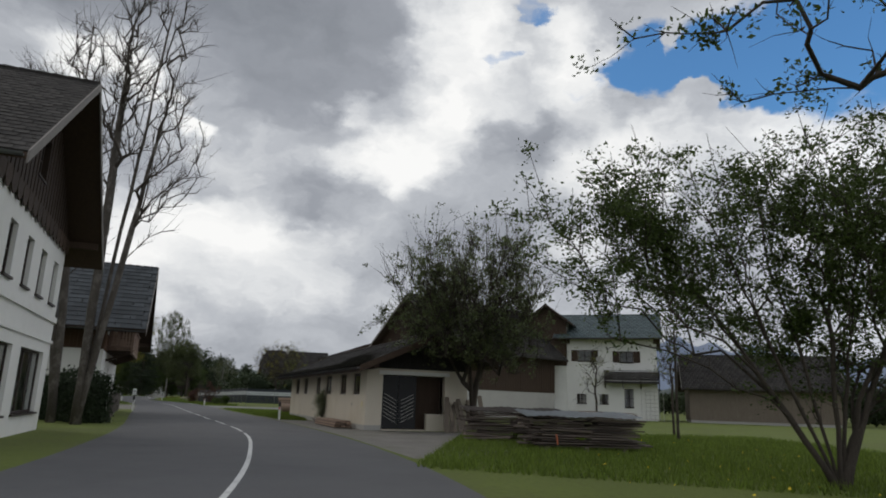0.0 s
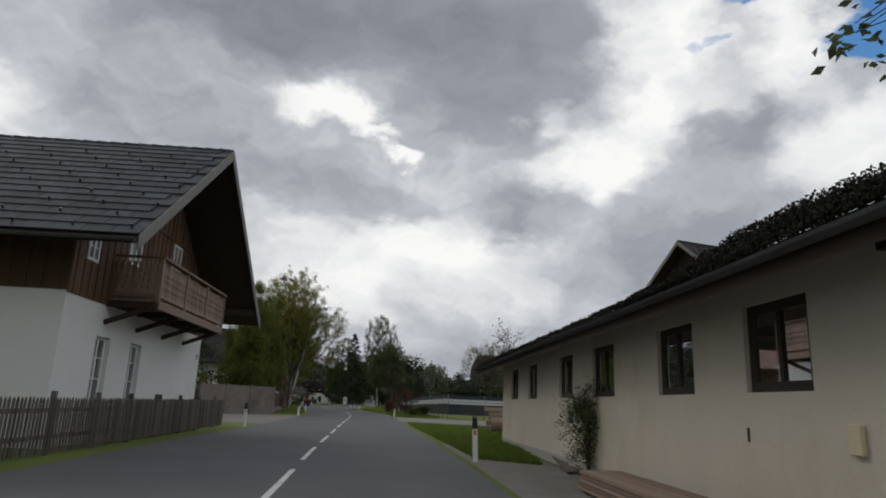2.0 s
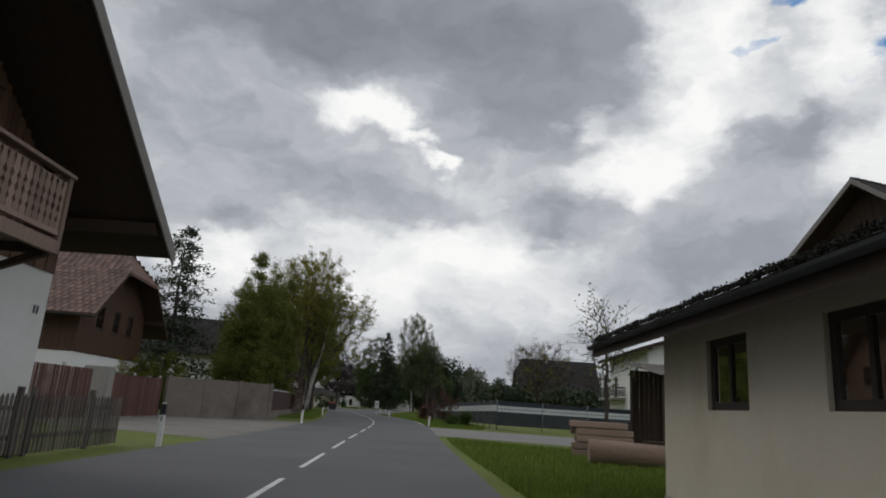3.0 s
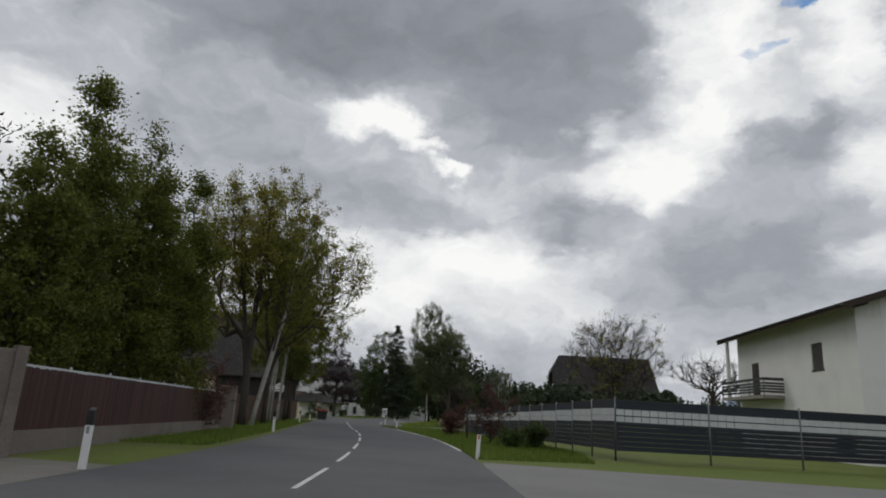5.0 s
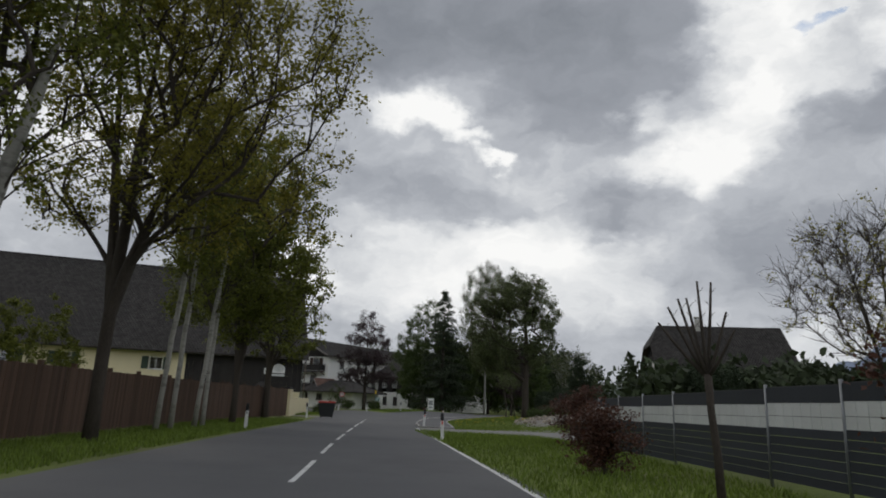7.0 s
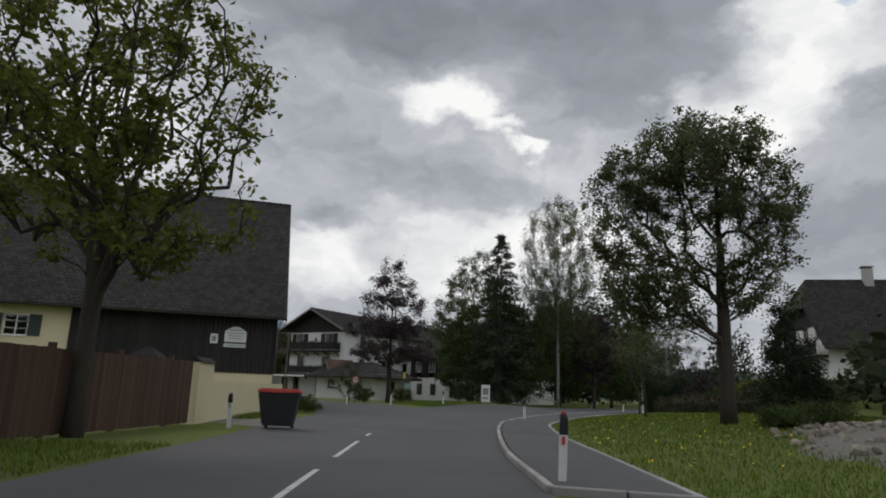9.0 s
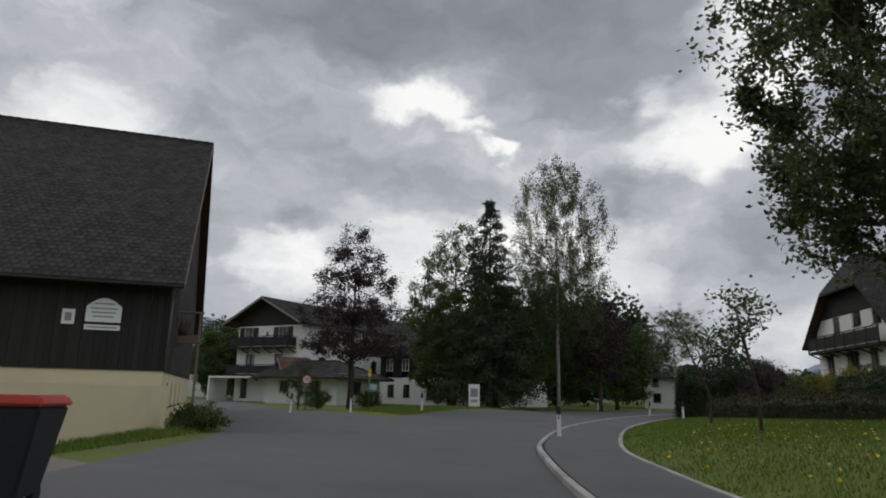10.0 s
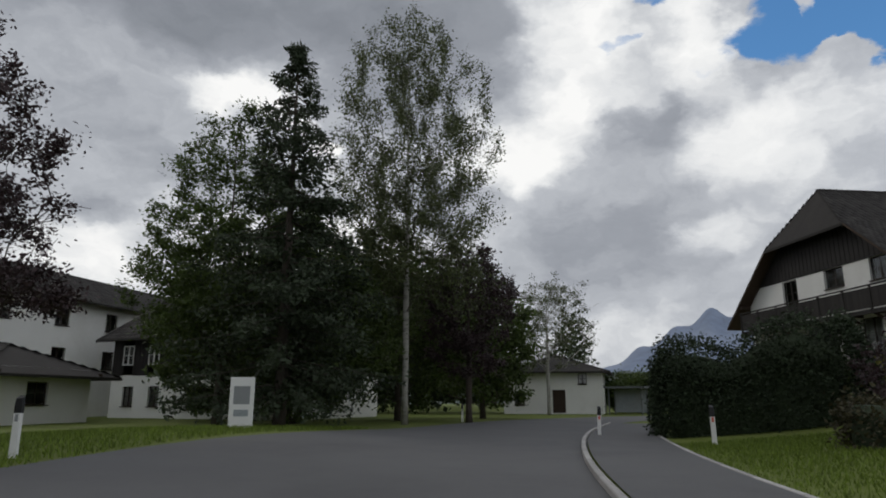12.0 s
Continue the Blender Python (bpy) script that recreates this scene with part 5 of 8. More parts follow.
def build_houses():
    # house with a shop window at the road's start
    h = chalet("corner_house", -11.59, 17.8, 110.7, -4.9, 5.3, 12, 10.4, 0.70, -6.4, 6.4, 1.1, "white rendered house with dark timber gable and tiled roof", clad="dark_wood", clad_from=6.2,
               front=[op(-4.2, -3.4, 4.1, 5.5, bars=1), op(-2.2, -1.4, 4.1, 5.5, bars=1), op(-0.2, 0.6, 4.1, 5.5, bars=1), op(1.7, 2.5, 4.1, 5.5, bars=1), op(3.7, 4.5, 4.1, 5.5, bars=1),
                      op(-3.6, 0.2, 0.6, 2.5, casements=3, bars=0), op(1.2, 4.4, 0.6, 2.5, casements=3, bars=0), op(-0.6, 0.4, 7.2, 8.4, bars=1)], tw=0.3, tl=0.3)
    bm = bmesh.new()
    box(bm, -4.95, 5.35, -0.07, -0.002, 3.55, 3.75)
    box(bm, -4.95, 5.35, -0.05, -0.002, 2.85, 2.95)
    part("string_course", bm, "plaster", h)
    for k in range(17):                                   # scalloped edge of the boards over the plaster
        bm = bmesh.new()
        x = -4.9 + 10.2 * (k + 0.5) / 17
        prism(bm, [(x - 0.28, 6.5), (x - 0.28, 6.2), (x - 0.18, 6.03), (x, 5.95), (x + 0.18, 6.03), (x + 0.28, 6.2), (x + 0.28, 6.5)], -0.09, -0.06)
        part("scalloped_board", bm, "dark_wood", h)

    # chalet with the carved balcony
    h = chalet("chalet", -19.48, 39.08, 112.2, -4.84, 5.85, 13, 8.84, 0.70, -6.26, 6.64, 1.97, "white chalet with brown board gable, carved balcony and slate roof", clad="brown_wood", clad_from=3.45,
               tile="slate", single=True, tw=0.62, tl=0.46, planks=True, side_clad=3.5,
               front=[op(-3.0, -2.15, 0.5, 2.6, frame="white_frame", bars=3, curtain=True), op(-0.8, 0.05, 0.5, 2.6, frame="white_frame", bars=3, curtain=True),
                      op(-1.95, -1.15, 4.7, 6.05, frame="white_frame", deep=-0.08, sill=False), op(1.45, 2.2, 4.7, 6.05, frame="white_frame", deep=-0.08, sill=False),
                      op(-4.3, -3.7, 4.3, 5.0, frame="white_frame", deep=-0.08, sill=False)],
               left=[op(3, 4.2, 1.0, 2.3, frame="white_frame"), op(7, 8.2, 1.0, 2.3, frame="white_frame")], barge="barge", barge_h=0.3)
    bm = bmesh.new()
    box(bm, -0.015, 0.015, -0.02, 0.02, 0, 0.10)
    box(bm, -0.06, 0.015, -0.02, 0.02, 0.0, 0.02)
    guard = mesh_of("snow_guard", bm, "black")
    for r in range(9):                                    # snow hooks staggered over the road-side slope
        for k in range(12):
            x = -6.0 + r * 0.62
            shared("snow_guard", guard, h, pose(x, -1.7 + k * 1.24 + 0.62 * (r % 2), 8.84 + 0.70 * x + 0.04, 0, -35, 0))
    balcony_part(h, Matrix.Translation((-2.75, 0, 3.62)), 6.45, 1.3, 1.08, "balcony_wood", True)
    bm = bmesh.new()
    beam(bm, (-3.3, -0.07, 6.15), (3.3, -0.07, 6.15), 0.05, 0.12)
    part("rail_board", bm, "brown_wood", h)
    chimney_part(h, -1.2, 8.5, 7.4, 9.6)
    plate = part("number_plate", _slab(5.36, 5.66, -0.012, -0.002, 2.54, 2.76), "plaster", h)
    for x in (5.43, 5.53):                                # plain bars for the house number
        part("bar", _slab(x, x + 0.06, -0.018, -0.0125, 2.57, 2.73), "black", plate)

    # long workshop with a garage
    g = chalet("workshop", -0.41, 30.6, 22.2, -3.0, 1.9, 19.0, 4.36, 0.44, -3.75, 2.8, 1.45, "long cream workshop with small windows and a garage door", wall="cream", clad="tarred_wood", clad_from=2.75, tile="dark_tile",
               front=[op(-2.25, 0.77, 0.05, 2.45, kind="none")],
               left=[op(a, b, 1.53, 2.49, frame="frame", bars=0, deep=0.06, curtain=True, f=0.11, sill=False) for a, b in ((1.1, 2.3), (3.6, 4.8), (6.8, 8.1), (9.6, 10.8), (13.3, 14.5), (16.1, 17.3))], tw=0.24, tl=0.3, back_over=1.8, category="workshop", thick=0.26, barge="dark_wood")
    for x0, x1 in ((-2.25, -1.45), (-1.45, -0.6)):        # two leaves with pale diagonal slats
        bm = bmesh.new()
        box(bm, x0 + 0.01, x1 - 0.01, 0.12, 0.17, 0.08, 2.42)
        leaf = part("garage_door", bm, "black", g, "black door leaf with pale diagonal slats")
        xm = (x0 + x1) / 2
        for k in range(7):
            bm = bmesh.new()
            z = 0.35 + k * 0.16
            d = 1 if x0 < -2 else -1
            beam(bm, (xm - 0.3, 0.11, z + (0.3 if d > 0 else 0)), (xm + 0.3, 0.11, z + (0 if d > 0 else 0.3)), 0.02, 0.045, (0, 1, 0))
            part("slat", bm, "grey_plaster", leaf)
    bm = bmesh.new()
    box(bm, -0.6, 0.77, 0.6, 0.66, 0.05, 2.42)
    part("inner_partition", bm, "dark_wood", g)
    bm = bmesh.new()
    box(bm, -0.1, 0.76, 0.05, 0.25, 0.05, 0.75)
    part("low_wall", bm, "cream", g)
    bm = bmesh.new()
    box(bm, -2.45, 0.97, -0.04, 0.0, 2.45, 2.62)
    part("lintel", bm, "plaster", g)
    bm = bmesh.new()
    box(bm, -3.03, -2.26, -0.02, 0.0, 0, 0.22)
    box(bm, -3.02, -3.0, 0, 19, 0, 0.22)
    part("plinth", bm, "grey_plaster", g)
    for y, w_, z, mt in ((0.46, 0.17, 1.11, "yellow"), (9.6, 0.2, 1.11, "blue_box")):
        bm = bmesh.new()
        box(bm, -3.05, -3.001, y, y + w_, z - 0.13, z + 0.13)
        bmesh.ops.bevel(bm, geom=bm.edges[:], offset=0.01, segments=1, affect="EDGES")
        part("meter_box", bm, mt, g)
    bm = bmesh.new()
    box(bm, -3.012, -3.001, 2.3, 2.33, 1.0, 1.15)
    part("slot", bm, "black", g, "thin dark slot in the plaster")
    # moss and broken tiles along the eave
    rng = np.random.RandomState(31)
    n = 60000
    y = np.where(rng.uniform(size=n) < 0.5, rng.uniform(-1.4, 20.7, n), rng.uniform(-1.4, 5.0, n))
    u = np.abs(rng.normal(size=n)) * 0.22
    high = np.exp(-((y - 0.6) / 2.0) ** 2)                # a thick cushion towards the front corner
    u = u * (1 + 1.2 * high)
    lump = 0.015 + 0.07 * np.abs(np.sin(y * 2.1) * np.sin(y * 5.3 + 1)) + 0.26 * high * (0.6 + 0.4 * np.sin(y * 7 + 2 * np.sin(y * 3)) ** 2) * np.minimum(1, u / 0.15)
    c = np.stack([-3.82 + u, y, 2.70 + u * 0.44 + rng.uniform(0, 1, n) * lump + 0.02], 1)
    V, F = leaf_quads(rng, c, 0.028, 0.0, 0.9)
    ob = new("roof_moss", arrays_mesh("roof_moss", V, F, "moss"))
    ob.parent = g
    tagged(ob, "dark moss along the broken eave", kind="stuff")
    # open shed built on behind the workshop
    s = thing("lean_to_shed", pose(-8.6, 61.8, 0, 0, 0, 22.2), "open grey lean-to shed with a corrugated roof", "shed")
    for x in (-2.6, 0.3, 3.2):
        for y in (0, 3.8):
            bm = bmesh.new()
            box(bm, x - 0.07, x + 0.07, y - 0.07, y + 0.07, 0, 2.95)
            part("post", bm, "dark_wood", s)
    bm = bmesh.new()
    for k in range(44):
        x = -2.9 + k * 0.145
        z = 2.97 + 0.02 * (k % 2)
        hexa(bm, [(x, -0.5, z), (x + 0.145, -0.5, 2.97 + 0.02 * ((k + 1) % 2)), (x + 0.145, 4.3, z + 0.75), (x, 4.3, z + 0.75), (x, -0.5, z + 0.01), (x + 0.145, -0.5, 2.98 + 0.02 * ((k + 1) % 2)), (x + 0.145, 4.3, z + 0.77), (x, 4.3, z + 0.77)])
    part("corrugated_roof", bm, "rusty_sheet", s)
    for k in range(30):
        bm = bmesh.new()
        box(bm, -2.7 + k * 0.2, -2.7 + k * 0.2 + 0.185, 3.86, 3.9, 0, 3.4)
        part("plank", bm, "dark_wood", s)

    # farmhouse behind the workshop
    chalet("farmhouse", -2.8, 66.8, -50, -6, 6, 15, 12.0, 0.8, -7.4, 7.4, 1.0, "large dark timber farmhouse behind the workshop", wall="grey_plaster", clad="dark_wood", clad_from=2.6, side_clad=2.6, tile="dark_tile",
           front=[op(-4, -2.8, 3.3, 4.7), op(2.4, 3.6, 3.3, 4.7), op(-0.6, 0.6, 7, 8.3)], tw=0.5, tl=0.5)
    # white house with a green roof
    h = chalet("white_house", 15.6, 77.4, -107.5, -5, 5.0, 9.4, 11.8, 0.52, -6.6, 6.3, 1.4, "white house with greenish roof, shutters and timber balcony", clad="dark_wood", clad_from=8.0, tile="green_tile",
               right=[op(1.2, 2.6, 6.1, 7.3, shutters="dark_wood"), op(5.6, 7.0, 6.0, 7.2, shutters="dark_wood"), op(6.0, 6.9, 1.3, 3.2), op(1.0, 2.0, 1.6, 2.6), op(3.4, 4.3, 1.6, 2.6)], tw=0.5, tl=0.5)
    chalet("gabled_wing", 11.9, 73.0, -17.5, -2.4, 2.2, 5.5, 12.3, 0.75, -3.2, 3.0, 0.9, "narrow gabled timber wing beside the white house", clad="dark_wood", clad_from=5.6, tile="dark_tile", front=[op(-0.5, 0.5, 7.0, 8.3), op(-1.8, -0.8, 2.8, 4.2)], tw=0.5, tl=0.5, barge="dark_wood")
    balcony_part(h, Matrix(((0, -1, 0, 5.0), (1, 0, 0, 4.0), (0, 0, 1, 4.0), (0, 0, 0, 1))), 5.6, 1.5, 1.05, "tarred_wood", False)
    for k in range(2):
        bm = bmesh.new()
        for z in np.arange(0.2, 3.2, 0.4):
            beam(bm, (5.12, 1.4 + 6.6 * k, z), (5.12, 3.6 + 6.0 * k, z), 0.03, 0.03)
        for y in np.arange(1.4, 3.7, 0.44):
            beam(bm, (5.12, y + 6.3 * k, 0), (5.12, y + 6.3 * k, 3.2), 0.03, 0.03, (1, 0, 0))
        part("trellis", bm, "sign_white" if k == 0 else "grey_plaster", h)
    bm = bmesh.new()
    bmesh.ops.create_cone(bm, cap_ends=True, segments=16, radius1=0.4, radius2=0.36, depth=0.06, matrix=pose(5.2, 3.5, 6.3, 0, 80, 0))
    part("satellite_dish", bm, "grey_plaster", h)
    chalet("grey_barn", 27.5, 73.5, -107, -4, 4, 14, 7.2, 0.75, -5, 5, 0.8, "weathered grey timber barn on the meadow", wall="grey_plaster", clad="grey_wood", clad_from=0.3, side_clad=0.3, tile="dark_tile", category="barn", tw=0.4, tl=0.4)

    # brown-roofed house beyond the drive
    chalet("timber_house", -40.0, 62.6, 118, -4.6, 4.6, 12, 9.2, 0.78, -5.9, 5.9, 1.2, "house with brown tiled half-hip roof and boarded gable", clad="brown_wood", clad_from=2.9, side_clad=2.9, tile="brown_tile", hip=1.5,
           front=[op(-2.6, -1.7, 4.2, 5.4, deep=0.02), op(-0.4, 0.5, 4.2, 5.4, deep=0.02), op(1.8, 2.7, 4.2, 5.4, deep=0.02), op(-2.2, -1.0, 0.9, 2.2, frame="white_frame"), op(1.2, 2.4, 0.9, 2.2, frame="white_frame")], plank_w=0.15)
    chalet("low_house", -61, 80.2, -46, -5, 5, 12, 8.3, 0.6, -6, 6, 0.8, "low house with a wide dark roof", tile="dark_tile", clad_from=3.2, right=[op(3, 4.2, 1, 2.3), op(8, 9.2, 1, 2.3)], tw=0.5, tl=0.5)

    # villa behind the long fence
    h = chalet("villa", -9.5, 100.3, 20.2, -5.0, 5.5, 15, 9.9, 0.34, -6.2, 6.7, 1.2, "white villa with wide dark eaves and a corner balcony", clad="plaster", clad_from=7.4, tile="dark_tile",
               left=[op(3.4, 4.6, 4.9, 6.4, kind="none"), op(11.6, 12.6, 3.7, 5.9, kind="none"), op(1.0, 3.2, 0.4, 2.0, kind="none")], front=[op(-3, -1.6, 4.6, 6.0), op(1.6, 3.0, 4.6, 6.0)], barge="dark_wood", tw=0.4, tl=0.4, thick=0.28, barge_h=0.34)
    ml = Matrix(((0, 1, 0, -5.0), (1, 0, 0, 0), (0, 0, 1, 0), (0, 0, 0, 1)))
    bm = bmesh.new()
    box(bm, 3.32, 4.68, -0.03, 0.03, 4.8, 4.9, ml)
    blind = part("blind", bm, "blind", h, "closed dark slatted blind")
    for k in range(16):
        bm = bmesh.new()
        box(bm, 3.42, 4.58, 0.05, 0.09, 4.92 + k * 0.0925, 4.92 + k * 0.0925 + 0.075, ml)
        part("slat", bm, "blind", blind)
    bm = bmesh.new()
    box(bm, -5.1, -5.02, 1.0, 3.2, 2.0, 2.2)
    for k in range(12):
        a = math.pi * k / 11
        box(bm, -5.12, -5.0, 2.1 - math.cos(a) * 1.15 - 0.12, 2.1 - math.cos(a) * 1.15 + 0.12, 1.6 + math.sin(a) * 0.65, 1.85 + math.sin(a) * 0.65)
    part("arch", bm, "frame", h)
    d = part("balcony", _slab(-6.3, -5.0, 8.2, 14.9, 3.4, 3.6), "concrete", h, "corner balcony with a dark slatted rail")
    for z in (3.75, 3.92, 4.09, 4.26, 4.5, 4.62):
        bm = bmesh.new()
        box(bm, -6.3, -6.26, 8.2, 14.9, z, z + 0.12 if z < 4.6 else z + 0.05)
        box(bm, -6.3, -5.0, 8.2, 8.24, z, z + 0.12 if z < 4.6 else z + 0.05)
        part("slat", bm, "metal_rail", d)
    for y in (8.2, 10.4, 12.6, 14.85):
        bm = bmesh.new()
        box(bm, -6.25, -6.2, y, y + 0.05, 3.6, 4.65)
        part("rail_post", bm, "steel", d)
    bm = bmesh.new()
    box(bm, -6.1, -5.9, 14.2, 14.4, 3.6, 7.6)
    part("column", bm, "plaster", h)
    bm = bmesh.new()
    box(bm, -5.03, -5.0, 11.6, 12.6, 3.7, 5.9)
    part("balcony_door", bm, "frame", h)

    # big barn with the farm dwelling under the same roof
    h = chalet("great_barn", -83.29, 146.39, 135.64, -10, 10, 30, 14.82, 0.89, -10.9, 11, 0.5, "large dark boarded barn with a cream dwelling under one roof", wall="yellow", clad="shingle", clad_from=1.9, side_clad=99, tile="dark_tile", category="barn",
               front=[op(-7.6, -6.9, 0.5, 1.5, bars=0), op(-5.0, -4.3, 0.5, 1.5, bars=0), op(-2.2, -1.5, 0.5, 1.5, bars=0), op(0.6, 1.3, 0.5, 1.5, bars=0), op(-7.0, -5.6, 3.0, 4.3, bars=1)],
               left=[op(12.9, 14.1, 3.4, 4.55, frame="white_frame", bars=2, shutters="shutter"), op(20.6, 21.8, 3.4, 4.55, frame="white_frame", bars=2, shutters="shutter"), op(25, 26.2, 3.4, 4.55, frame="white_frame", bars=2, shutters="shutter")],
               tw=0.3, tl=0.3, plank_w=0.22, barge="grey_wood")
    ml = Matrix(((0, 1, 0, -10.0), (1, 0, 0, 0), (0, 0, 1, 0), (0, 0, 0, 1)))
    n = 48
    for k in range(n):                                    # boarding on the road side of the barn half
        bm = bmesh.new()
        a, b = -0.02 + 10.9 * k / n, -0.02 + 10.9 * (k + 1) / n
        box(bm, a + 0.004, b - 0.004, -0.05 - 0.02 * (k % 2), -0.002, 1.9, 5.85, ml)
        part("plank", bm, "tarred_wood", h)
    bm = bmesh.new()
    box(bm, 1.65, 2.85, -0.12, -0.075, 3.62, 4.2, ml)
    prism_side(bm, [(1.65 + 1.2 * k / 10, 4.2 + 0.32 * math.sin(math.pi * k / 10)) for k in range(11)], ml)
    sgn = part("sign_board", bm, "sign_white", h, "white arched sign with small grey writing")
    bm = bmesh.new()
    box(bm, 1.65, 2.85, -0.12, -0.075, 3.33, 3.52, ml)
    part("lower_board", bm, "sign_white", sgn)
    bm = bmesh.new()
    for z, a, b in ((4.28, 1.9, 2.6), (4.1, 1.8, 2.7), (3.95, 1.85, 2.65), (3.8, 1.9, 2.6), (3.4, 1.75, 2.75)):
        box(bm, a, b, -0.126, -0.12, z, z + 0.05, ml)
    part("writing", bm, "sign_grey", sgn)
    bm = bmesh.new()
    box(bm, 3.2, 3.62, -0.12, -0.075, 3.5, 4.05, ml)
    s2 = part("notice", bm, "sign_white", h)
    bm = bmesh.new()
    box(bm, 3.3, 3.52, -0.126, -0.12, 3.62, 3.92, ml)
    part("writing", bm, "sign_grey", s2)
    bm = bmesh.new()
    tube(bm, [(-10.75, -0.3, 5.0), (-10.2, -0.1, 4.5), (-10.12, -0.1, 1.9)], [0.05] * 3, 8)
    part("downpipe", bm, "zinc", h)

    # inn with balconies, and its annex
    h = chalet("inn", -106.72, 178.43, -2.2, -4.6, 5.0, 30, 11.5, 0.5, -5.9, 5.9, 1.5, "white inn with dark timber balconies and broad roof", clad="tarred_wood", clad_from=8.4, tile="dark_tile",
               front=[op(-3.6, -2.2, 6.3, 8.2, shutters="dark_wood", kind="window"), op(1.6, 3.0, 6.3, 8.2, shutters="dark_wood"), op(-3.2, -1.8, 3.3, 5.2, bars=0), op(1.2, 2.6, 3.3, 5.2, bars=0), op(-3.6, -2.6, 0.4, 2.4), op(0.4, 1.4, 0.1, 2.3, kind="door"), op(-0.3, 0.1, 7.3, 7.7, casements=1, bars=0)],
               right=[op(a, a + 1.3, z, z + 1.4, bars=0) for a in (3, 8, 13, 18, 23) for z in (3.6, 6.6)], tw=0.5, tl=0.5)
    balcony_part(h, Matrix.Translation((-4.7, 0, 5.95)), 9.0, 1.4, 1.1, "tarred_wood", False)
    balcony_part(h, Matrix.Translation((-4.7, 0, 2.95)), 9.0, 1.4, 1.0, "tarred_wood", False)
    bm = bmesh.new()
    box(bm, -6.0, 5.0, -2.6, 0, 2.5, 2.7)
    box(bm, -6.0, -5.8, -2.6, 0, 0, 2.5)
    part("porch", bm, "plaster", h)
    # low wing of the inn beside the road
    chalet("inn_wing", -92.5, 176.2, 88, -3.4, 3.4, 9, 4.3, 0.35, -5, 5, 0.8, "low white wing of the inn with a shallow roof", clad="plaster", clad_from=3.0, tile="dark_tile", front=[op(-1, 0.4, 1, 2.2)], left=[op(2, 3.2, 1.2, 2.2, bars=0), op(6, 7.2, 1.2, 2.2, bars=0)], tw=0.5, tl=0.5, hip=3.6, hf=1.0)
    p = chalet("inn_porch", -101.6, 175.2, -36, -1.7, 1.7, 2.4, 4.6, 0.62, -2.3, 2.3, 0.5, "small brown gabled porch of the inn", wall="plaster", clad="tarred_wood", clad_from=2.9, front=[op(-0.5, 0.5, 0.1, 2.2, kind="door")], tile="brown_tile", category="porch")
    h = chalet("annex", -97.0, 193.0, -100, -6.5, 4.8, 16, 9.0, 0.6, -7.5, 5.8, 0.8, "dark timber annex on a white ground floor", clad="tarred_wood", clad_from=3.0, side_clad=3.0, tile="dark_tile",
               right=[op(1 + 2.4 * k, 2 + 2.4 * k, 3.7, 5.1, frame="white_frame", deep=-0.07, sill=False) for k in range(6)] + [op(1.2, 2.2, 0.8, 2.2), op(3.6, 4.6, 0.8, 2.2), op(7, 9.4, 0.6, 2.2, casements=3)], tw=0.5, tl=0.5)
    chimney_part(h, 0.3, 5.0, 8.2, 10.2, 0.8)
    # cottage behind the barn, down the side road
    chalet("cottage", -137.5, 196.5, 40, -4, 4, 10, 6.5, 0.6, -5, 5, 0.8, "small white cottage down the side road", clad_from=3.4, front=[op(-2, -1, 1.2, 2.4), op(1, 2, 1.2, 2.4)], tw=0.6, tl=0.6)

    # steep-roofed chalet above the bend, on its terrace
    h = chalet("steep_chalet", -50.0, 187.8, -72, -7.2, 7.2, 17.5, 14.0, 0.85, -9.0, 9.0, 0.85, "white chalet with steep dark half-hip roof and balcony", clad="tarred_wood", clad_from=6.0, rise=8.8, tile="dark_tile", hip=1.64, z=0.0,
               front=[op(-3.4, -2.0, 7.15, 8.7), op(0.6, 2.1, 7.6, 8.75), op(4.1, 5.5, 7.5, 8.75), op(3.0, 4.5, 3.15, 5.6, bars=0, curtain=True), op(-1.4, 1.1, 3.15, 5.55, casements=3, bars=0), op(-5.5, -3.9, 3.1, 5.5, bars=0)], tw=0.36, tl=0.36)
    balcony_part(h, Matrix.Translation((-6.8, 0, 5.85)), 14.0, 1.1, 1.2, "tarred_wood", False, ends=False)
    chimney_part(h, 0.5, 6.5, 12.6, 15.0, 0.8)
    bm = bmesh.new()
    box(bm, -7.6, 7.6, -1.9, -0.002, 0, 3.05)
    bmesh.ops.bevel(bm, geom=bm.edges[:], offset=0.03, segments=1, affect="EDGES")
    tr = part("terrace", bm, "concrete", h)
    for z in (3.5, 4.0):
        bm = bmesh.new()
        box(bm, -7.4, 7.4, -1.8, -1.76, z, z + 0.04)
        part("rail", bm, "steel", tr)
    for k in range(11):
        bm = bmesh.new()
        box(bm, -7.4 + k * 1.476, -7.36 + k * 1.476, -1.8, -1.76, 3.05, 4.0)
        part("rail_post", bm, "steel", tr)
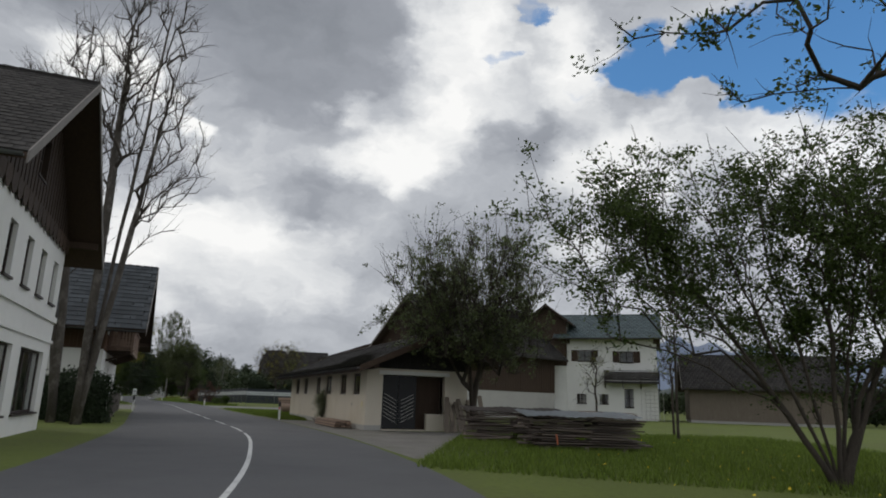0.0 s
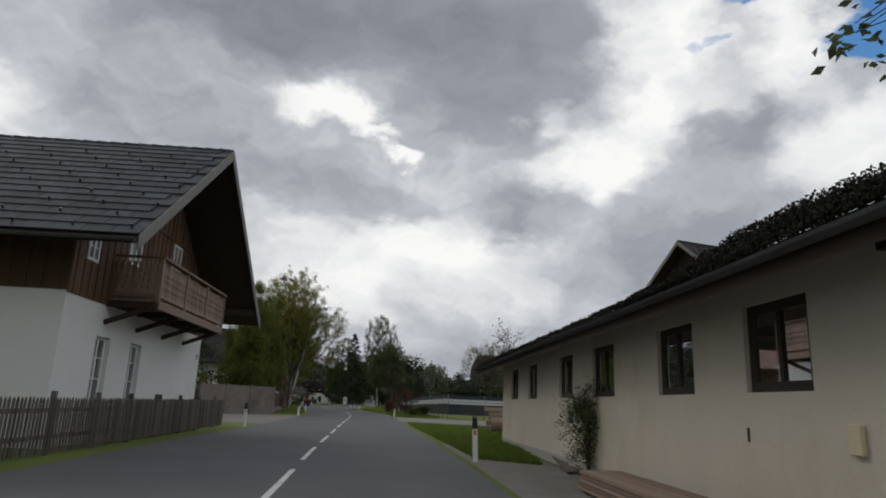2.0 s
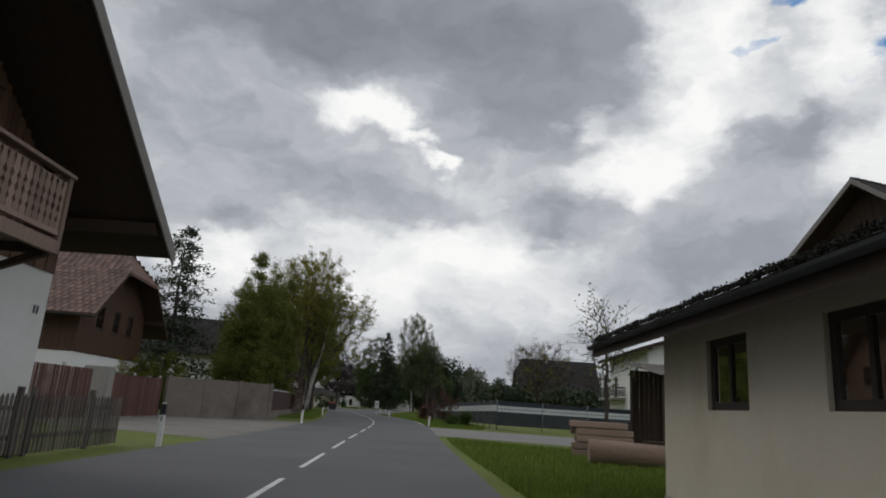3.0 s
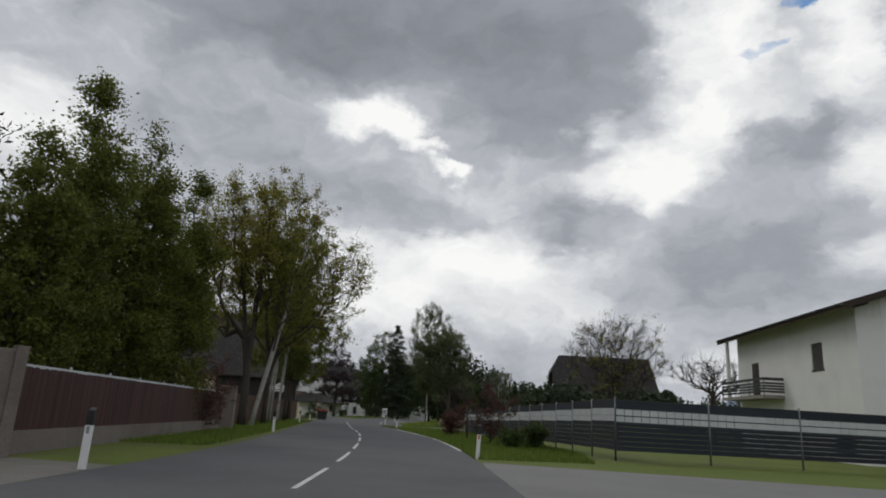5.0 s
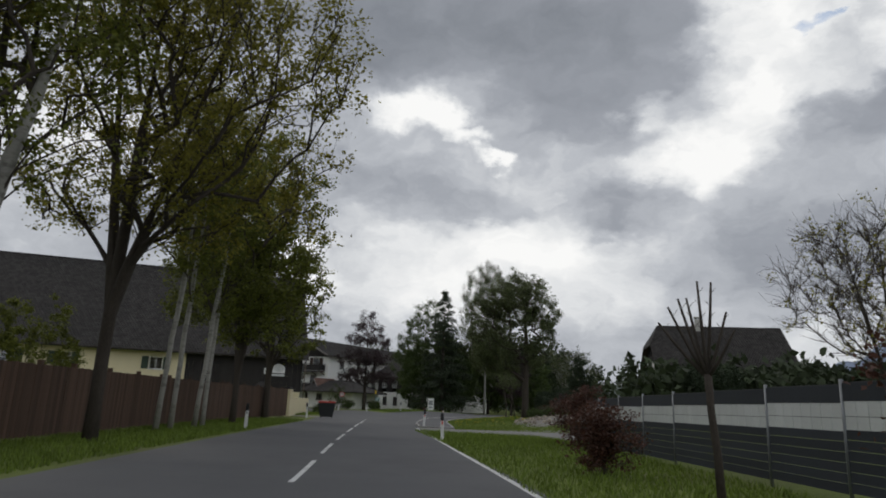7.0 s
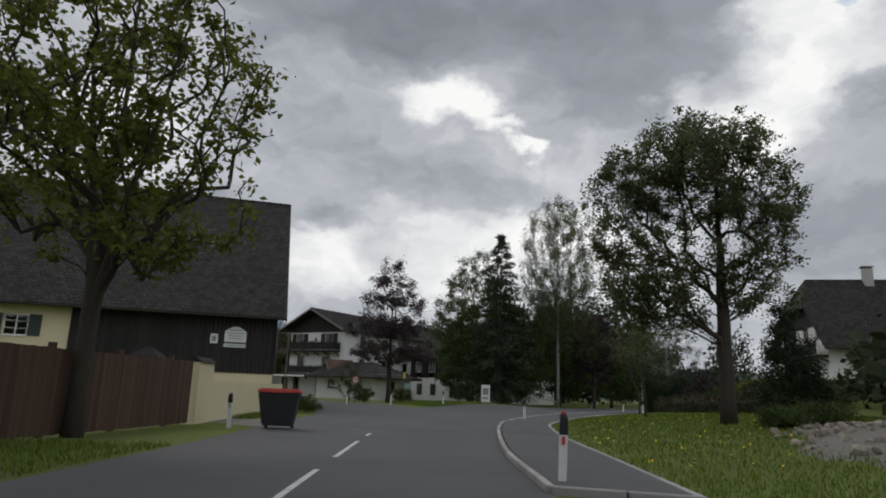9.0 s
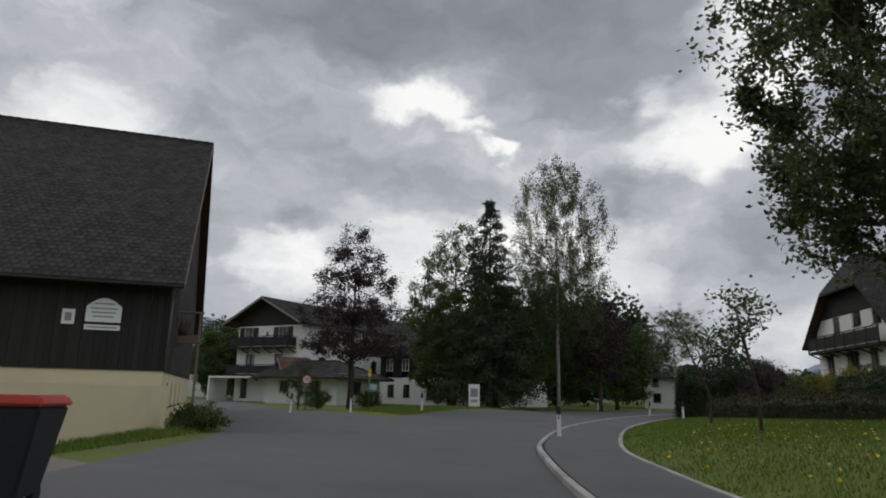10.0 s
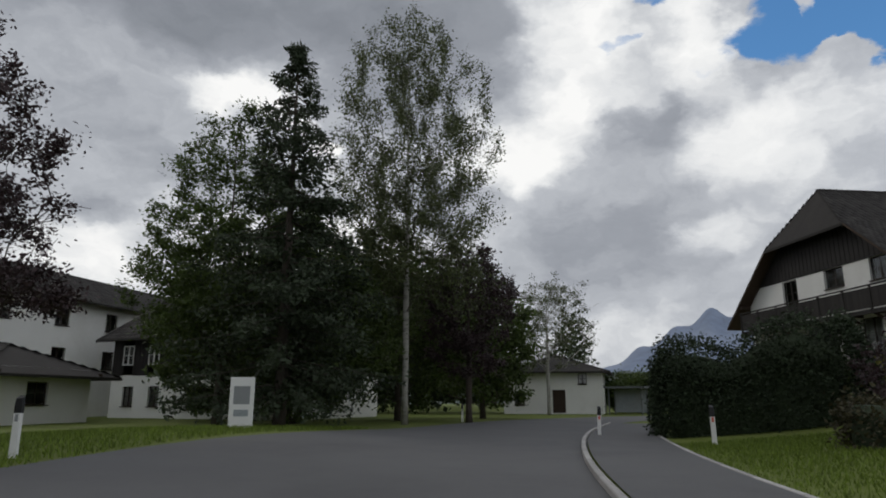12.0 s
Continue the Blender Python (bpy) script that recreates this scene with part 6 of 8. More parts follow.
    # villa at the end of the road, with a bus shelter before it
    h = chalet("far_villa", -66.8, 209, -4, -4.6, 4.6, 9.2, 5.7, 0.34, -5.4, 5.4, 0.8, "pale villa with a low hip roof at the road's end", wall="plaster", clad="plaster", clad_from=3.9, tile="dark_tile", hip=5.0, hf=1.0,
               front=[op(-3.6, -2.8, 2.7, 3.7), op(0.0, 1.2, 0.1, 2.2, kind="door"), op(2.4, 3.2, 2.7, 3.7), op(-3.6, -2.6, 0.8, 1.9)], right=[op(1.2, 2, 2.6, 3.7), op(3.4, 4.2, 2.6, 3.7), op(2, 3, 0.7, 2.0), op(6, 7, 2.6, 3.7)], tw=0.5, tl=0.5)


def _slab(x0, x1, y0, y1, z0, z1):
    bm = bmesh.new()
    box(bm, x0, x1, y0, y1, z0, z1)
    return bm


def prism_side(bm, outline, m):
    a, b = [bm.verts.new(m @ Vector((x, -0.12, z))) for x, z in outline], [bm.verts.new(m @ Vector((x, -0.075, z))) for x, z in outline]
    bm.faces.new(a)
    bm.faces.new(b[::-1])
    n = len(outline)
    for i in range(n):
        bm.faces.new((a[(i + 1) % n], a[i], b[i], b[(i + 1) % n]))


build_houses()

# ---- trees and hedges in place ----
def build_trees():
    leaf_tree("bare_tree", -14.3, 26.7, 20.5, [(1.0, 0.6, 14.5, 2.6, 2.4, 6.0), (2.4, 0.3, 10.5, 1.8, 1.8, 2.6), (-0.8, 0.4, 15, 2.0, 2.0, 5.0)], "tall bare leafless tree with several pale blotched stems", 11, 0, bark="blotched_bark", limb="bark", n=190, trunk=0.24, first=0.2, twigs=1300, wander=0.1,
              down=0.55, stems=((0.055, 0.06, 0.95), (0.13, 0.02, 0.78), (-0.02, 0.03, 0.9)), rise=0.5, group="bare trees by the chalet")
    leaf_tree("bare_tree", -15.8, 27.6, 19, [(-1.4, 0.2, 13.5, 2.2, 2.2, 5.6), (-0.4, 0.4, 9, 1.6, 1.6, 2.6)], "tall bare leafless tree with fine twigs", 12, 0, bark="blotched_bark", limb="bark", n=130, trunk=0.2, first=0.2, twigs=800, wander=0.1,
              down=0.55, stems=((-0.07, 0.02, 0.95), (-0.13, 0.0, 0.8)), rise=0.5, group="bare trees by the chalet")
    leaf_tree("apple_tree", 1.6, 30.6, 9.4, [(-0.4, -1.6, 5.7, 3.8, 3.0, 3.2), (-0.3, -1.6, 4.6, 4.2, 3.0, 1.7), (-2.3, 0.2, 4.3, 2.2, 1.2, 0.8), (1.6, -0.6, 3.4, 2.0, 2.0, 0.9)], "old apple tree with upright leafy shoots by the garage", 21, 33000, 0.115, "grey_leaf", n=330, trunk=0.19, first=0.2,
              stems=((-0.10, -0.18, 0.8), (0.10, -0.14, 0.72)), spreadout=0.15, twigs=2600, down=0.75, rise=0.9, shoot=0.9, clump=18, wander=0.05, bole=0.15)
    leaf_tree("plum_tree", 7.4, 12.5, 7.4, [(-4.0, 1.0, 4.7, 1.9, 2.0, 1.3), (-2.1, 0.6, 4.8, 2.1, 2.2, 1.7), (-3.2, 0.9, 3.3, 1.7, 1.6, 1.0), (0.3, 0, 5.0, 2.3, 2.4, 1.8), (3.0, 0.6, 5.0, 2.8, 2.8, 2.0), (1.4, 1.4, 3.0, 3.2, 3.0, 1.2), (4.6, 1.0, 3.6, 3.0, 3.0, 2.0)], "many-stemmed plum tree leaning over the meadow", 22, 92000, 0.085, "leaf", n=680, trunk=0.15, first=0.08,
              stems=((-0.62, 0.1, 0.66), (-0.38, 0.08, 0.75), (-0.16, 0.1, 0.85), (0.04, 0.0, 0.85), (0.24, 0.1, 0.8), (0.5, 0.1, 0.7)), spreadout=0.18, twigs=1500, down=0.4, clump=30, rise=0.6, shoot=0.6)
    leaf_tree("walnut_tree", 13.5, 10.5, 13, [(-6.2, 1.5, 8.6, 4.4, 2.4, 1.0), (-4.5, 0.5, 10.6, 3.4, 3, 0.9), (-1, 0, 10.5, 4.5, 4, 3)], "walnut tree with sparse branches over the meadow", 23, 5000, 0.13, "leaf", n=200, trunk=0.2, first=0.3, spreadout=0.2, twigs=500, shoot=0.6)
    for k, (x, y, h) in enumerate([(10.2, 28.5, 6.5), (11.6, 33, 5.2), (9.0, 38, 4.5)]):
        leaf_tree("sapling", x, y, h, [(0, 0, h * 0.7, 0.8, 0.8, h * 0.3)], "thin young tree just coming into leaf", 30 + k, 260, 0.1, "spring_leaf", n=26, trunk=0.06, first=0.3, twigs=60, group="saplings on the meadow")
    # dense upright trees behind the red fence
    for k, (x, y, h, r) in enumerate([(-38.4, 71.6, 8.8, 1.7), (-39.2, 73.6, 11.8, 1.7), (-40.7, 77.2, 12.0, 1.9), (-41.7, 81.0, 11.2, 1.35), (-42.4, 76.0, 10.4, 1.9), (-41.8, 79.0, 10.6, 1.8)]):
        leaf_tree("hornbeam", x, y, h, [(0, 0, h * 0.36, r, r, h * 0.33), (0.1, 0.1, h * 0.62, r * 0.8, r * 0.8, h * 0.24), (0.1, 0, h * 0.86, r * 0.42, r * 0.42, h * 0.14), (r * 0.5, 0.3, h * 0.66, r * 0.4, r * 0.4, h * 0.16)], "dense upright hornbeam with young leaves to the ground", 40 + k, 38000, 0.12, "spring_leaf", n=280, trunk=0.15, first=0.03, spreadout=0.26, group="hornbeams behind the fence")
    conifer("pine_tree", -45.4, 72.4, 13.5, 3.6, "grey-green pine behind the timber house", 51, bare=0.2, taper=0.55, dens=0.8, spray=0.3)
    # roadside trees
    leaf_tree("lime_tree", -50.2, 98.6, 18.4, [(0.3, 0, 13.2, 3.6, 3.8, 4.6), (4.4, 0.6, 10.4, 3.2, 3.2, 2.4), (-1.4, 1.4, 10.6, 2.6, 3.2, 3.0), (2.6, 1.2, 7.2, 3.4, 3.2, 1.8), (-3.4, 0.6, 7.6, 2.2, 2.4, 1.4)], "tall roadside maple with thin young leaves", 61, 52000, 0.13, "brown_leaf", n=420, trunk=0.3, first=0.24, wander=0.06,
              stems=((0.03, 0.0, 0.9), (0.26, 0.04, 0.74), (-0.16, 0.02, 0.76)), bole=0.26, spreadout=0.24, twigs=1500, down=0.55, clump=22, rise=0.6)
    leaf_tree("lime_tree", -47.0, 92.3, 16.0, [(-0.8, -0.6, 11.4, 3.2, 3.2, 4.0), (-3.2, -0.6, 9, 3.2, 3.0, 3.2), (1.0, -0.8, 9.2, 2.2, 2.0, 2.4), (-3.0, -1.6, 6.2, 2.6, 2.6, 1.8)], "tall roadside maple with thin young leaves", 62, 42000, 0.13, "brown_leaf", n=340, trunk=0.28, first=0.28, wander=0.06,
              stems=((0.02, 0.0, 0.9), (-0.18, 0.03, 0.78)), bole=0.24, spreadout=0.26, twigs=1200, down=0.55, clump=22, rise=0.6)
    for k, (x, y, h, lx, ly) in enumerate([(-46.4, 92.4, 13.5, 0.17, 0.08), (-53.9, 103.8, 14, 0.05, 0.02), (-54.3, 104.8, 15, 0.04, 0.0), (-55.0, 106.6, 14.5, 0.07, 0.02), (-55.6, 107.6, 13, 0.02, 0)]):
        leaf_tree("birch_tree", x, y, h, [(lx * h * 0.6, ly * h * 0.6, h * 0.66, 1.9, 1.9, h * 0.34)], "slender birch with a white trunk", 70 + k, 9000, 0.12, "spring_leaf", "birch_bark", n=130, trunk=0.14 if k == 0 else 0.095, first=0.3, droop=0.25, spreadout=0.22, limb="bark", group="roadside birches", stems=((lx, ly, 0.95),), down=0.5)
    leaf_tree("chestnut_tree", -57.6, 111.4, 16.0, [(0.4, 0, 10.4, 3.8, 3.8, 5.2), (1.8, -0.6, 6.6, 3.2, 3.0, 3.0), (-2.4, 0, 8.4, 3.4, 3.2, 4.4)], "green chestnut in young leaf on the verge", 76, 52000, 0.16, "spring_leaf", n=420, trunk=0.26, first=0.22, spreadout=0.28, stems=((0.03, 0, 0.9), (0.2, 0, 0.7), (-0.17, 0.04, 0.75)), bole=0.22, down=0.45, wander=0.06)
    leaf_tree("chestnut_tree", -63.2, 120.0, 12.5, [(0.4, 0, 8.8, 3.9, 3.9, 3.6), (1.2, 0.4, 6.0, 3.0, 3.0, 1.8), (-2.6, 0, 7.4, 3.2, 3.0, 3.4), (1.2, -0.4, 4.4, 2.6, 2.2, 0.9)], "green chestnut in young leaf before the farm", 77, 14500, 0.2, "spring_leaf", n=300, trunk=0.3, first=0.26,
              stems=((0.02, 0, 0.9), (0.2, 0.02, 0.8), (-0.17, 0, 0.85)), bole=0.28, spreadout=0.26, down=0.5, clump=14, wander=0.06)
    # right-hand side along the fence
    leaf_tree("cherry_tree", -29.2, 120.6, 10.5, [(0, 0, 7.2, 4.6, 4.6, 3.4), (0, 0, 4.6, 2.4, 2.4, 1.8)], "round tree just coming into leaf behind the fence", 81, 3600, 0.13, "brown_leaf", n=420, trunk=0.17, first=0.14, twigs=4200, spreadout=0.25, fork=5, wander=0.05)
    leaf_tree("pollard_tree", -21.2, 122.0, 7.0, [(0, 0, 5.6, 4.2, 4.2, 1.3)], "pollarded tree with a fan of bare shoots", 82, 0, n=130, trunk=0.2, first=0.4, twigs=900)
    t = thing("pruned_tree", pose(-34.7, 97.4, 0), "hard-pruned bare tree with long upright stubs by the fence", "tree")
    bm = bmesh.new()
    tube(bm, [(0.12, -0.1, -0.1), (0.08, -0.05, 0.8), (0.02, 0, 1.4), (0, 0, 1.95)], [0.07, 0.06, 0.055, 0.06], 9)
    part("trunk", bm, "bark", t)
    for a, b, c in [(-0.55, 0.1, 3.0), (-0.36, -0.2, 3.08), (-0.28, 0.2, 3.15), (-0.08, -0.1, 3.36), (0.1, 0.15, 3.38), (0.3, 0.1, 2.9), (0.42, -0.15, 2.6), (-0.7, 0.05, 2.75)]:
        bm = bmesh.new()
        g = c - 1.9
        tube(bm, [(0, 0, 1.9), (a * 0.35, b * 0.35, 1.9 + g * 0.3), (a * 0.7, b * 0.7, 1.9 + g * 0.66), (a, b, c)], [0.04, 0.028, 0.022, 0.016], 7)
        for q in range(5):
            f = 0.35 + 0.13 * q
            beam(bm, (a * f, b * f, 1.9 + g * f), (a * f + 0.07 * (-1) ** q, b * f + 0.03, 2.0 + g * f), 0.007, 0.007)
        part("stub_branch", bm, "bark", t)
    leaf_tree("tall_sapling", -13.0, 60.2, 5.8, [(0, 0, 4.1, 0.9, 0.9, 1.7)], "thin young tree in first leaf by the drive", 84, 420, 0.13, "spring_leaf", n=40, trunk=0.07, first=0.3, twigs=120)
    for k, (x, y, h, r, mt) in enumerate([(-29.4, 88.6, 0.8, 0.6, "leaf"), (-28.6, 90.0, 1.1, 0.7, "leaf"), (-84.6, 157.6, 3.2, 1.3, "leaf"), (-82.6, 157.2, 1.3, 1.0, "leaf"), (-79.6, 158.6, 1.1, 1.0, "leaf"), (-49.6, 133.4, 0.6, 0.9, "leaf"), (-48.6, 135.0, 0.7, 1.0, "leaf"), (-71.6, 137.2, 0.8, 0.9, "leaf"), (-54.6, 160.5, 1.5, 1.2, "leaf"), (-52.0, 164.8, 1.7, 1.4, "brown_leaf"), (-53.6, 170.5, 1.2, 1.3, "brown_leaf"), (-55.2, 165.2, 2.2, 1.2, "leaf"), (-50.2, 170.0, 1.4, 1.3, "leaf"), (-54.4, 176.5, 1.0, 1.2, "brown_leaf"), (-37.2, 101.4, 1.5, 0.8, "red_leaf"), (-31.8, 93.2, 2.9, 1.4, "red_leaf"), (-40.2, 110.5, 2.2, 1.3, "red_leaf"), (-41.9, 83.4, 3.4, 1.5, "red_leaf"), (-6.35, 37.0, 1.7, 0.6, "grey_leaf")]):
        bush("red_shrub" if mt == "red_leaf" else "shrub", x, y, h, r, "shrub with reddish young leaves by the fence" if mt == "red_leaf" else "loose green garden shrub" if mt in ("leaf", "grey_leaf") else "low brownish garden shrub in young leaf", 90 + k, 6500 if mt != "grey_leaf" else 12000, 0.075 if mt != "grey_leaf" else 0.04, mt)
    # the bend
    leaf_tree("maple_tree", -82.2, 160.2, 13.5, [(0, 0, 4.4, 4.2, 4.2, 1.2), (0, 0, 6.8, 4.2, 4.2, 1.2), (0, 0, 9.0, 3.3, 3.3, 1.1), (0, 0, 11.0, 2.4, 2.4, 1.0), (0, 0, 12.6, 1.3, 1.3, 0.9)], "dark purple-leaved maple before the inn", 101, 26000, 0.16, "dark_leaf", n=400, trunk=0.2, first=0.2, spreadout=0.28)
    conifer("spruce_tree", -76.5, 171.3, 17.7, 4.6, "tall dark pine on the outside of the bend", 102, dens=1.9, taper=0.75, spray=0.26)
    leaf_tree("beech_tree", -82.0, 176.0, 18.0, [(0, 0, 6.2, 4.0, 4.0, 4.0), (0.2, 0.0, 12.6, 3.2, 3.2, 4.6), (-3.4, 1.5, 8.4, 3.6, 3.6, 4.2), (3.2, -0.3, 7.0, 3.6, 3.6, 5.0), (5.6, 1.0, 5.0, 3.6, 3.0, 4.2)], "broad green tree beside the spruce", 103, 60000, 0.2, "leaf", n=420, trunk=0.24, first=0.12, spreadout=0.4, down=0.4)
    leaf_tree("weeping_birch", -73.3, 179.4, 25.2, [(0.4, 0, 16.0, 5.0, 5.0, 7.6), (1.2, 0, 10.4, 4.6, 4.4, 4.8), (-0.4, 0, 20.6, 3.2, 3.2, 3.8), (-2.8, 0, 11.4, 3.2, 3.2, 5.4)], "tall weeping birch with hanging shoots", 104, 60000, 0.15, "birch_leaf", "birch_bark", n=640, trunk=0.16, first=0.22, limb="bark", droop=0.7, spreadout=0.26, down=0.5, clump=20)
    leaf_tree("purple_tree", -70.6, 183.6, 11.2, [(0, 0, 6.4, 3.0, 3.0, 4.4)], "dark purple-leaved tree under the birch", 105, 15000, 0.18, "dark_leaf", n=200, trunk=0.18, first=0.2, spreadout=0.28)
    for k, (x, y, h, r) in enumerate([(-79.5, 180, 12, 4.5), (-75.5, 186, 13, 4.5), (-86, 183, 10, 4), (-71, 192, 10, 4), (-78, 175.5, 7, 3.4), (-119, 184, 9.5, 3.6), (-124.5, 189, 10.5, 4.2), (-116.5, 188, 8.5, 3.4), (-58.5, 216, 4.0, 3.6), (-52, 217, 4.2, 4)]):
        leaf_tree("thicket_tree", x, y, h, [(0, 0, h * 0.5, r, r, h * 0.5)], "dense dark tree in the thicket behind the bend", 110 + k, 15000, 0.28, "leaf", n=160, trunk=0.2, first=0.05, spreadout=0.45, group="thicket behind the bend")
    leaf_tree("young_birch", -67.0, 205.5, 12.0, [(0, 0, 7.6, 4.4, 4.4, 4.2), (0, 0, 10, 2.4, 2.4, 2.4)], "light young birch before the villa", 106, 11000, 0.16, "birch_leaf", "birch_bark", n=200, trunk=0.16, first=0.25, twigs=700, spreadout=0.3)
    leaf_tree("pear_tree", -51.4, 136.1, 11.6, [(-0.6, -0.6, 8.8, 2.6, 2.8, 2.2), (-2.6, -1.4, 8.4, 1.7, 1.6, 1.8), (-2.4, -0.8, 5.2, 1.8, 2.0, 1.6), (1.4, -0.4, 7.2, 1.7, 2.0, 2.2), (1.0, 0.2, 4.8, 1.4, 2.0, 1.2), (-0.8, -0.9, 4.9, 1.8, 1.6, 1.2), (-1.8, -0.4, 3.9, 1.9, 1.6, 0.9), (-3.0, -1.7, 6.0, 1.4, 1.4, 1.5), (-2.8, -1.5, 4.2, 1.3, 1.3, 1.1), (-0.2, -0.4, 10.2, 2.0, 2.0, 1.1)], "old spreading pear tree on the lawn", 107, 60000, 0.12, "grey_leaf", n=520, trunk=0.26, first=0.2, spreadout=0.2, twigs=900, clump=40, wander=0.1, shoot=0.45)
    leaf_tree("young_pear", -56.0, 143.9, 4.6, [(-0.7, 0.1, 4.0, 0.75, 0.7, 0.5), (0.0, 0.2, 3.4, 0.8, 0.7, 0.6), (-0.5, 0.1, 2.9, 0.7, 0.7, 0.4)], "young leaning tree with a few large leaves on the lawn", 108, 520, 0.16, "grey_leaf", n=44, trunk=0.05, first=0.4, spreadout=0.3, wander=0.04, stems=((-0.12, 0.02, 0.8),), bole=0.3, clump=7, down=0.35)
    leaf_tree("young_pear", -58.1, 151.6, 4.6, [(-1.35, -0.75, 4.25, 0.4, 0.4, 0.35), (-0.8, -0.45, 3.7, 0.8, 0.6, 0.45), (-0.2, -0.1, 3.2, 0.9, 0.7, 0.5)], "young leaning tree with a few large leaves by the hedge", 109, 480, 0.16, "grey_leaf", n=40, trunk=0.05, first=0.4, spreadout=0.3, wander=0.04, stems=((-0.26, -0.14, 0.85),), bole=0.3, clump=7, down=0.35)
    hedge("hedge", [(-61.0, 169.8), (-59.6, 169.0), (-58.0, 168.0), (-56.4, 167.2)], 2.2, 3.05, "tall dark rounded hedge before the chalet", 121, density=1100, round_top=0.9, wobble=0.26)
    hedge("low_hedge", [(-58.6, 161.0), (-56.4, 156.8), (-53.2, 152.0), (-49.5, 148.4)], 1.0, 0.95, "low rounded brown-green hedge at the lawn's end", 122, "hedge_leaf", density=600)
    hedge("low_hedge", [(-52.5, 159.5), (-48.5, 154)], 1.4, 1.5, "low rounded dark hedge on the garden slope", 123, density=500)
    hedge("thuja_hedge", [(-14.6, 28.3), (-16.0, 29.6), (-17.6, 30.4)], 1.4, 2.0, "dark clipped thuja bushes before the chalet", 124, density=900)
    hedge("garden_hedge", [(-44, 152), (-41, 145), (-37, 138)], 2.2, 3.0, "overgrown dark garden hedge", 125, density=500, leaf=0.16, wobble=0.5)
    leaf_tree("yew_tree", -49.9, 146.6, 6.0, [(0, 0, 1.6, 1.7, 1.7, 1.6), (0, 0, 3.2, 1.25, 1.25, 1.4), (0, 0, 4.8, 0.7, 0.7, 1.1)], "dark cone-shaped yew in the garden", 131, 16000, 0.12, "thuja", n=160, trunk=0.14, first=0.02, spreadout=0.22, wander=0.04)
    bush("copper_bush", -56.3, 163.3, 2.6, 1.7, "dark copper-leaved bush at the garden's edge", 132, 7000, 0.11, "dark_leaf", n=90)
    bush("hazel_bush", -64.7, 105.0, 5.4, 2.8, "yellow-green hazel bush behind the board fence", 133, 16000, 0.12, "spring_leaf", n=110)
    bush("flowering_shrub", -36.6, 60.8, 2.9, 1.2, "shrub in first leaf over the red fence", 126, 3000, 0.07, "brown_leaf")
    bush("garden_shrub", -39.6, 66.0, 3.4, 2.0, "broad green shrub behind the concrete wall", 127, 14000, 0.1, "spring_leaf", n=120)
    # low planting on the slope under the terrace
    rng = np.random.RandomState(19)
    n = 46000
    u, v = rng.uniform(0, 1, n), rng.uniform(0, 1, n)
    x = -58.0 + 4.0 * v + 10.5 * u
    y = 160.5 - 8.5 * u + (22 - 2.0 * u) * v
    tall = 0.18 + 0.5 * np.clip(np.sin(x * 1.3) * np.sin(y * 0.9 + 1) + 0.35 * np.sin(x * 3.1 + y * 2.3), 0, 1)
    C = np.stack([x, y, [gz(a, b) for a, b in zip(x, y)] + tall * rng.uniform(0, 1, n) ** 0.5], 1)
    for k, mt in enumerate(("hedge_leaf", "leaf")):
        V, F = leaf_quads(rng, C[k::2], 0.13, 0.0, 0.6)
        tagged(new("ground_cover", arrays_mesh("ground_cover", V, F, mt)), "low brownish planting on the garden slope", "plants", kind="stuff")
    # far woods as one body of leaves on many stems
    rng = np.random.RandomState(9)
    C, S = [], []
    woods = thing("far_woods", pose(0, 0, 0), "dark mixed woods closing the view", "woods", kind="stuff")
    spots = []
    for _ in range(230):
        x, y = rng.uniform(-190, 70), rng.uniform(215, 300)
        if -75 < x < -50 and y < 235:
            continue
        spots.append((x, y))
    for _ in range(60):
        spots.append((rng.uniform(-46, 60), rng.uniform(150, 215)))
    for _ in range(46):
        spots.append((rng.uniform(-170, -122), rng.uniform(120, 215)))
    for _ in range(26):
        spots.append((rng.uniform(34, 75), rng.uniform(70, 150)))
    for _ in range(26):
        spots.append((rng.uniform(-95, -73), rng.uniform(205, 216)))
    for _ in range(22):
        spots.append((rng.uniform(-44, -26), rng.uniform(140, 168)))
    for x, y in spots:
        if math.hypot(x + 41, y - 192) < 16 or math.hypot(x + 47, y - 178) < 14:
            continue
        h = rng.uniform(11, 18) if y > 204 and x < -62 else rng.uniform(9, 14) if y > 250 and x > -25 else rng.uniform(4, 7)
        r = rng.uniform(2.4, 4.5)
        u = rng.normal(size=(620, 3))
        u /= np.linalg.norm(u, axis=1)[:, None]
        q = rng.uniform(0.4, 1, 620)[:, None]
        pt = np.array((x, y, h * 0.52)) + u * q * np.array((r, r, h * 0.5)) * (1 - 0.35 * np.clip(u[:, 2:3], 0, 1) * (r < 3))
        C.append(pt[pt[:, 2] > 0.2])
    V, F = leaf_quads(rng, np.concatenate(C), 0.75, 0.0, 0.7)
    ob = new("leaves", arrays_mesh("leaves", V, F, "woods"))
    ob.parent = woods


build_trees()


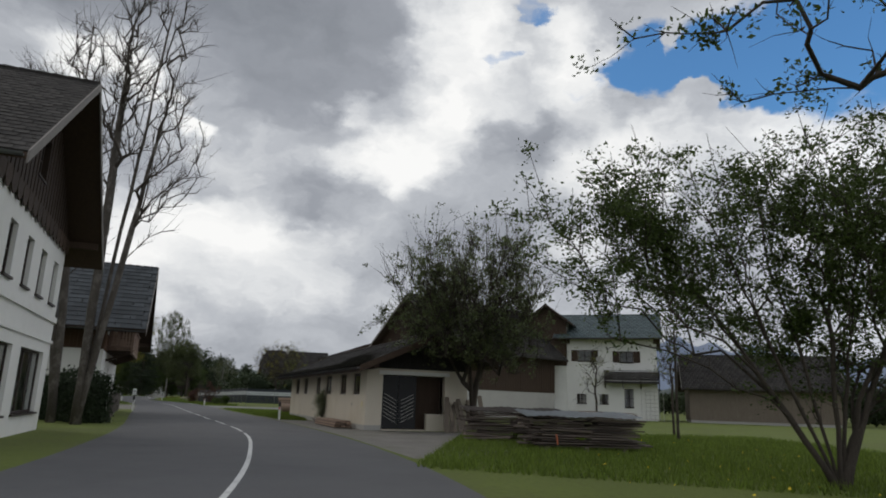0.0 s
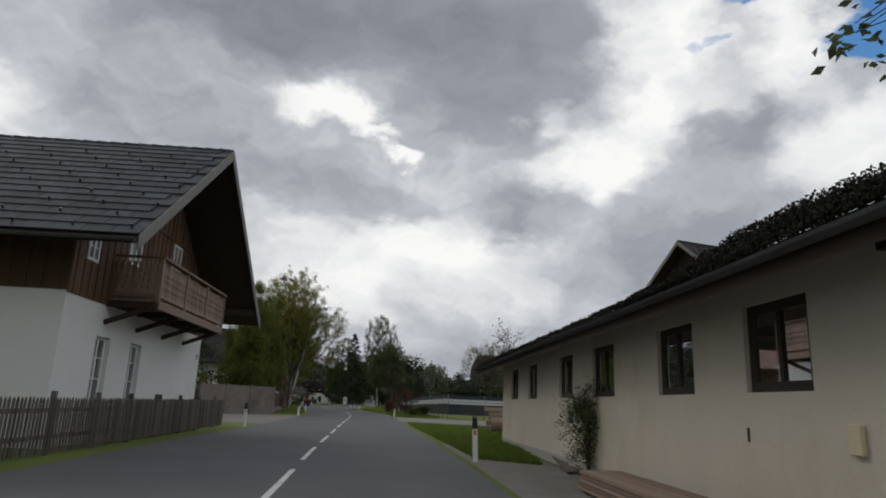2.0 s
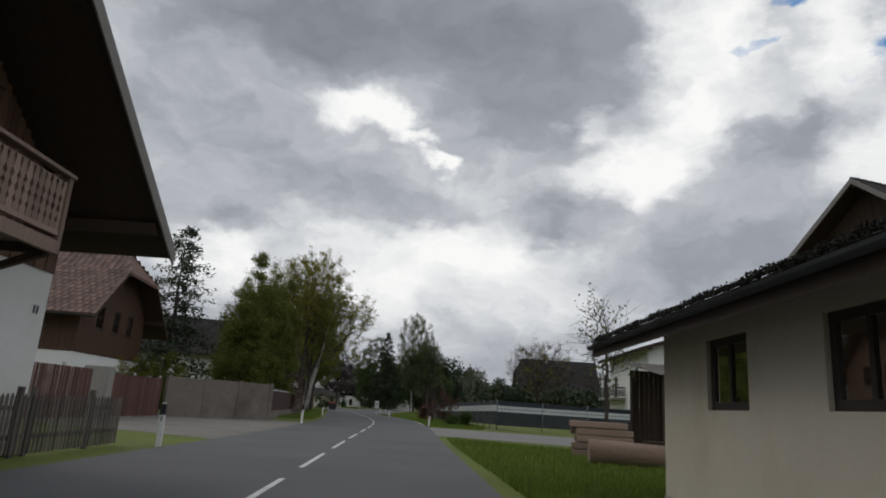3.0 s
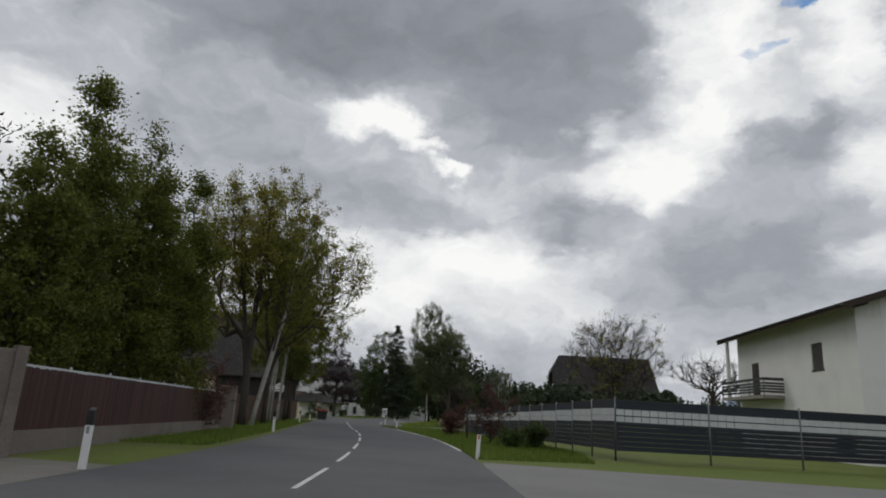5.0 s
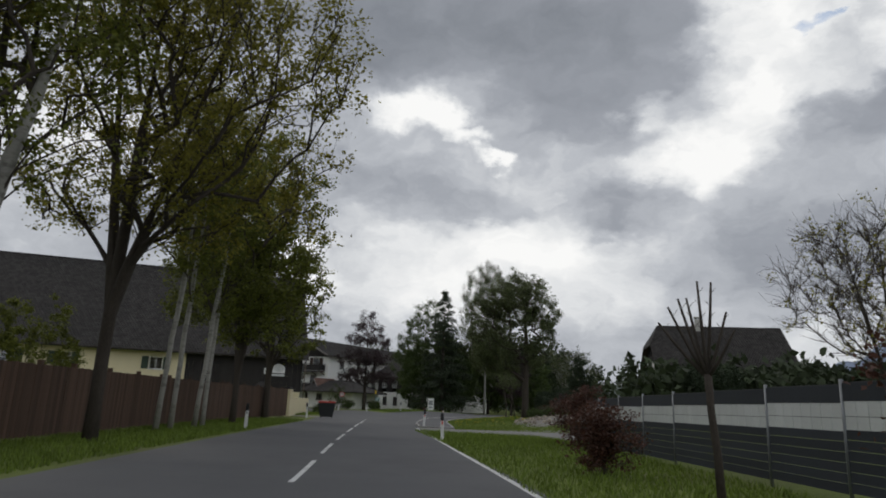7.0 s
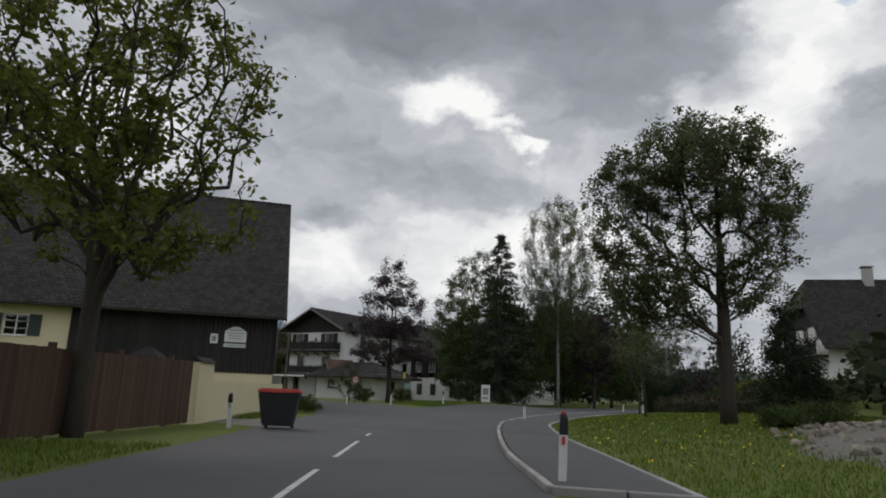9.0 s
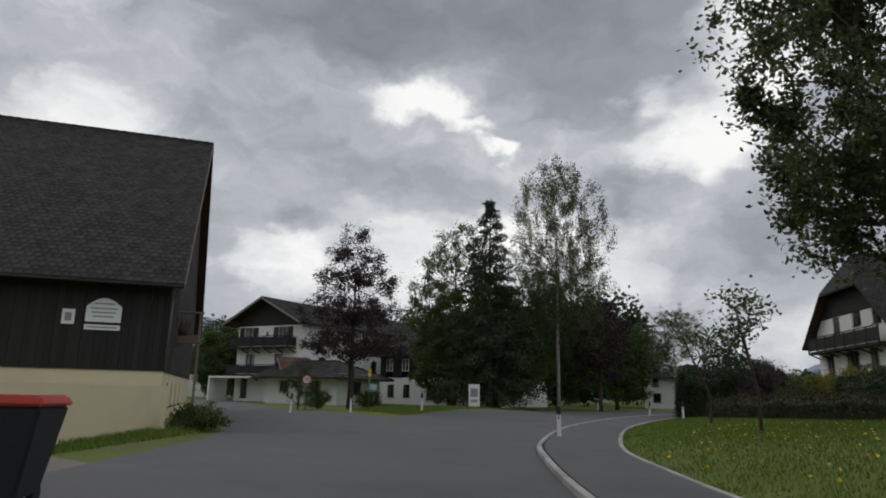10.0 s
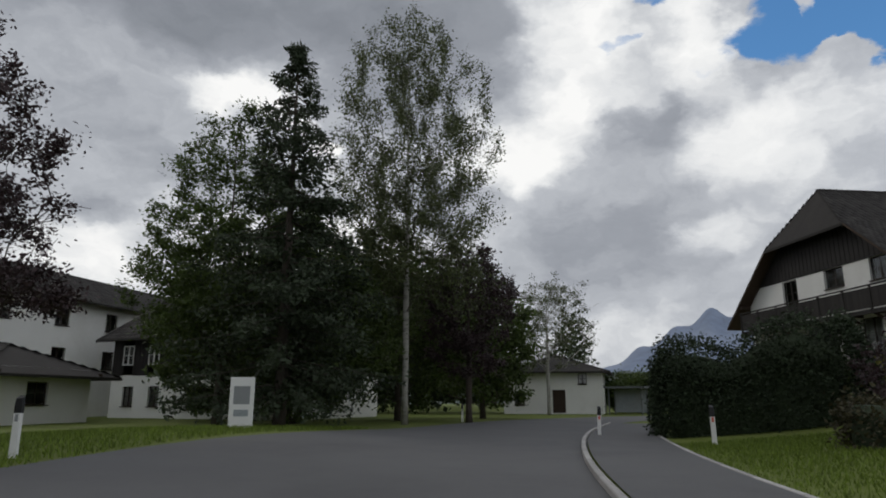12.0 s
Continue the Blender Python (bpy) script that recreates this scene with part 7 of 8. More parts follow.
# ---- roadside things ----
def make_post(glass):
    """A delineator post: white body with a black cap band and reflectors."""
    p = thing("delineator_post", pose(0, 0, 0), "white plastic delineator post with black band", "road post", "delineator posts")
    bm = bmesh.new()
    out = [(-0.06, -0.05), (0.06, -0.05), (0.05, 0.04), (0, 0.06), (-0.05, 0.04)]
    def ring(z, k=1.0, dz=0.0):
        return [bm.verts.new((x * k, y * k, z + (dz if y > 0 else 0))) for x, y in out]
    a, b = ring(-0.1), ring(0.74)
    for i in range(5):
        bm.faces.new((a[i], a[(i + 1) % 5], b[(i + 1) % 5], b[i]))
    bm.faces.new(b)
    part("body", bm, "plastic", p)
    bm = bmesh.new()
    a, b = ring(0.74, 1.06), ring(0.90, 1.06)
    for i in range(5):
        bm.faces.new((a[i], a[(i + 1) % 5], b[(i + 1) % 5], b[i]))
    bm.faces.new(a[::-1])
    bm.faces.new(b)
    part("band", bm, "black", p)
    bm = bmesh.new()
    a, b = ring(0.90), ring(0.99, 0.95, 0.05)
    for i in range(5):
        bm.faces.new((a[i], a[(i + 1) % 5], b[(i + 1) % 5], b[i]))
    bm.faces.new(b)
    part("cap", bm, "black", p)
    bm = bmesh.new()
    box(bm, -0.025, 0.025, -0.066, -0.05, 0.60, 0.72)
    part("reflector", bm, glass, p)
    return p


def build_posts():
    spots = [(-9.1, 38.7, 20), (-21.88, 48.22, 20), (-31.08, 68.53, 22), (-27.8, 79.69, 24), (-41.73, 88.35, 25), (-53.73, 108.21, 28), (-51.92, 120.57, 28), (-45.07, 109.29, 28),
             (-73.83, 155.45, 10), (-76.59, 152.39, 30), (-79.62, 150.97, 40), (-61.63, 142.37, 15), (-71.2, 184.9, 0), (-63.74, 169.48, 5), (-63.9, 125.2, 30), (-60.9, 164.6, 5)]
    inside = {(-9.1, 38.7), (-27.8, 79.69), (-45.07, 109.29), (-51.92, 120.57), (-61.63, 142.37), (-63.74, 169.48), (-60.9, 164.6)}
    made = {}
    for k, (x, y, a) in enumerate(spots):
        lean = ((k * 37) % 7 - 3) * 0.8
        glass = "red_reflector" if (x, y) in inside else "sign_grey"
        m = pose(x, y, gz(x, y), lean * 0.6, lean, a)
        if glass in made:
            c = copy_thing(made[glass], m)
        else:
            c = made[glass] = make_post(glass)
            c.matrix_basis = m
        if (x, y) == (-51.92, 120.57):
            last = c
    bm = bmesh.new()
    box(bm, -0.035, 0.035, -0.03, 0.03, 1.035, 1.075)
    bmesh.ops.bevel(bm, geom=bm.edges[:], offset=0.01, segments=1, affect="EDGES")
    part("top_reflector", bm, "red_reflector", last, "orange-red reflector on the cap")


build_posts()


def fence_run(t, a, b, height, spacing, rail_z, pale_w, pale_gap, material, post_mat, thick=0.02, post=0.09, top=None, z0=0.05):
    """Pales along a straight run from a to b, with rails and posts; parts of t, in world places."""
    a, b = Vector((*a, 0)), Vector((*b, 0))
    d = b - a
    ln = d.length
    yaw = math.degrees(math.atan2(d.y, d.x))
    base = gz(a.x, a.y)
    m = t.matrix_basis.inverted() @ pose(a.x, a.y, base, 0, 0, yaw)
    bm = bmesh.new()
    if top == "point":
        prism(bm, [(-pale_w / 2, z0), (pale_w / 2, z0), (pale_w / 2, height - 0.06), (0, height), (-pale_w / 2, height - 0.06)], -thick, 0)
    else:
        box(bm, -pale_w / 2, pale_w / 2, -thick, 0, z0, height)
    me = mesh_of("pale", bm, material)
    n = int(ln / (pale_w + pale_gap))
    for k in range(n):
        shared("pale", me, t, m @ pose((k + 0.5) * ln / n, 0, random.uniform(-0.012, 0.012), 0, random.uniform(-0.6, 0.6), 0))
    for z in rail_z:
        bm = bmesh.new()
        box(bm, 0, ln, 0.002, 0.05, z - 0.04, z + 0.04, m)
        part("rail", bm, post_mat, t)
    for k in range(int(ln / spacing) + 1):
        bm = bmesh.new()
        x = min(k * spacing, ln)
        box(bm, x - post / 2, x + post / 2, 0.0, post, 0, height + 0.12, m)
        part("post", bm, post_mat, t)


def build_fences():
    t = thing("picket_fence", pose(-15.5, 33, 0), "weathered grey picket fence before the chalet", "fence")
    pts = [(-15.4, 31.6), (-17.2, 35.6), (-19.2, 39.9), (-21.2, 44.3), (-22.6, 47.6)]
    for a, b in zip(pts, pts[1:]):
        fence_run(t, a, b, 1.1, 2.2, (0.35, 0.85), 0.075, 0.06, "old_grey_wood", "old_grey_wood", top="point")
    t = thing("red_brown_fence", pose(-33, 52, 0), "red-brown slatted garden fence with pale posts", "fence")
    fence_run(t, (-30.5, 49.5), (-33.4, 56.0), 2.0, 2.4, (0.4, 1.6), 0.05, 0.04, "red_wood", "grey_plaster")
    fence_run(t, (-34.2, 57.4), (-35.6, 62.2), 1.9, 2.4, (0.4, 1.6), 0.1, 0.015, "red_wood", "grey_plaster")
    t = thing("gate_pillar", pose(-33.8, 56.7, 0, 0, 0, 22), "square grey rendered gate pillar", "pillar")
    bm = bmesh.new()
    box(bm, -0.55, 0.55, -0.25, 0.25, 0, 2.15)
    bmesh.ops.bevel(bm, geom=bm.edges[:], offset=0.02, segments=1, affect="EDGES")
    part("shaft", bm, "concrete", t)
    w = thing("concrete_wall", pose(-35.8, 62.9, 0, 0, 0, 70), "stained grey concrete garden wall with panels", "wall", kind="structure")
    for k in range(3):
        bm = bmesh.new()
        box(bm, k * 2.1, k * 2.1 + 2.08, -0.1, 0.1, -0.1, 2.05)
        bmesh.ops.bevel(bm, geom=bm.edges[:], offset=0.015, segments=1, affect="EDGES")
        part("panel", bm, "old_concrete", w)
    for k in range(4):
        bm = bmesh.new()
        box(bm, k * 2.1 - 0.12, k * 2.1 + 0.1, -0.14, 0.14, -0.1, 2.12)
        part("pier", bm, "old_concrete", w)
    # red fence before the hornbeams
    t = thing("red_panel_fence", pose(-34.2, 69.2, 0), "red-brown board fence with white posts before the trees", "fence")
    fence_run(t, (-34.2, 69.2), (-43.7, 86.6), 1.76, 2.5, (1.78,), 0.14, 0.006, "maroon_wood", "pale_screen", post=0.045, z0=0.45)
    q = t.matrix_basis.inverted() @ pose(-34.2, 69.2, 0, 0, 0, math.degrees(math.atan2(17.4, -9.5)))
    bm = bmesh.new()
    box(bm, 0, 19.82, -0.14, 0.10, -0.1, 0.46, q)
    part("plinth", bm, "old_concrete", t)
    p = thing("fence_pillar", pose(-44.2, 87.5, 0, 0, 0, 25), "pale rendered fence pillar with a slanting side", "pillar")
    bm = bmesh.new()
    hexa(bm, [(-0.5, -0.2, 0), (0.45, -0.2, 0), (0.45, 0.2, 0), (-0.5, 0.2, 0), (-0.35, -0.2, 2.15), (0.45, -0.2, 2.15), (0.45, 0.2, 2.15), (-0.35, 0.2, 2.15)])
    bmesh.ops.bevel(bm, geom=bm.edges[:], offset=0.02, segments=1, affect="EDGES")
    part("shaft", bm, "old_concrete", p)
    t = thing("board_fence", pose(-48, 92, 0), "tall dark brown board fence before the farm", "fence")
    pts = [(-45.6, 89.6), (-50.2, 98.0), (-54.8, 105.5), (-59.0, 113.2), (-63.7, 123.9)]
    for a, b in zip(pts, pts[1:]):
        fence_run(t, (a[0] - 2.2, a[1] + 1.4), (b[0] - 2.2, b[1] + 1.4), 1.95, 2.6, (0.4, 1.5), 0.15, 0.008, "fence_wood", "fence_wood", post=0.13)
    # long fence with a dark screen and a pale strip
    t = thing("screen_fence", pose(-24.4, 85.05, 0.3), "steel mesh fence hung with dark screens and a pale strip", "fence")
    corner, far, side = (-24.4, 85.05), (-41.2, 114.8), (4.0, 100.5)
    for a, b, n in ((corner, far, 14), (corner, side, 9)):
        A, B = Vector((*a, 0)), Vector((*b, 0))
        d = B - A
        yaw = math.degrees(math.atan2(d.y, d.x))
        step = d.length / n
        m = int(step / 0.3)
        bm = bmesh.new()
        box(bm, 0, step - 0.06, -0.012, 0.012, 0, 0.162)
        dark = mesh_of("dark_slat", bm, "screen")
        bm = bmesh.new()
        box(bm, 0.012, (step - 0.06) / m - 0.012, -0.008, 0.008, 0, 0.245)
        pale = mesh_of("pale_slat", bm, "pale_screen")
        for k in range(n):
            o = A + d * k / n
            z = 0.36 - 0.0125 * step * k if b == far else 0.34
            q = t.matrix_basis.inverted() @ pose(o.x, o.y, z, 0, 0, yaw)
            bm = bmesh.new()
            tube(bm, [q @ Vector((0, 0, -0.4)), q @ Vector((0, 0, 1.9))], [0.035, 0.035], 8)
            part("post", bm, "steel", t)
            for s in range(6):
                shared("dark_slat", dark, t, q @ Matrix.Translation((0.03, 0, 0.02 + s * 0.17)))
            for s in range(m):
                shared("pale_slat", pale, t, q @ Matrix.Translation((0.03 + s * (step - 0.06) / m, 0, 1.0)))
                shared("pale_slat", pale, t, q @ Matrix.Translation((0.03 + s * (step - 0.06) / m, 0, 1.255)))
            bm = bmesh.new()
            for z_ in (0.99, 1.25, 1.5, 1.8):
                box(bm, 0, step, -0.014, -0.009, z_ - 0.02, z_ + 0.02, q)
            part("wire", bm, "metal_rail", t)
            bm = bmesh.new()
            box(bm, 0.02, step - 0.02, 0.004, 0.012, 1.5, 1.8, q)
            part("top_band", bm, "screen", t)
    # garden wall of the farm
    w = thing("farm_wall", pose(-62.6, 123.2, 0), "cream rendered garden wall with a tiled cap", "wall", kind="structure")
    a, b = Vector((-66.0, 125.4, 0)), Vector((-73.6, 137.4, 0))
    q = w.matrix_basis.inverted() @ pose(a.x, a.y, 0, 0, 0, math.degrees(math.atan2(b.y - a.y, b.x - a.x)))
    ln = (b - a).length
    bm = bmesh.new()
    box(bm, 1.6, ln, -0.15, 0.15, -0.1, 1.35, q)
    part("low_wall", bm, "yellow", w)
    bm = bmesh.new()
    box(bm, 0, 1.6, -0.2, 0.2, -0.1, 1.95, q)
    part("high_wall", bm, "yellow", w)
    bm = bmesh.new()
    for k in range(8):
        hexa(bm, [q @ Vector(p) for p in ((k * 0.21 - 0.02, -0.3, 1.95), (k * 0.21 + 0.18, -0.3, 1.95), (k * 0.21 + 0.18, 0.3, 1.95), (k * 0.21 - 0.02, 0.3, 1.95), (k * 0.21 - 0.02, -0.05, 2.12), (k * 0.21 + 0.18, -0.05, 2.12), (k * 0.21 + 0.18, 0.05, 2.12), (k * 0.21 - 0.02, 0.05, 2.12))])
    part("tile_cap", bm, "dark_tile", w)
    # gate pillar with a small tiled pyramid roof, behind the boards
    p = thing("gate_pillar", pose(-69.0, 125.9, 0, 0, 0, 32), "rendered gate pillar with a tiled pyramid cap", "pillar")
    bm = bmesh.new()
    box(bm, -0.42, 0.42, -0.42, 0.42, -0.1, 1.98)
    bmesh.ops.bevel(bm, geom=bm.edges[:], offset=0.02, segments=1, affect="EDGES")
    part("shaft", bm, "plaster", p)
    bm = bmesh.new()
    for k in range(5):
        r, r2, z = 0.66 - 0.125 * k, 0.66 - 0.125 * (k + 1) + 0.03, 1.98 + 0.1 * k
        hexa(bm, [(-r, -r, z), (r, -r, z), (r, r, z), (-r, r, z), (-r2, -r2, z + 0.11), (r2, -r2, z + 0.11), (r2, r2, z + 0.11), (-r2, r2, z + 0.11)])
    part("cap", bm, "dark_tile", p, "stepped tiled pyramid cap")


build_fences()


def build_small_things():
    # wheeled bin
    b = thing("wheeled_bin", pose(-63.1, 126.4, 0, 0, 0, 35), "dark wheeled waste bin with a red lid", "bin")
    bm = bmesh.new()
    hexa(bm, [(-0.45, -0.28, 0.1), (0.45, -0.28, 0.1), (0.45, 0.28, 0.1), (-0.45, 0.28, 0.1), (-0.62, -0.38, 1.08), (0.62, -0.38, 1.08), (0.62, 0.38, 1.08), (-0.62, 0.38, 1.08)])
    bmesh.ops.bevel(bm, geom=bm.edges[:], offset=0.03, segments=2, affect="EDGES")
    part("body", bm, "bin", b)
    bm = bmesh.new()
    hexa(bm, [(-0.66, -0.42, 1.08), (0.66, -0.42, 1.08), (0.66, 0.42, 1.08), (-0.66, 0.42, 1.08), (-0.6, -0.36, 1.2), (0.6, -0.36, 1.2), (0.6, 0.36, 1.2), (-0.6, 0.36, 1.2)])
    bmesh.ops.bevel(bm, geom=bm.edges[:], offset=0.03, segments=2, affect="EDGES")
    part("lid", bm, "bin_lid", b, "red plastic lid")
    for x in (-0.4, 0.4):
        bm = bmesh.new()
        bmesh.ops.create_cone(bm, cap_ends=True, segments=18, radius1=0.1, radius2=0.1, depth=0.07, matrix=pose(x, 0.27, 0.1, 0, 90, 0))
        part("wheel", bm, "black", b)
    # information board
    s = thing("notice_board", pose(-75.63, 166.5, gz(-75.6, 166.5), 0, 0, 20), "white upright notice board with a grey printed block", "sign")
    bm = bmesh.new()
    box(bm, -0.4, 0.4, -0.05, 0.05, 0, 1.7)
    bmesh.ops.bevel(bm, geom=bm.edges[:], offset=0.01, segments=1, affect="EDGES")
    part("panel", bm, "sign_white", s)
    bm = bmesh.new()
    box(bm, -0.27, 0.27, -0.056, -0.05, 0.8, 1.4)
    part("print", bm, "sign_grey", s)
    bm = bmesh.new()
    box(bm, -0.24, 0.24, -0.056, -0.05, 0.4, 0.62)
    part("print", bm, "tarp", s)
    # speed sign
    s = thing("speed_sign", pose(-83.4, 156.9, gz(-83.4, 156.9), 0, 0, 20), "round speed limit sign on a steel pole", "road sign")
    bm = bmesh.new()
    tube(bm, [(0, 0.03, 0), (0, 0.03, 2.3)], [0.03, 0.03], 10)
    part("pole", bm, "steel", s)
    for name, r, y, mt in (("rim", 0.32, 0.0, "sign_red"), ("face", 0.25, -0.012, "sign_white")):
        bm = bmesh.new()
        bmesh.ops.create_cone(bm, cap_ends=True, segments=32, radius1=r, radius2=r, depth=0.02, matrix=pose(0, y, 1.95, 90, 0, 0))
        part(name, bm, mt, s)
    cu = bpy.data.curves.new("number", "FONT")
    cu.body, cu.size, cu.align_x, cu.align_y, cu.extrude = "30", 0.3, "CENTER", "CENTER", 0.002
    num = new("number", cu)
    dg = bpy.context.evaluated_depsgraph_get()
    me = bpy.data.meshes.new_from_object(num.evaluated_get(dg))
    bpy.data.objects.remove(num)
    me.materials.append(M["black"])
    ob = new("number", me)
    ob.parent = s
    ob.matrix_basis = pose(0, -0.027, 1.95, 90, 0, 0)
    s = thing("marker_pole", pose(-76.4, 153.8, gz(-76.4, 153.8), 0, 0, 20), "steel pole with small yellow marker plates", "road sign")
    bm = bmesh.new()
    tube(bm, [(0, 0.03, 0), (0, 0.03, 2.4)], [0.025, 0.025], 8)
    part("pole", bm, "steel", s)
    for z in (2.25, 2.02):
        bm = bmesh.new()
        box(bm, -0.08, 0.08, 0, 0.02, z - 0.09, z + 0.09)
        part("plate", bm, "flower", s)
    bm = bmesh.new()
    box(bm, 0.02, 0.52, -0.02, 0.0, 1.16, 1.52)
    pl = part("direction_plate", bm, "teal", s, "small teal direction plate")
    for z in (1.42, 1.32, 1.22):
        bm = bmesh.new()
        box(bm, 0.07, 0.46, -0.026, -0.021, z, z + 0.05)
        part("bar", bm, "sign_white", pl)
    # tall framed stand before the barn's gable, with a basket in it
    s = thing("display_stand", pose(-79.5, 143.2, 0, 0, 0, 38), "tall wooden frame on posts holding a dark basket", "stand")
    for x in (-0.6, 0.6):
        bm = bmesh.new()
        box(bm, x - 0.05, x + 0.05, -0.05, 0.05, -0.1, 4.75)
        part("post", bm, "grey_wood", s)
    for z in (3.3, 4.68):
        bm = bmesh.new()
        box(bm, -0.72, 0.72, -0.07, 0.3, z, z + 0.07)
        part("shelf", bm, "grey_wood", s)
    bm = bmesh.new()
    box(bm, -0.55, 0.55, 0.0, 0.03, 3.38, 3.7)
    part("front_board", bm, "grey_wood", s)
    bm = bmesh.new()
    for k in range(10):
        a = 2 * math.pi * k / 10
        beam(bm, (-0.15 + 0.22 * math.cos(a), 0.14 + 0.13 * math.sin(a), 3.7), (-0.15 + 0.34 * math.cos(a), 0.14 + 0.16 * math.sin(a), 4.3), 0.05, 0.02)
    tube(bm, [(-0.15, 0.14, 3.66), (-0.15, 0.14, 4.0)], [0.24, 0.3], 12)
    part("basket", bm, "dark_wood", s)
    # bus shelter
    s = thing("bus_shelter", pose(-60.4, 206.5, 0, 0, 0, -25), "small open bus shelter with a flat roof", "shelter")
    for x in (-1.5, 1.5):
        for y in (0, 1.4):
            bm = bmesh.new()
            box(bm, x - 0.05, x + 0.05, y - 0.05, y + 0.05, 0, 2.3)
            part("post", bm, "steel", s)
    bm = bmesh.new()
    box(bm, -1.8, 1.8, -0.4, 1.6, 2.3, 2.45)
    part("roof", bm, "steel", s)
    bm = bmesh.new()
    box(bm, -1.45, 1.45, 1.4, 1.44, 0.2, 2.2)
    part("back_panel", bm, "tarp", s)
    # sawn timber stacks on the meadow
    random.seed(4)
    for x, y, yaw, ln, wd, ht, cover in ((2.75, 24.1, 8, 3.5, 1.5, 1.0, "rusty_sheet"), (4.4, 21.0, 5, 3.4, 1.7, 0.95, "tarp"), (7.4, 32.5, 5, 4.0, 1.6, 1.0, "")):
        s = thing("timber_stack", pose(x, y, 0, 0, 0, yaw), "stack of weathered boards under a rusty sheet" if cover == "rusty_sheet" else "stack of weathered boards under grey corrugated sheet" if cover else "stack of weathered sawn boards", "timber stack", "timber stacks on the meadow")
        bm = bmesh.new()
        box(bm, -0.5, 0.5, -0.12, 0.12, -0.015, 0.015)
        me = mesh_of("board", bm, "lumber")
        rows = int(ht / 0.075)
        for r in range(rows):
            for c in range(int(wd / 0.6)):
                for e in range(2):
                    l = ln * random.uniform(0.42, 0.55)
                    m = pose((e - 0.5) * ln * 0.5 + random.uniform(-0.3, 0.3), -wd / 2 + 0.3 + c * 0.6 + random.uniform(-0.05, 0.05), 0.16 + r * 0.075, random.uniform(-2, 2), random.uniform(-1.6, 1.6), random.uniform(-6, 6))
                    ob = shared("board", me, s, m @ Matrix.Diagonal((l, 2.1, random.uniform(0.9, 1.5), 1)))
        for e in (-0.35, 0.0, 0.35):
            bm = bmesh.new()
            box(bm, e * ln - 0.06, e * ln + 0.06, -wd / 2, wd / 2, 0, 0.14)
            part("bearer", bm, "grey_wood", s)
        if cover:
            bm = bmesh.new()
            rows_ = []
            for k in range(31):
                x, z = -ln * 0.54 + ln * 1.08 * k / 30, ht + 0.12 + 0.025 * (k % 2)
                rows_.append([bm.verts.new((x, wd * 0.58 * q, z + 0.07 * q + 0.02 * math.sin(k * 0.5 + q))) for q in (-1, -0.3, 0.3, 1)])
            for r0, r1 in zip(rows_, rows_[1:]):
                for k in range(3):
                    bm.faces.new((r0[k], r1[k], r1[k + 1], r0[k + 1]))
            bmesh.ops.solidify(bm, geom=bm.faces[:], thickness=0.01)
            part("cover_sheet", bm, cover, s)
            if cover == "tarp":
                bm = bmesh.new()
                beam(bm, (-0.9, -wd / 2 - 0.06, 0.2), (-0.95, -wd / 2 - 0.06, 0.5), 0.05, 0.012, (0, 1, 0))
                part("strap", bm, "strap", s, "orange lashing strap")
    # boards leaning on the garage, and laid along the wall
    s = thing("leaning_boards", pose(0.6, 30.6, 0, 0, 0, 22), "old slabs and boards leaning beside the garage door", "boards")
    for k in range(9):
        bm = bmesh.new()
        x = -0.5 + k * 0.24
        beam(bm, (x, -0.75 + 0.05 * (k % 3), 0), (x + random.uniform(-0.1, 0.5), 0.15, random.uniform(1.1, 1.7)), 0.2, 0.04)
        part("board", bm, "grey_wood", s)
    s = thing("board_pile", pose(-5.1, 32.6, 0, 0, 0, 112), "low pile of long pale boards beside the workshop", "boards")
    for r in range(5):
        for c in range(3):
            bm = bmesh.new()
            o = random.uniform(-0.2, 0.2)
            box(bm, -2.2 + o, 2.2 + o, -0.35 + c * 0.24, -0.13 + c * 0.24, 0.05 + r * 0.06, 0.1 + r * 0.06)
            part("board", bm, "pale_lumber", s)
    s = thing("lath_pile", pose(-7.9, 42.6, 0, 0, 0, 112.2), "low pile of thin pale laths along the workshop wall", "boards")
    for k in range(11):
        bm = bmesh.new()
        o = random.uniform(-0.25, 0.25)
        beam(bm, (-2.4 + o, -0.55 + 0.11 * k, 0.05 + 0.02 * (k % 3)), (2.4 + o, -0.6 + 0.11 * k + random.uniform(-0.06, 0.06), 0.05 + 0.02 * (k % 3)), 0.06, 0.035)
        part("lath", bm, "pale_lumber", s)
    s = thing("old_planks", pose(-6.6, 38.9, 0, 0, 0, 104), "loose dark planks lying by the workshop wall", "boards")
    for k in range(5):
        bm = bmesh.new()
        beam(bm, (-1.5, -0.3 + 0.2 * k, 0.05 + 0.05 * (k % 2)), (1.4, -0.5 + 0.26 * k, 0.06 + 0.09 * (k % 3)), 0.17, 0.04)
        part("plank", bm, "lumber", s)
    # logs and beams by the shed
    s = thing("log", pose(-11.7, 56.0, 0.36, 0, 0, 12), "thick peeled log lying by the shed", "log")
    bm = bmesh.new()
    tube(bm, [(-1.25, 0, 0), (-0.5, 0.03, 0.02), (0.4, 0, 0), (1.25, 0.02, 0.01)], [0.37, 0.35, 0.33, 0.31], 18)
    part("trunk", bm, "log_bark", s)
    s = thing("beam_pile", pose(-13.1, 59.4, 0, 0, 0, 12), "pile of pale sawn beams by the shed", "boards")
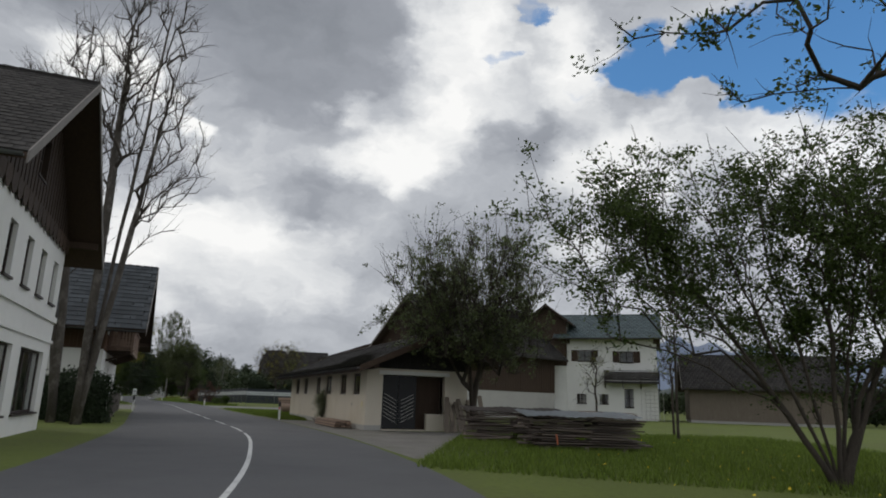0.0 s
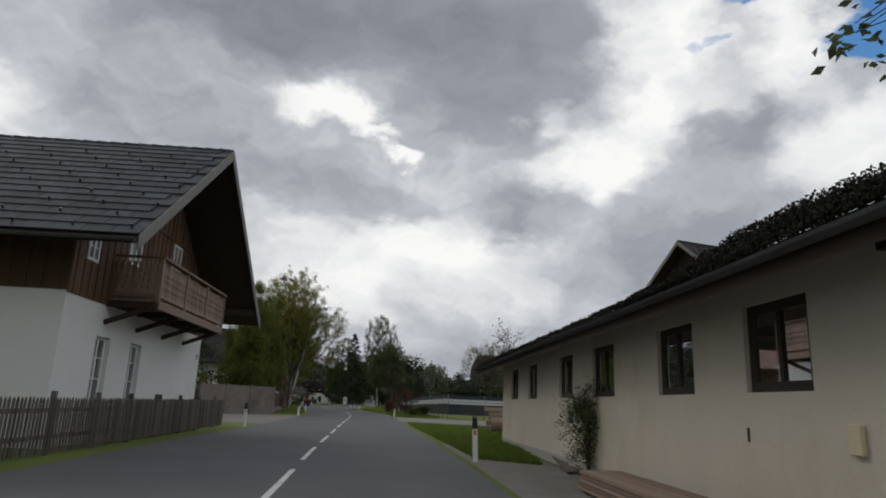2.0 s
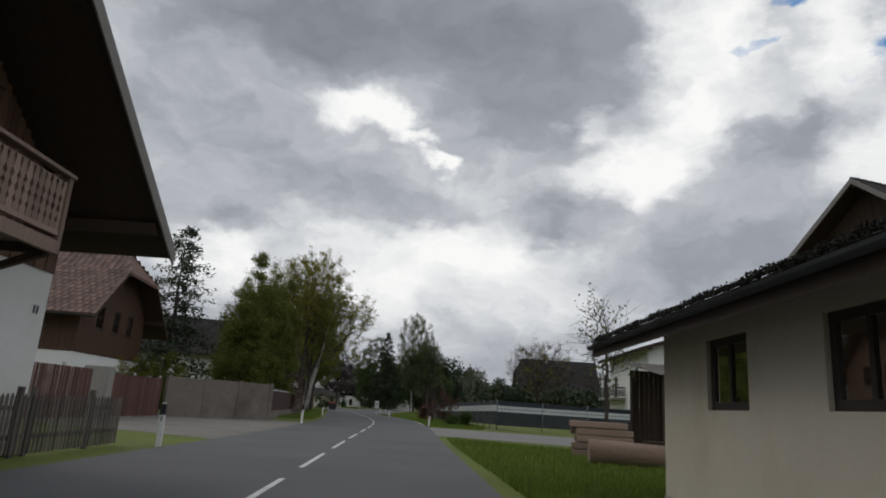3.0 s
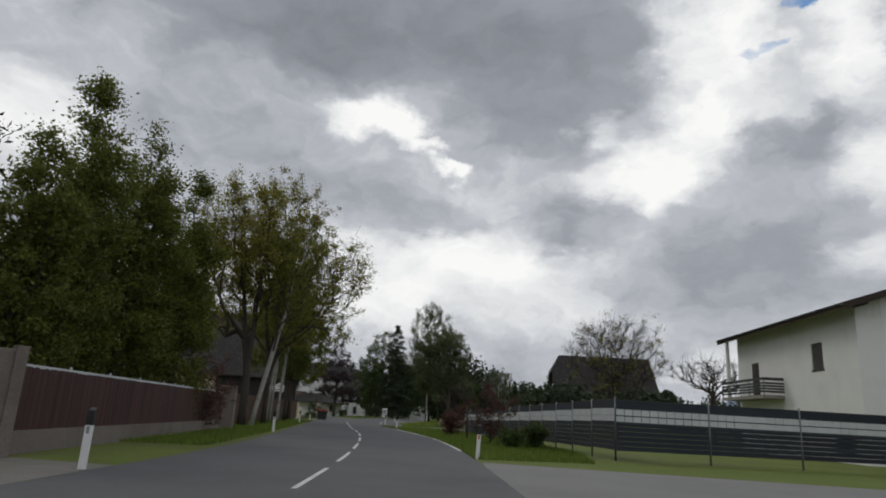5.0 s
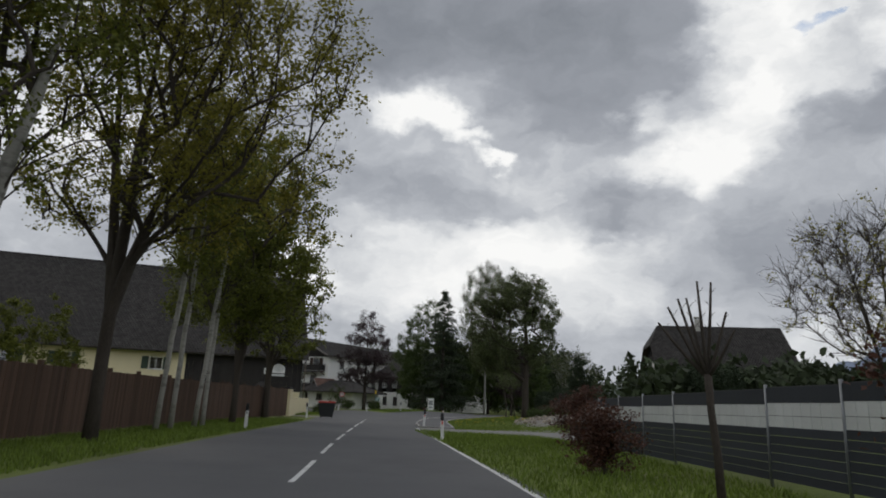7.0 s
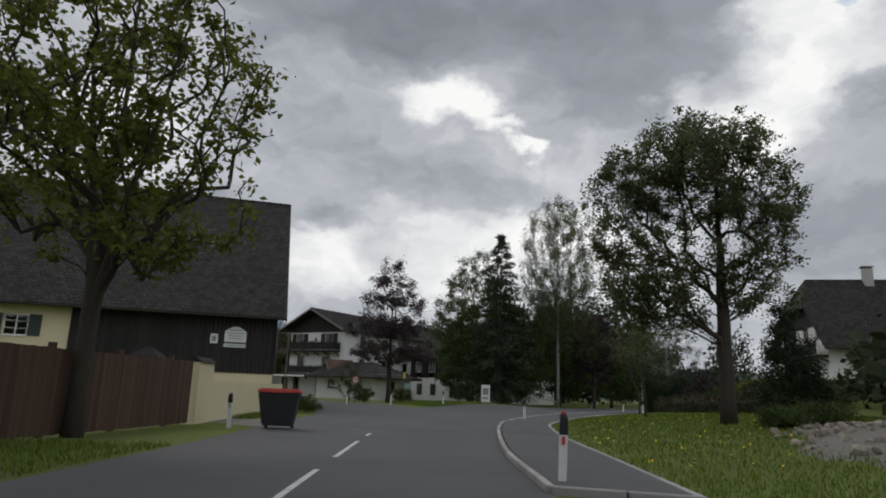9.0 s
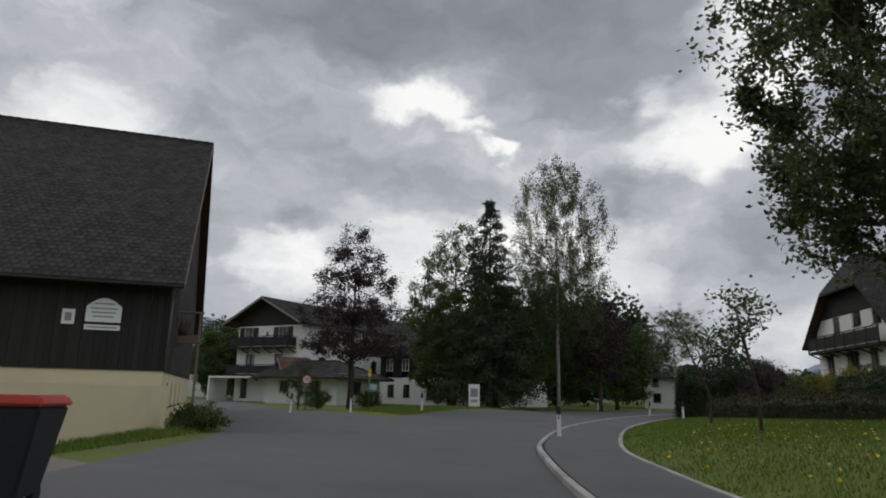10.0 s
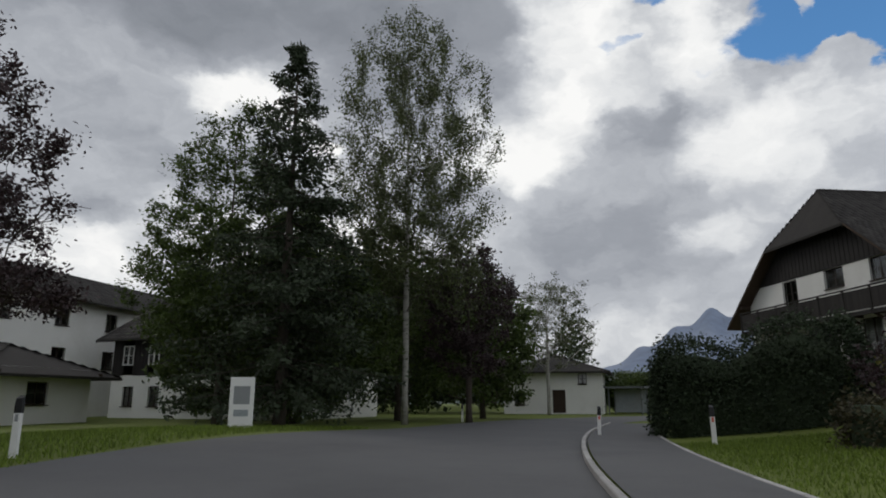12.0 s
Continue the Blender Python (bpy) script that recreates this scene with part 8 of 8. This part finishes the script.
    for r in range(5):
        for c in range(3):
            bm = bmesh.new()
            o = random.uniform(-0.15, 0.15)
            box(bm, -0.95 + o, 0.95 + o, -0.5 + c * 0.33, -0.2 + c * 0.33, 0.05 + r * 0.24, 0.26 + r * 0.24)
            bmesh.ops.bevel(bm, geom=bm.edges[:], offset=0.02, segments=1, affect="EDGES")
            part("beam", bm, "pale_lumber", s)
    s = thing("scrap_crates", pose(-9.7, 58.3, 0, 0, 0, 20), "dark crates and scrap beside the shed", "crates")
    for k, (x, y, w, d, hh) in enumerate(((0, 0, 1.4, 0.9, 0.9), (1.6, 0.2, 1.2, 0.8, 1.2), (-0.6, 1.0, 2.0, 0.8, 0.7))):
        bm = bmesh.new()
        for r in range(5):
            box(bm, x - w / 2, x + w / 2, y - d / 2, y + d / 2, 0.04 + r * hh / 5, 0.04 + (r + 0.8) * hh / 5)
        part("crate", bm, "dark_wood", s)
    # heap of rubble at the lawn's edge
    s = thing("rubble_heap", pose(-46.3, 130.5, 0), "heap of pale rubble stones on the lawn", "rubble")
    meshes = []
    for k in range(6):
        bm = bmesh.new()
        bmesh.ops.create_icosphere(bm, subdivisions=1, radius=0.5)
        for v in bm.verts:
            v.co *= 1 + 0.45 * noise.noise(v.co * 2.2 + Vector((k * 7, 0, 0)))
            v.co.z *= 0.7
        meshes.append(mesh_of("stone", bm, "stone"))
    rng = random.Random(8)
    for k in range(290):
        a, r = rng.uniform(0, 6.28), rng.uniform(0, 1) ** 0.6
        x, y = math.cos(a) * r * 3.4, math.sin(a) * r * 5.5
        hgt = gz(x - 46.3, y + 130.5) + (0.2 * (1 - r * r) + 0.05) * rng.uniform(0.6, 1)
        sz = rng.uniform(0.10, 0.34)
        shared("stone", meshes[k % 6], s, pose(x, y, hgt, rng.uniform(0, 360), rng.uniform(0, 360), rng.uniform(0, 360)) @ Matrix.Scale(sz, 4))
    bm = bmesh.new()
    rings = []
    for k in range(10):
        r = max(k, 0.2) / 9
        ring = []
        for q in range(36):
            a = math.tau * q / 36
            w = 1 + 0.14 * math.sin(3 * a + 1) + 0.08 * math.sin(7 * a)
            x, y = math.cos(a) * r * 3.7 * w, math.sin(a) * r * 5.8 * w
            z = gz(x - 46.3, y + 130.5) + 0.22 * (1 - r * r) - 0.05 * r + 0.05 * noise.noise(Vector((x, y, 3)) * 0.9)
            ring.append(bm.verts.new((x, y, z)))
        rings.append(ring)
    for a, b in zip(rings, rings[1:]):
        for q in range(36):
            bm.faces.new((a[q], b[q], b[(q + 1) % 36], a[(q + 1) % 36]))
    bm.faces.new(rings[0])
    part("earth", bm, "gravel", s)


build_small_things()


def build_grass():
    """Blades on the verges and the lawn, with dandelions."""
    rng = np.random.RandomState(3)
    def patch(pairs, count, h):
        R = catmull(pairs, 10)
        i = rng.randint(0, len(R) - 1, count)
        f, t = rng.uniform(0, 1, (count, 1)), rng.uniform(0, 1, (count, 1))
        r = R[i] * (1 - f) + R[i + 1] * f
        p = r[:, :2] * (1 - t) + r[:, 2:] * t
        z = np.array([gz(*q) for q in p])
        a = rng.uniform(0, 6.283, count)
        w = 0.012 * np.stack([np.cos(a), np.sin(a), 0 * a], 1) * rng.uniform(0.7, 1.6, (count, 1))
        lean = rng.normal(size=(count, 3)) * 0.35
        lean[:, 2] = 1
        b = np.stack([p[:, 0], p[:, 1], z], 1)
        hh = h * rng.uniform(0.5, 1.4, (count, 1))
        return np.stack([b - w, b + w, b + lean * hh], 1).reshape(-1, 3)
    V = np.concatenate([
        patch([(-49.9, 120.3, -40, 122), (-54.9, 129.6, -42, 134), (-59.0, 139.2, -46, 144), (-61.2, 148.3, -50, 150), (-61.8, 158, -53, 160), (-61.9, 166, -56, 164)], 90000, 0.09),
        patch([(-9.3, 39.5, -7.6, 39), (-12.5, 46.5, -9.6, 46), (-17.4, 57, -10, 54), (-20.5, 64, -10, 62)], 42000, 0.14),
        patch([(-27.8, 79.5, -24.6, 82), (-31, 86, -27, 90), (-35.6, 94.3, -33, 100), (-43.6, 106.8, -40.5, 113), (-50, 116, -44, 117)], 42000, 0.12),
        patch([(-35, 76, -37.5, 74), (-42.8, 90, -45.5, 88), (-51.2, 104.4, -54.5, 103), (-60.4, 120.5, -64, 118)], 40000, 0.12),
        patch([(-0.4, 14, 16, 8), (0.4, 22, 16, 22), (1.4, 30, 16, 34)], 60000, 0.16),
        patch([(-67.5, 129.5, -71, 128), (-71.0, 136.8, -73.6, 135.5)], 9000, 0.14),
        patch([(-72.8, 152, -78, 154), (-73.3, 162, -82, 166), (-72.8, 172, -80, 176)], 20000, 0.12),
    ])
    F = np.arange(len(V)).reshape(-1, 3)
    tagged(new("grass", arrays_mesh("grass", V, F, "blade")), "short green grass of verges and lawn", "grass", kind="stuff")
    C = rng.uniform(0, 1, (420, 2)) * np.array((9, 26)) + np.array((-58, 124))
    C = C[C[:, 0] > np.interp(C[:, 1], EDGE_Y, EDGE_X) + 0.5]
    C = np.concatenate([C, rng.uniform(0, 1, (120, 2)) * np.array((8, 20)) + np.array((3, 8))])
    V, F = leaf_quads(rng, np.c_[C, [gz(*q) + 0.09 for q in C]], 0.06, 0, 1.0, 1.0)
    tagged(new("dandelions", arrays_mesh("dandelions", V, F, "flower")), "yellow dandelion heads in the lawn", "flowers", kind="stuff")


build_grass()
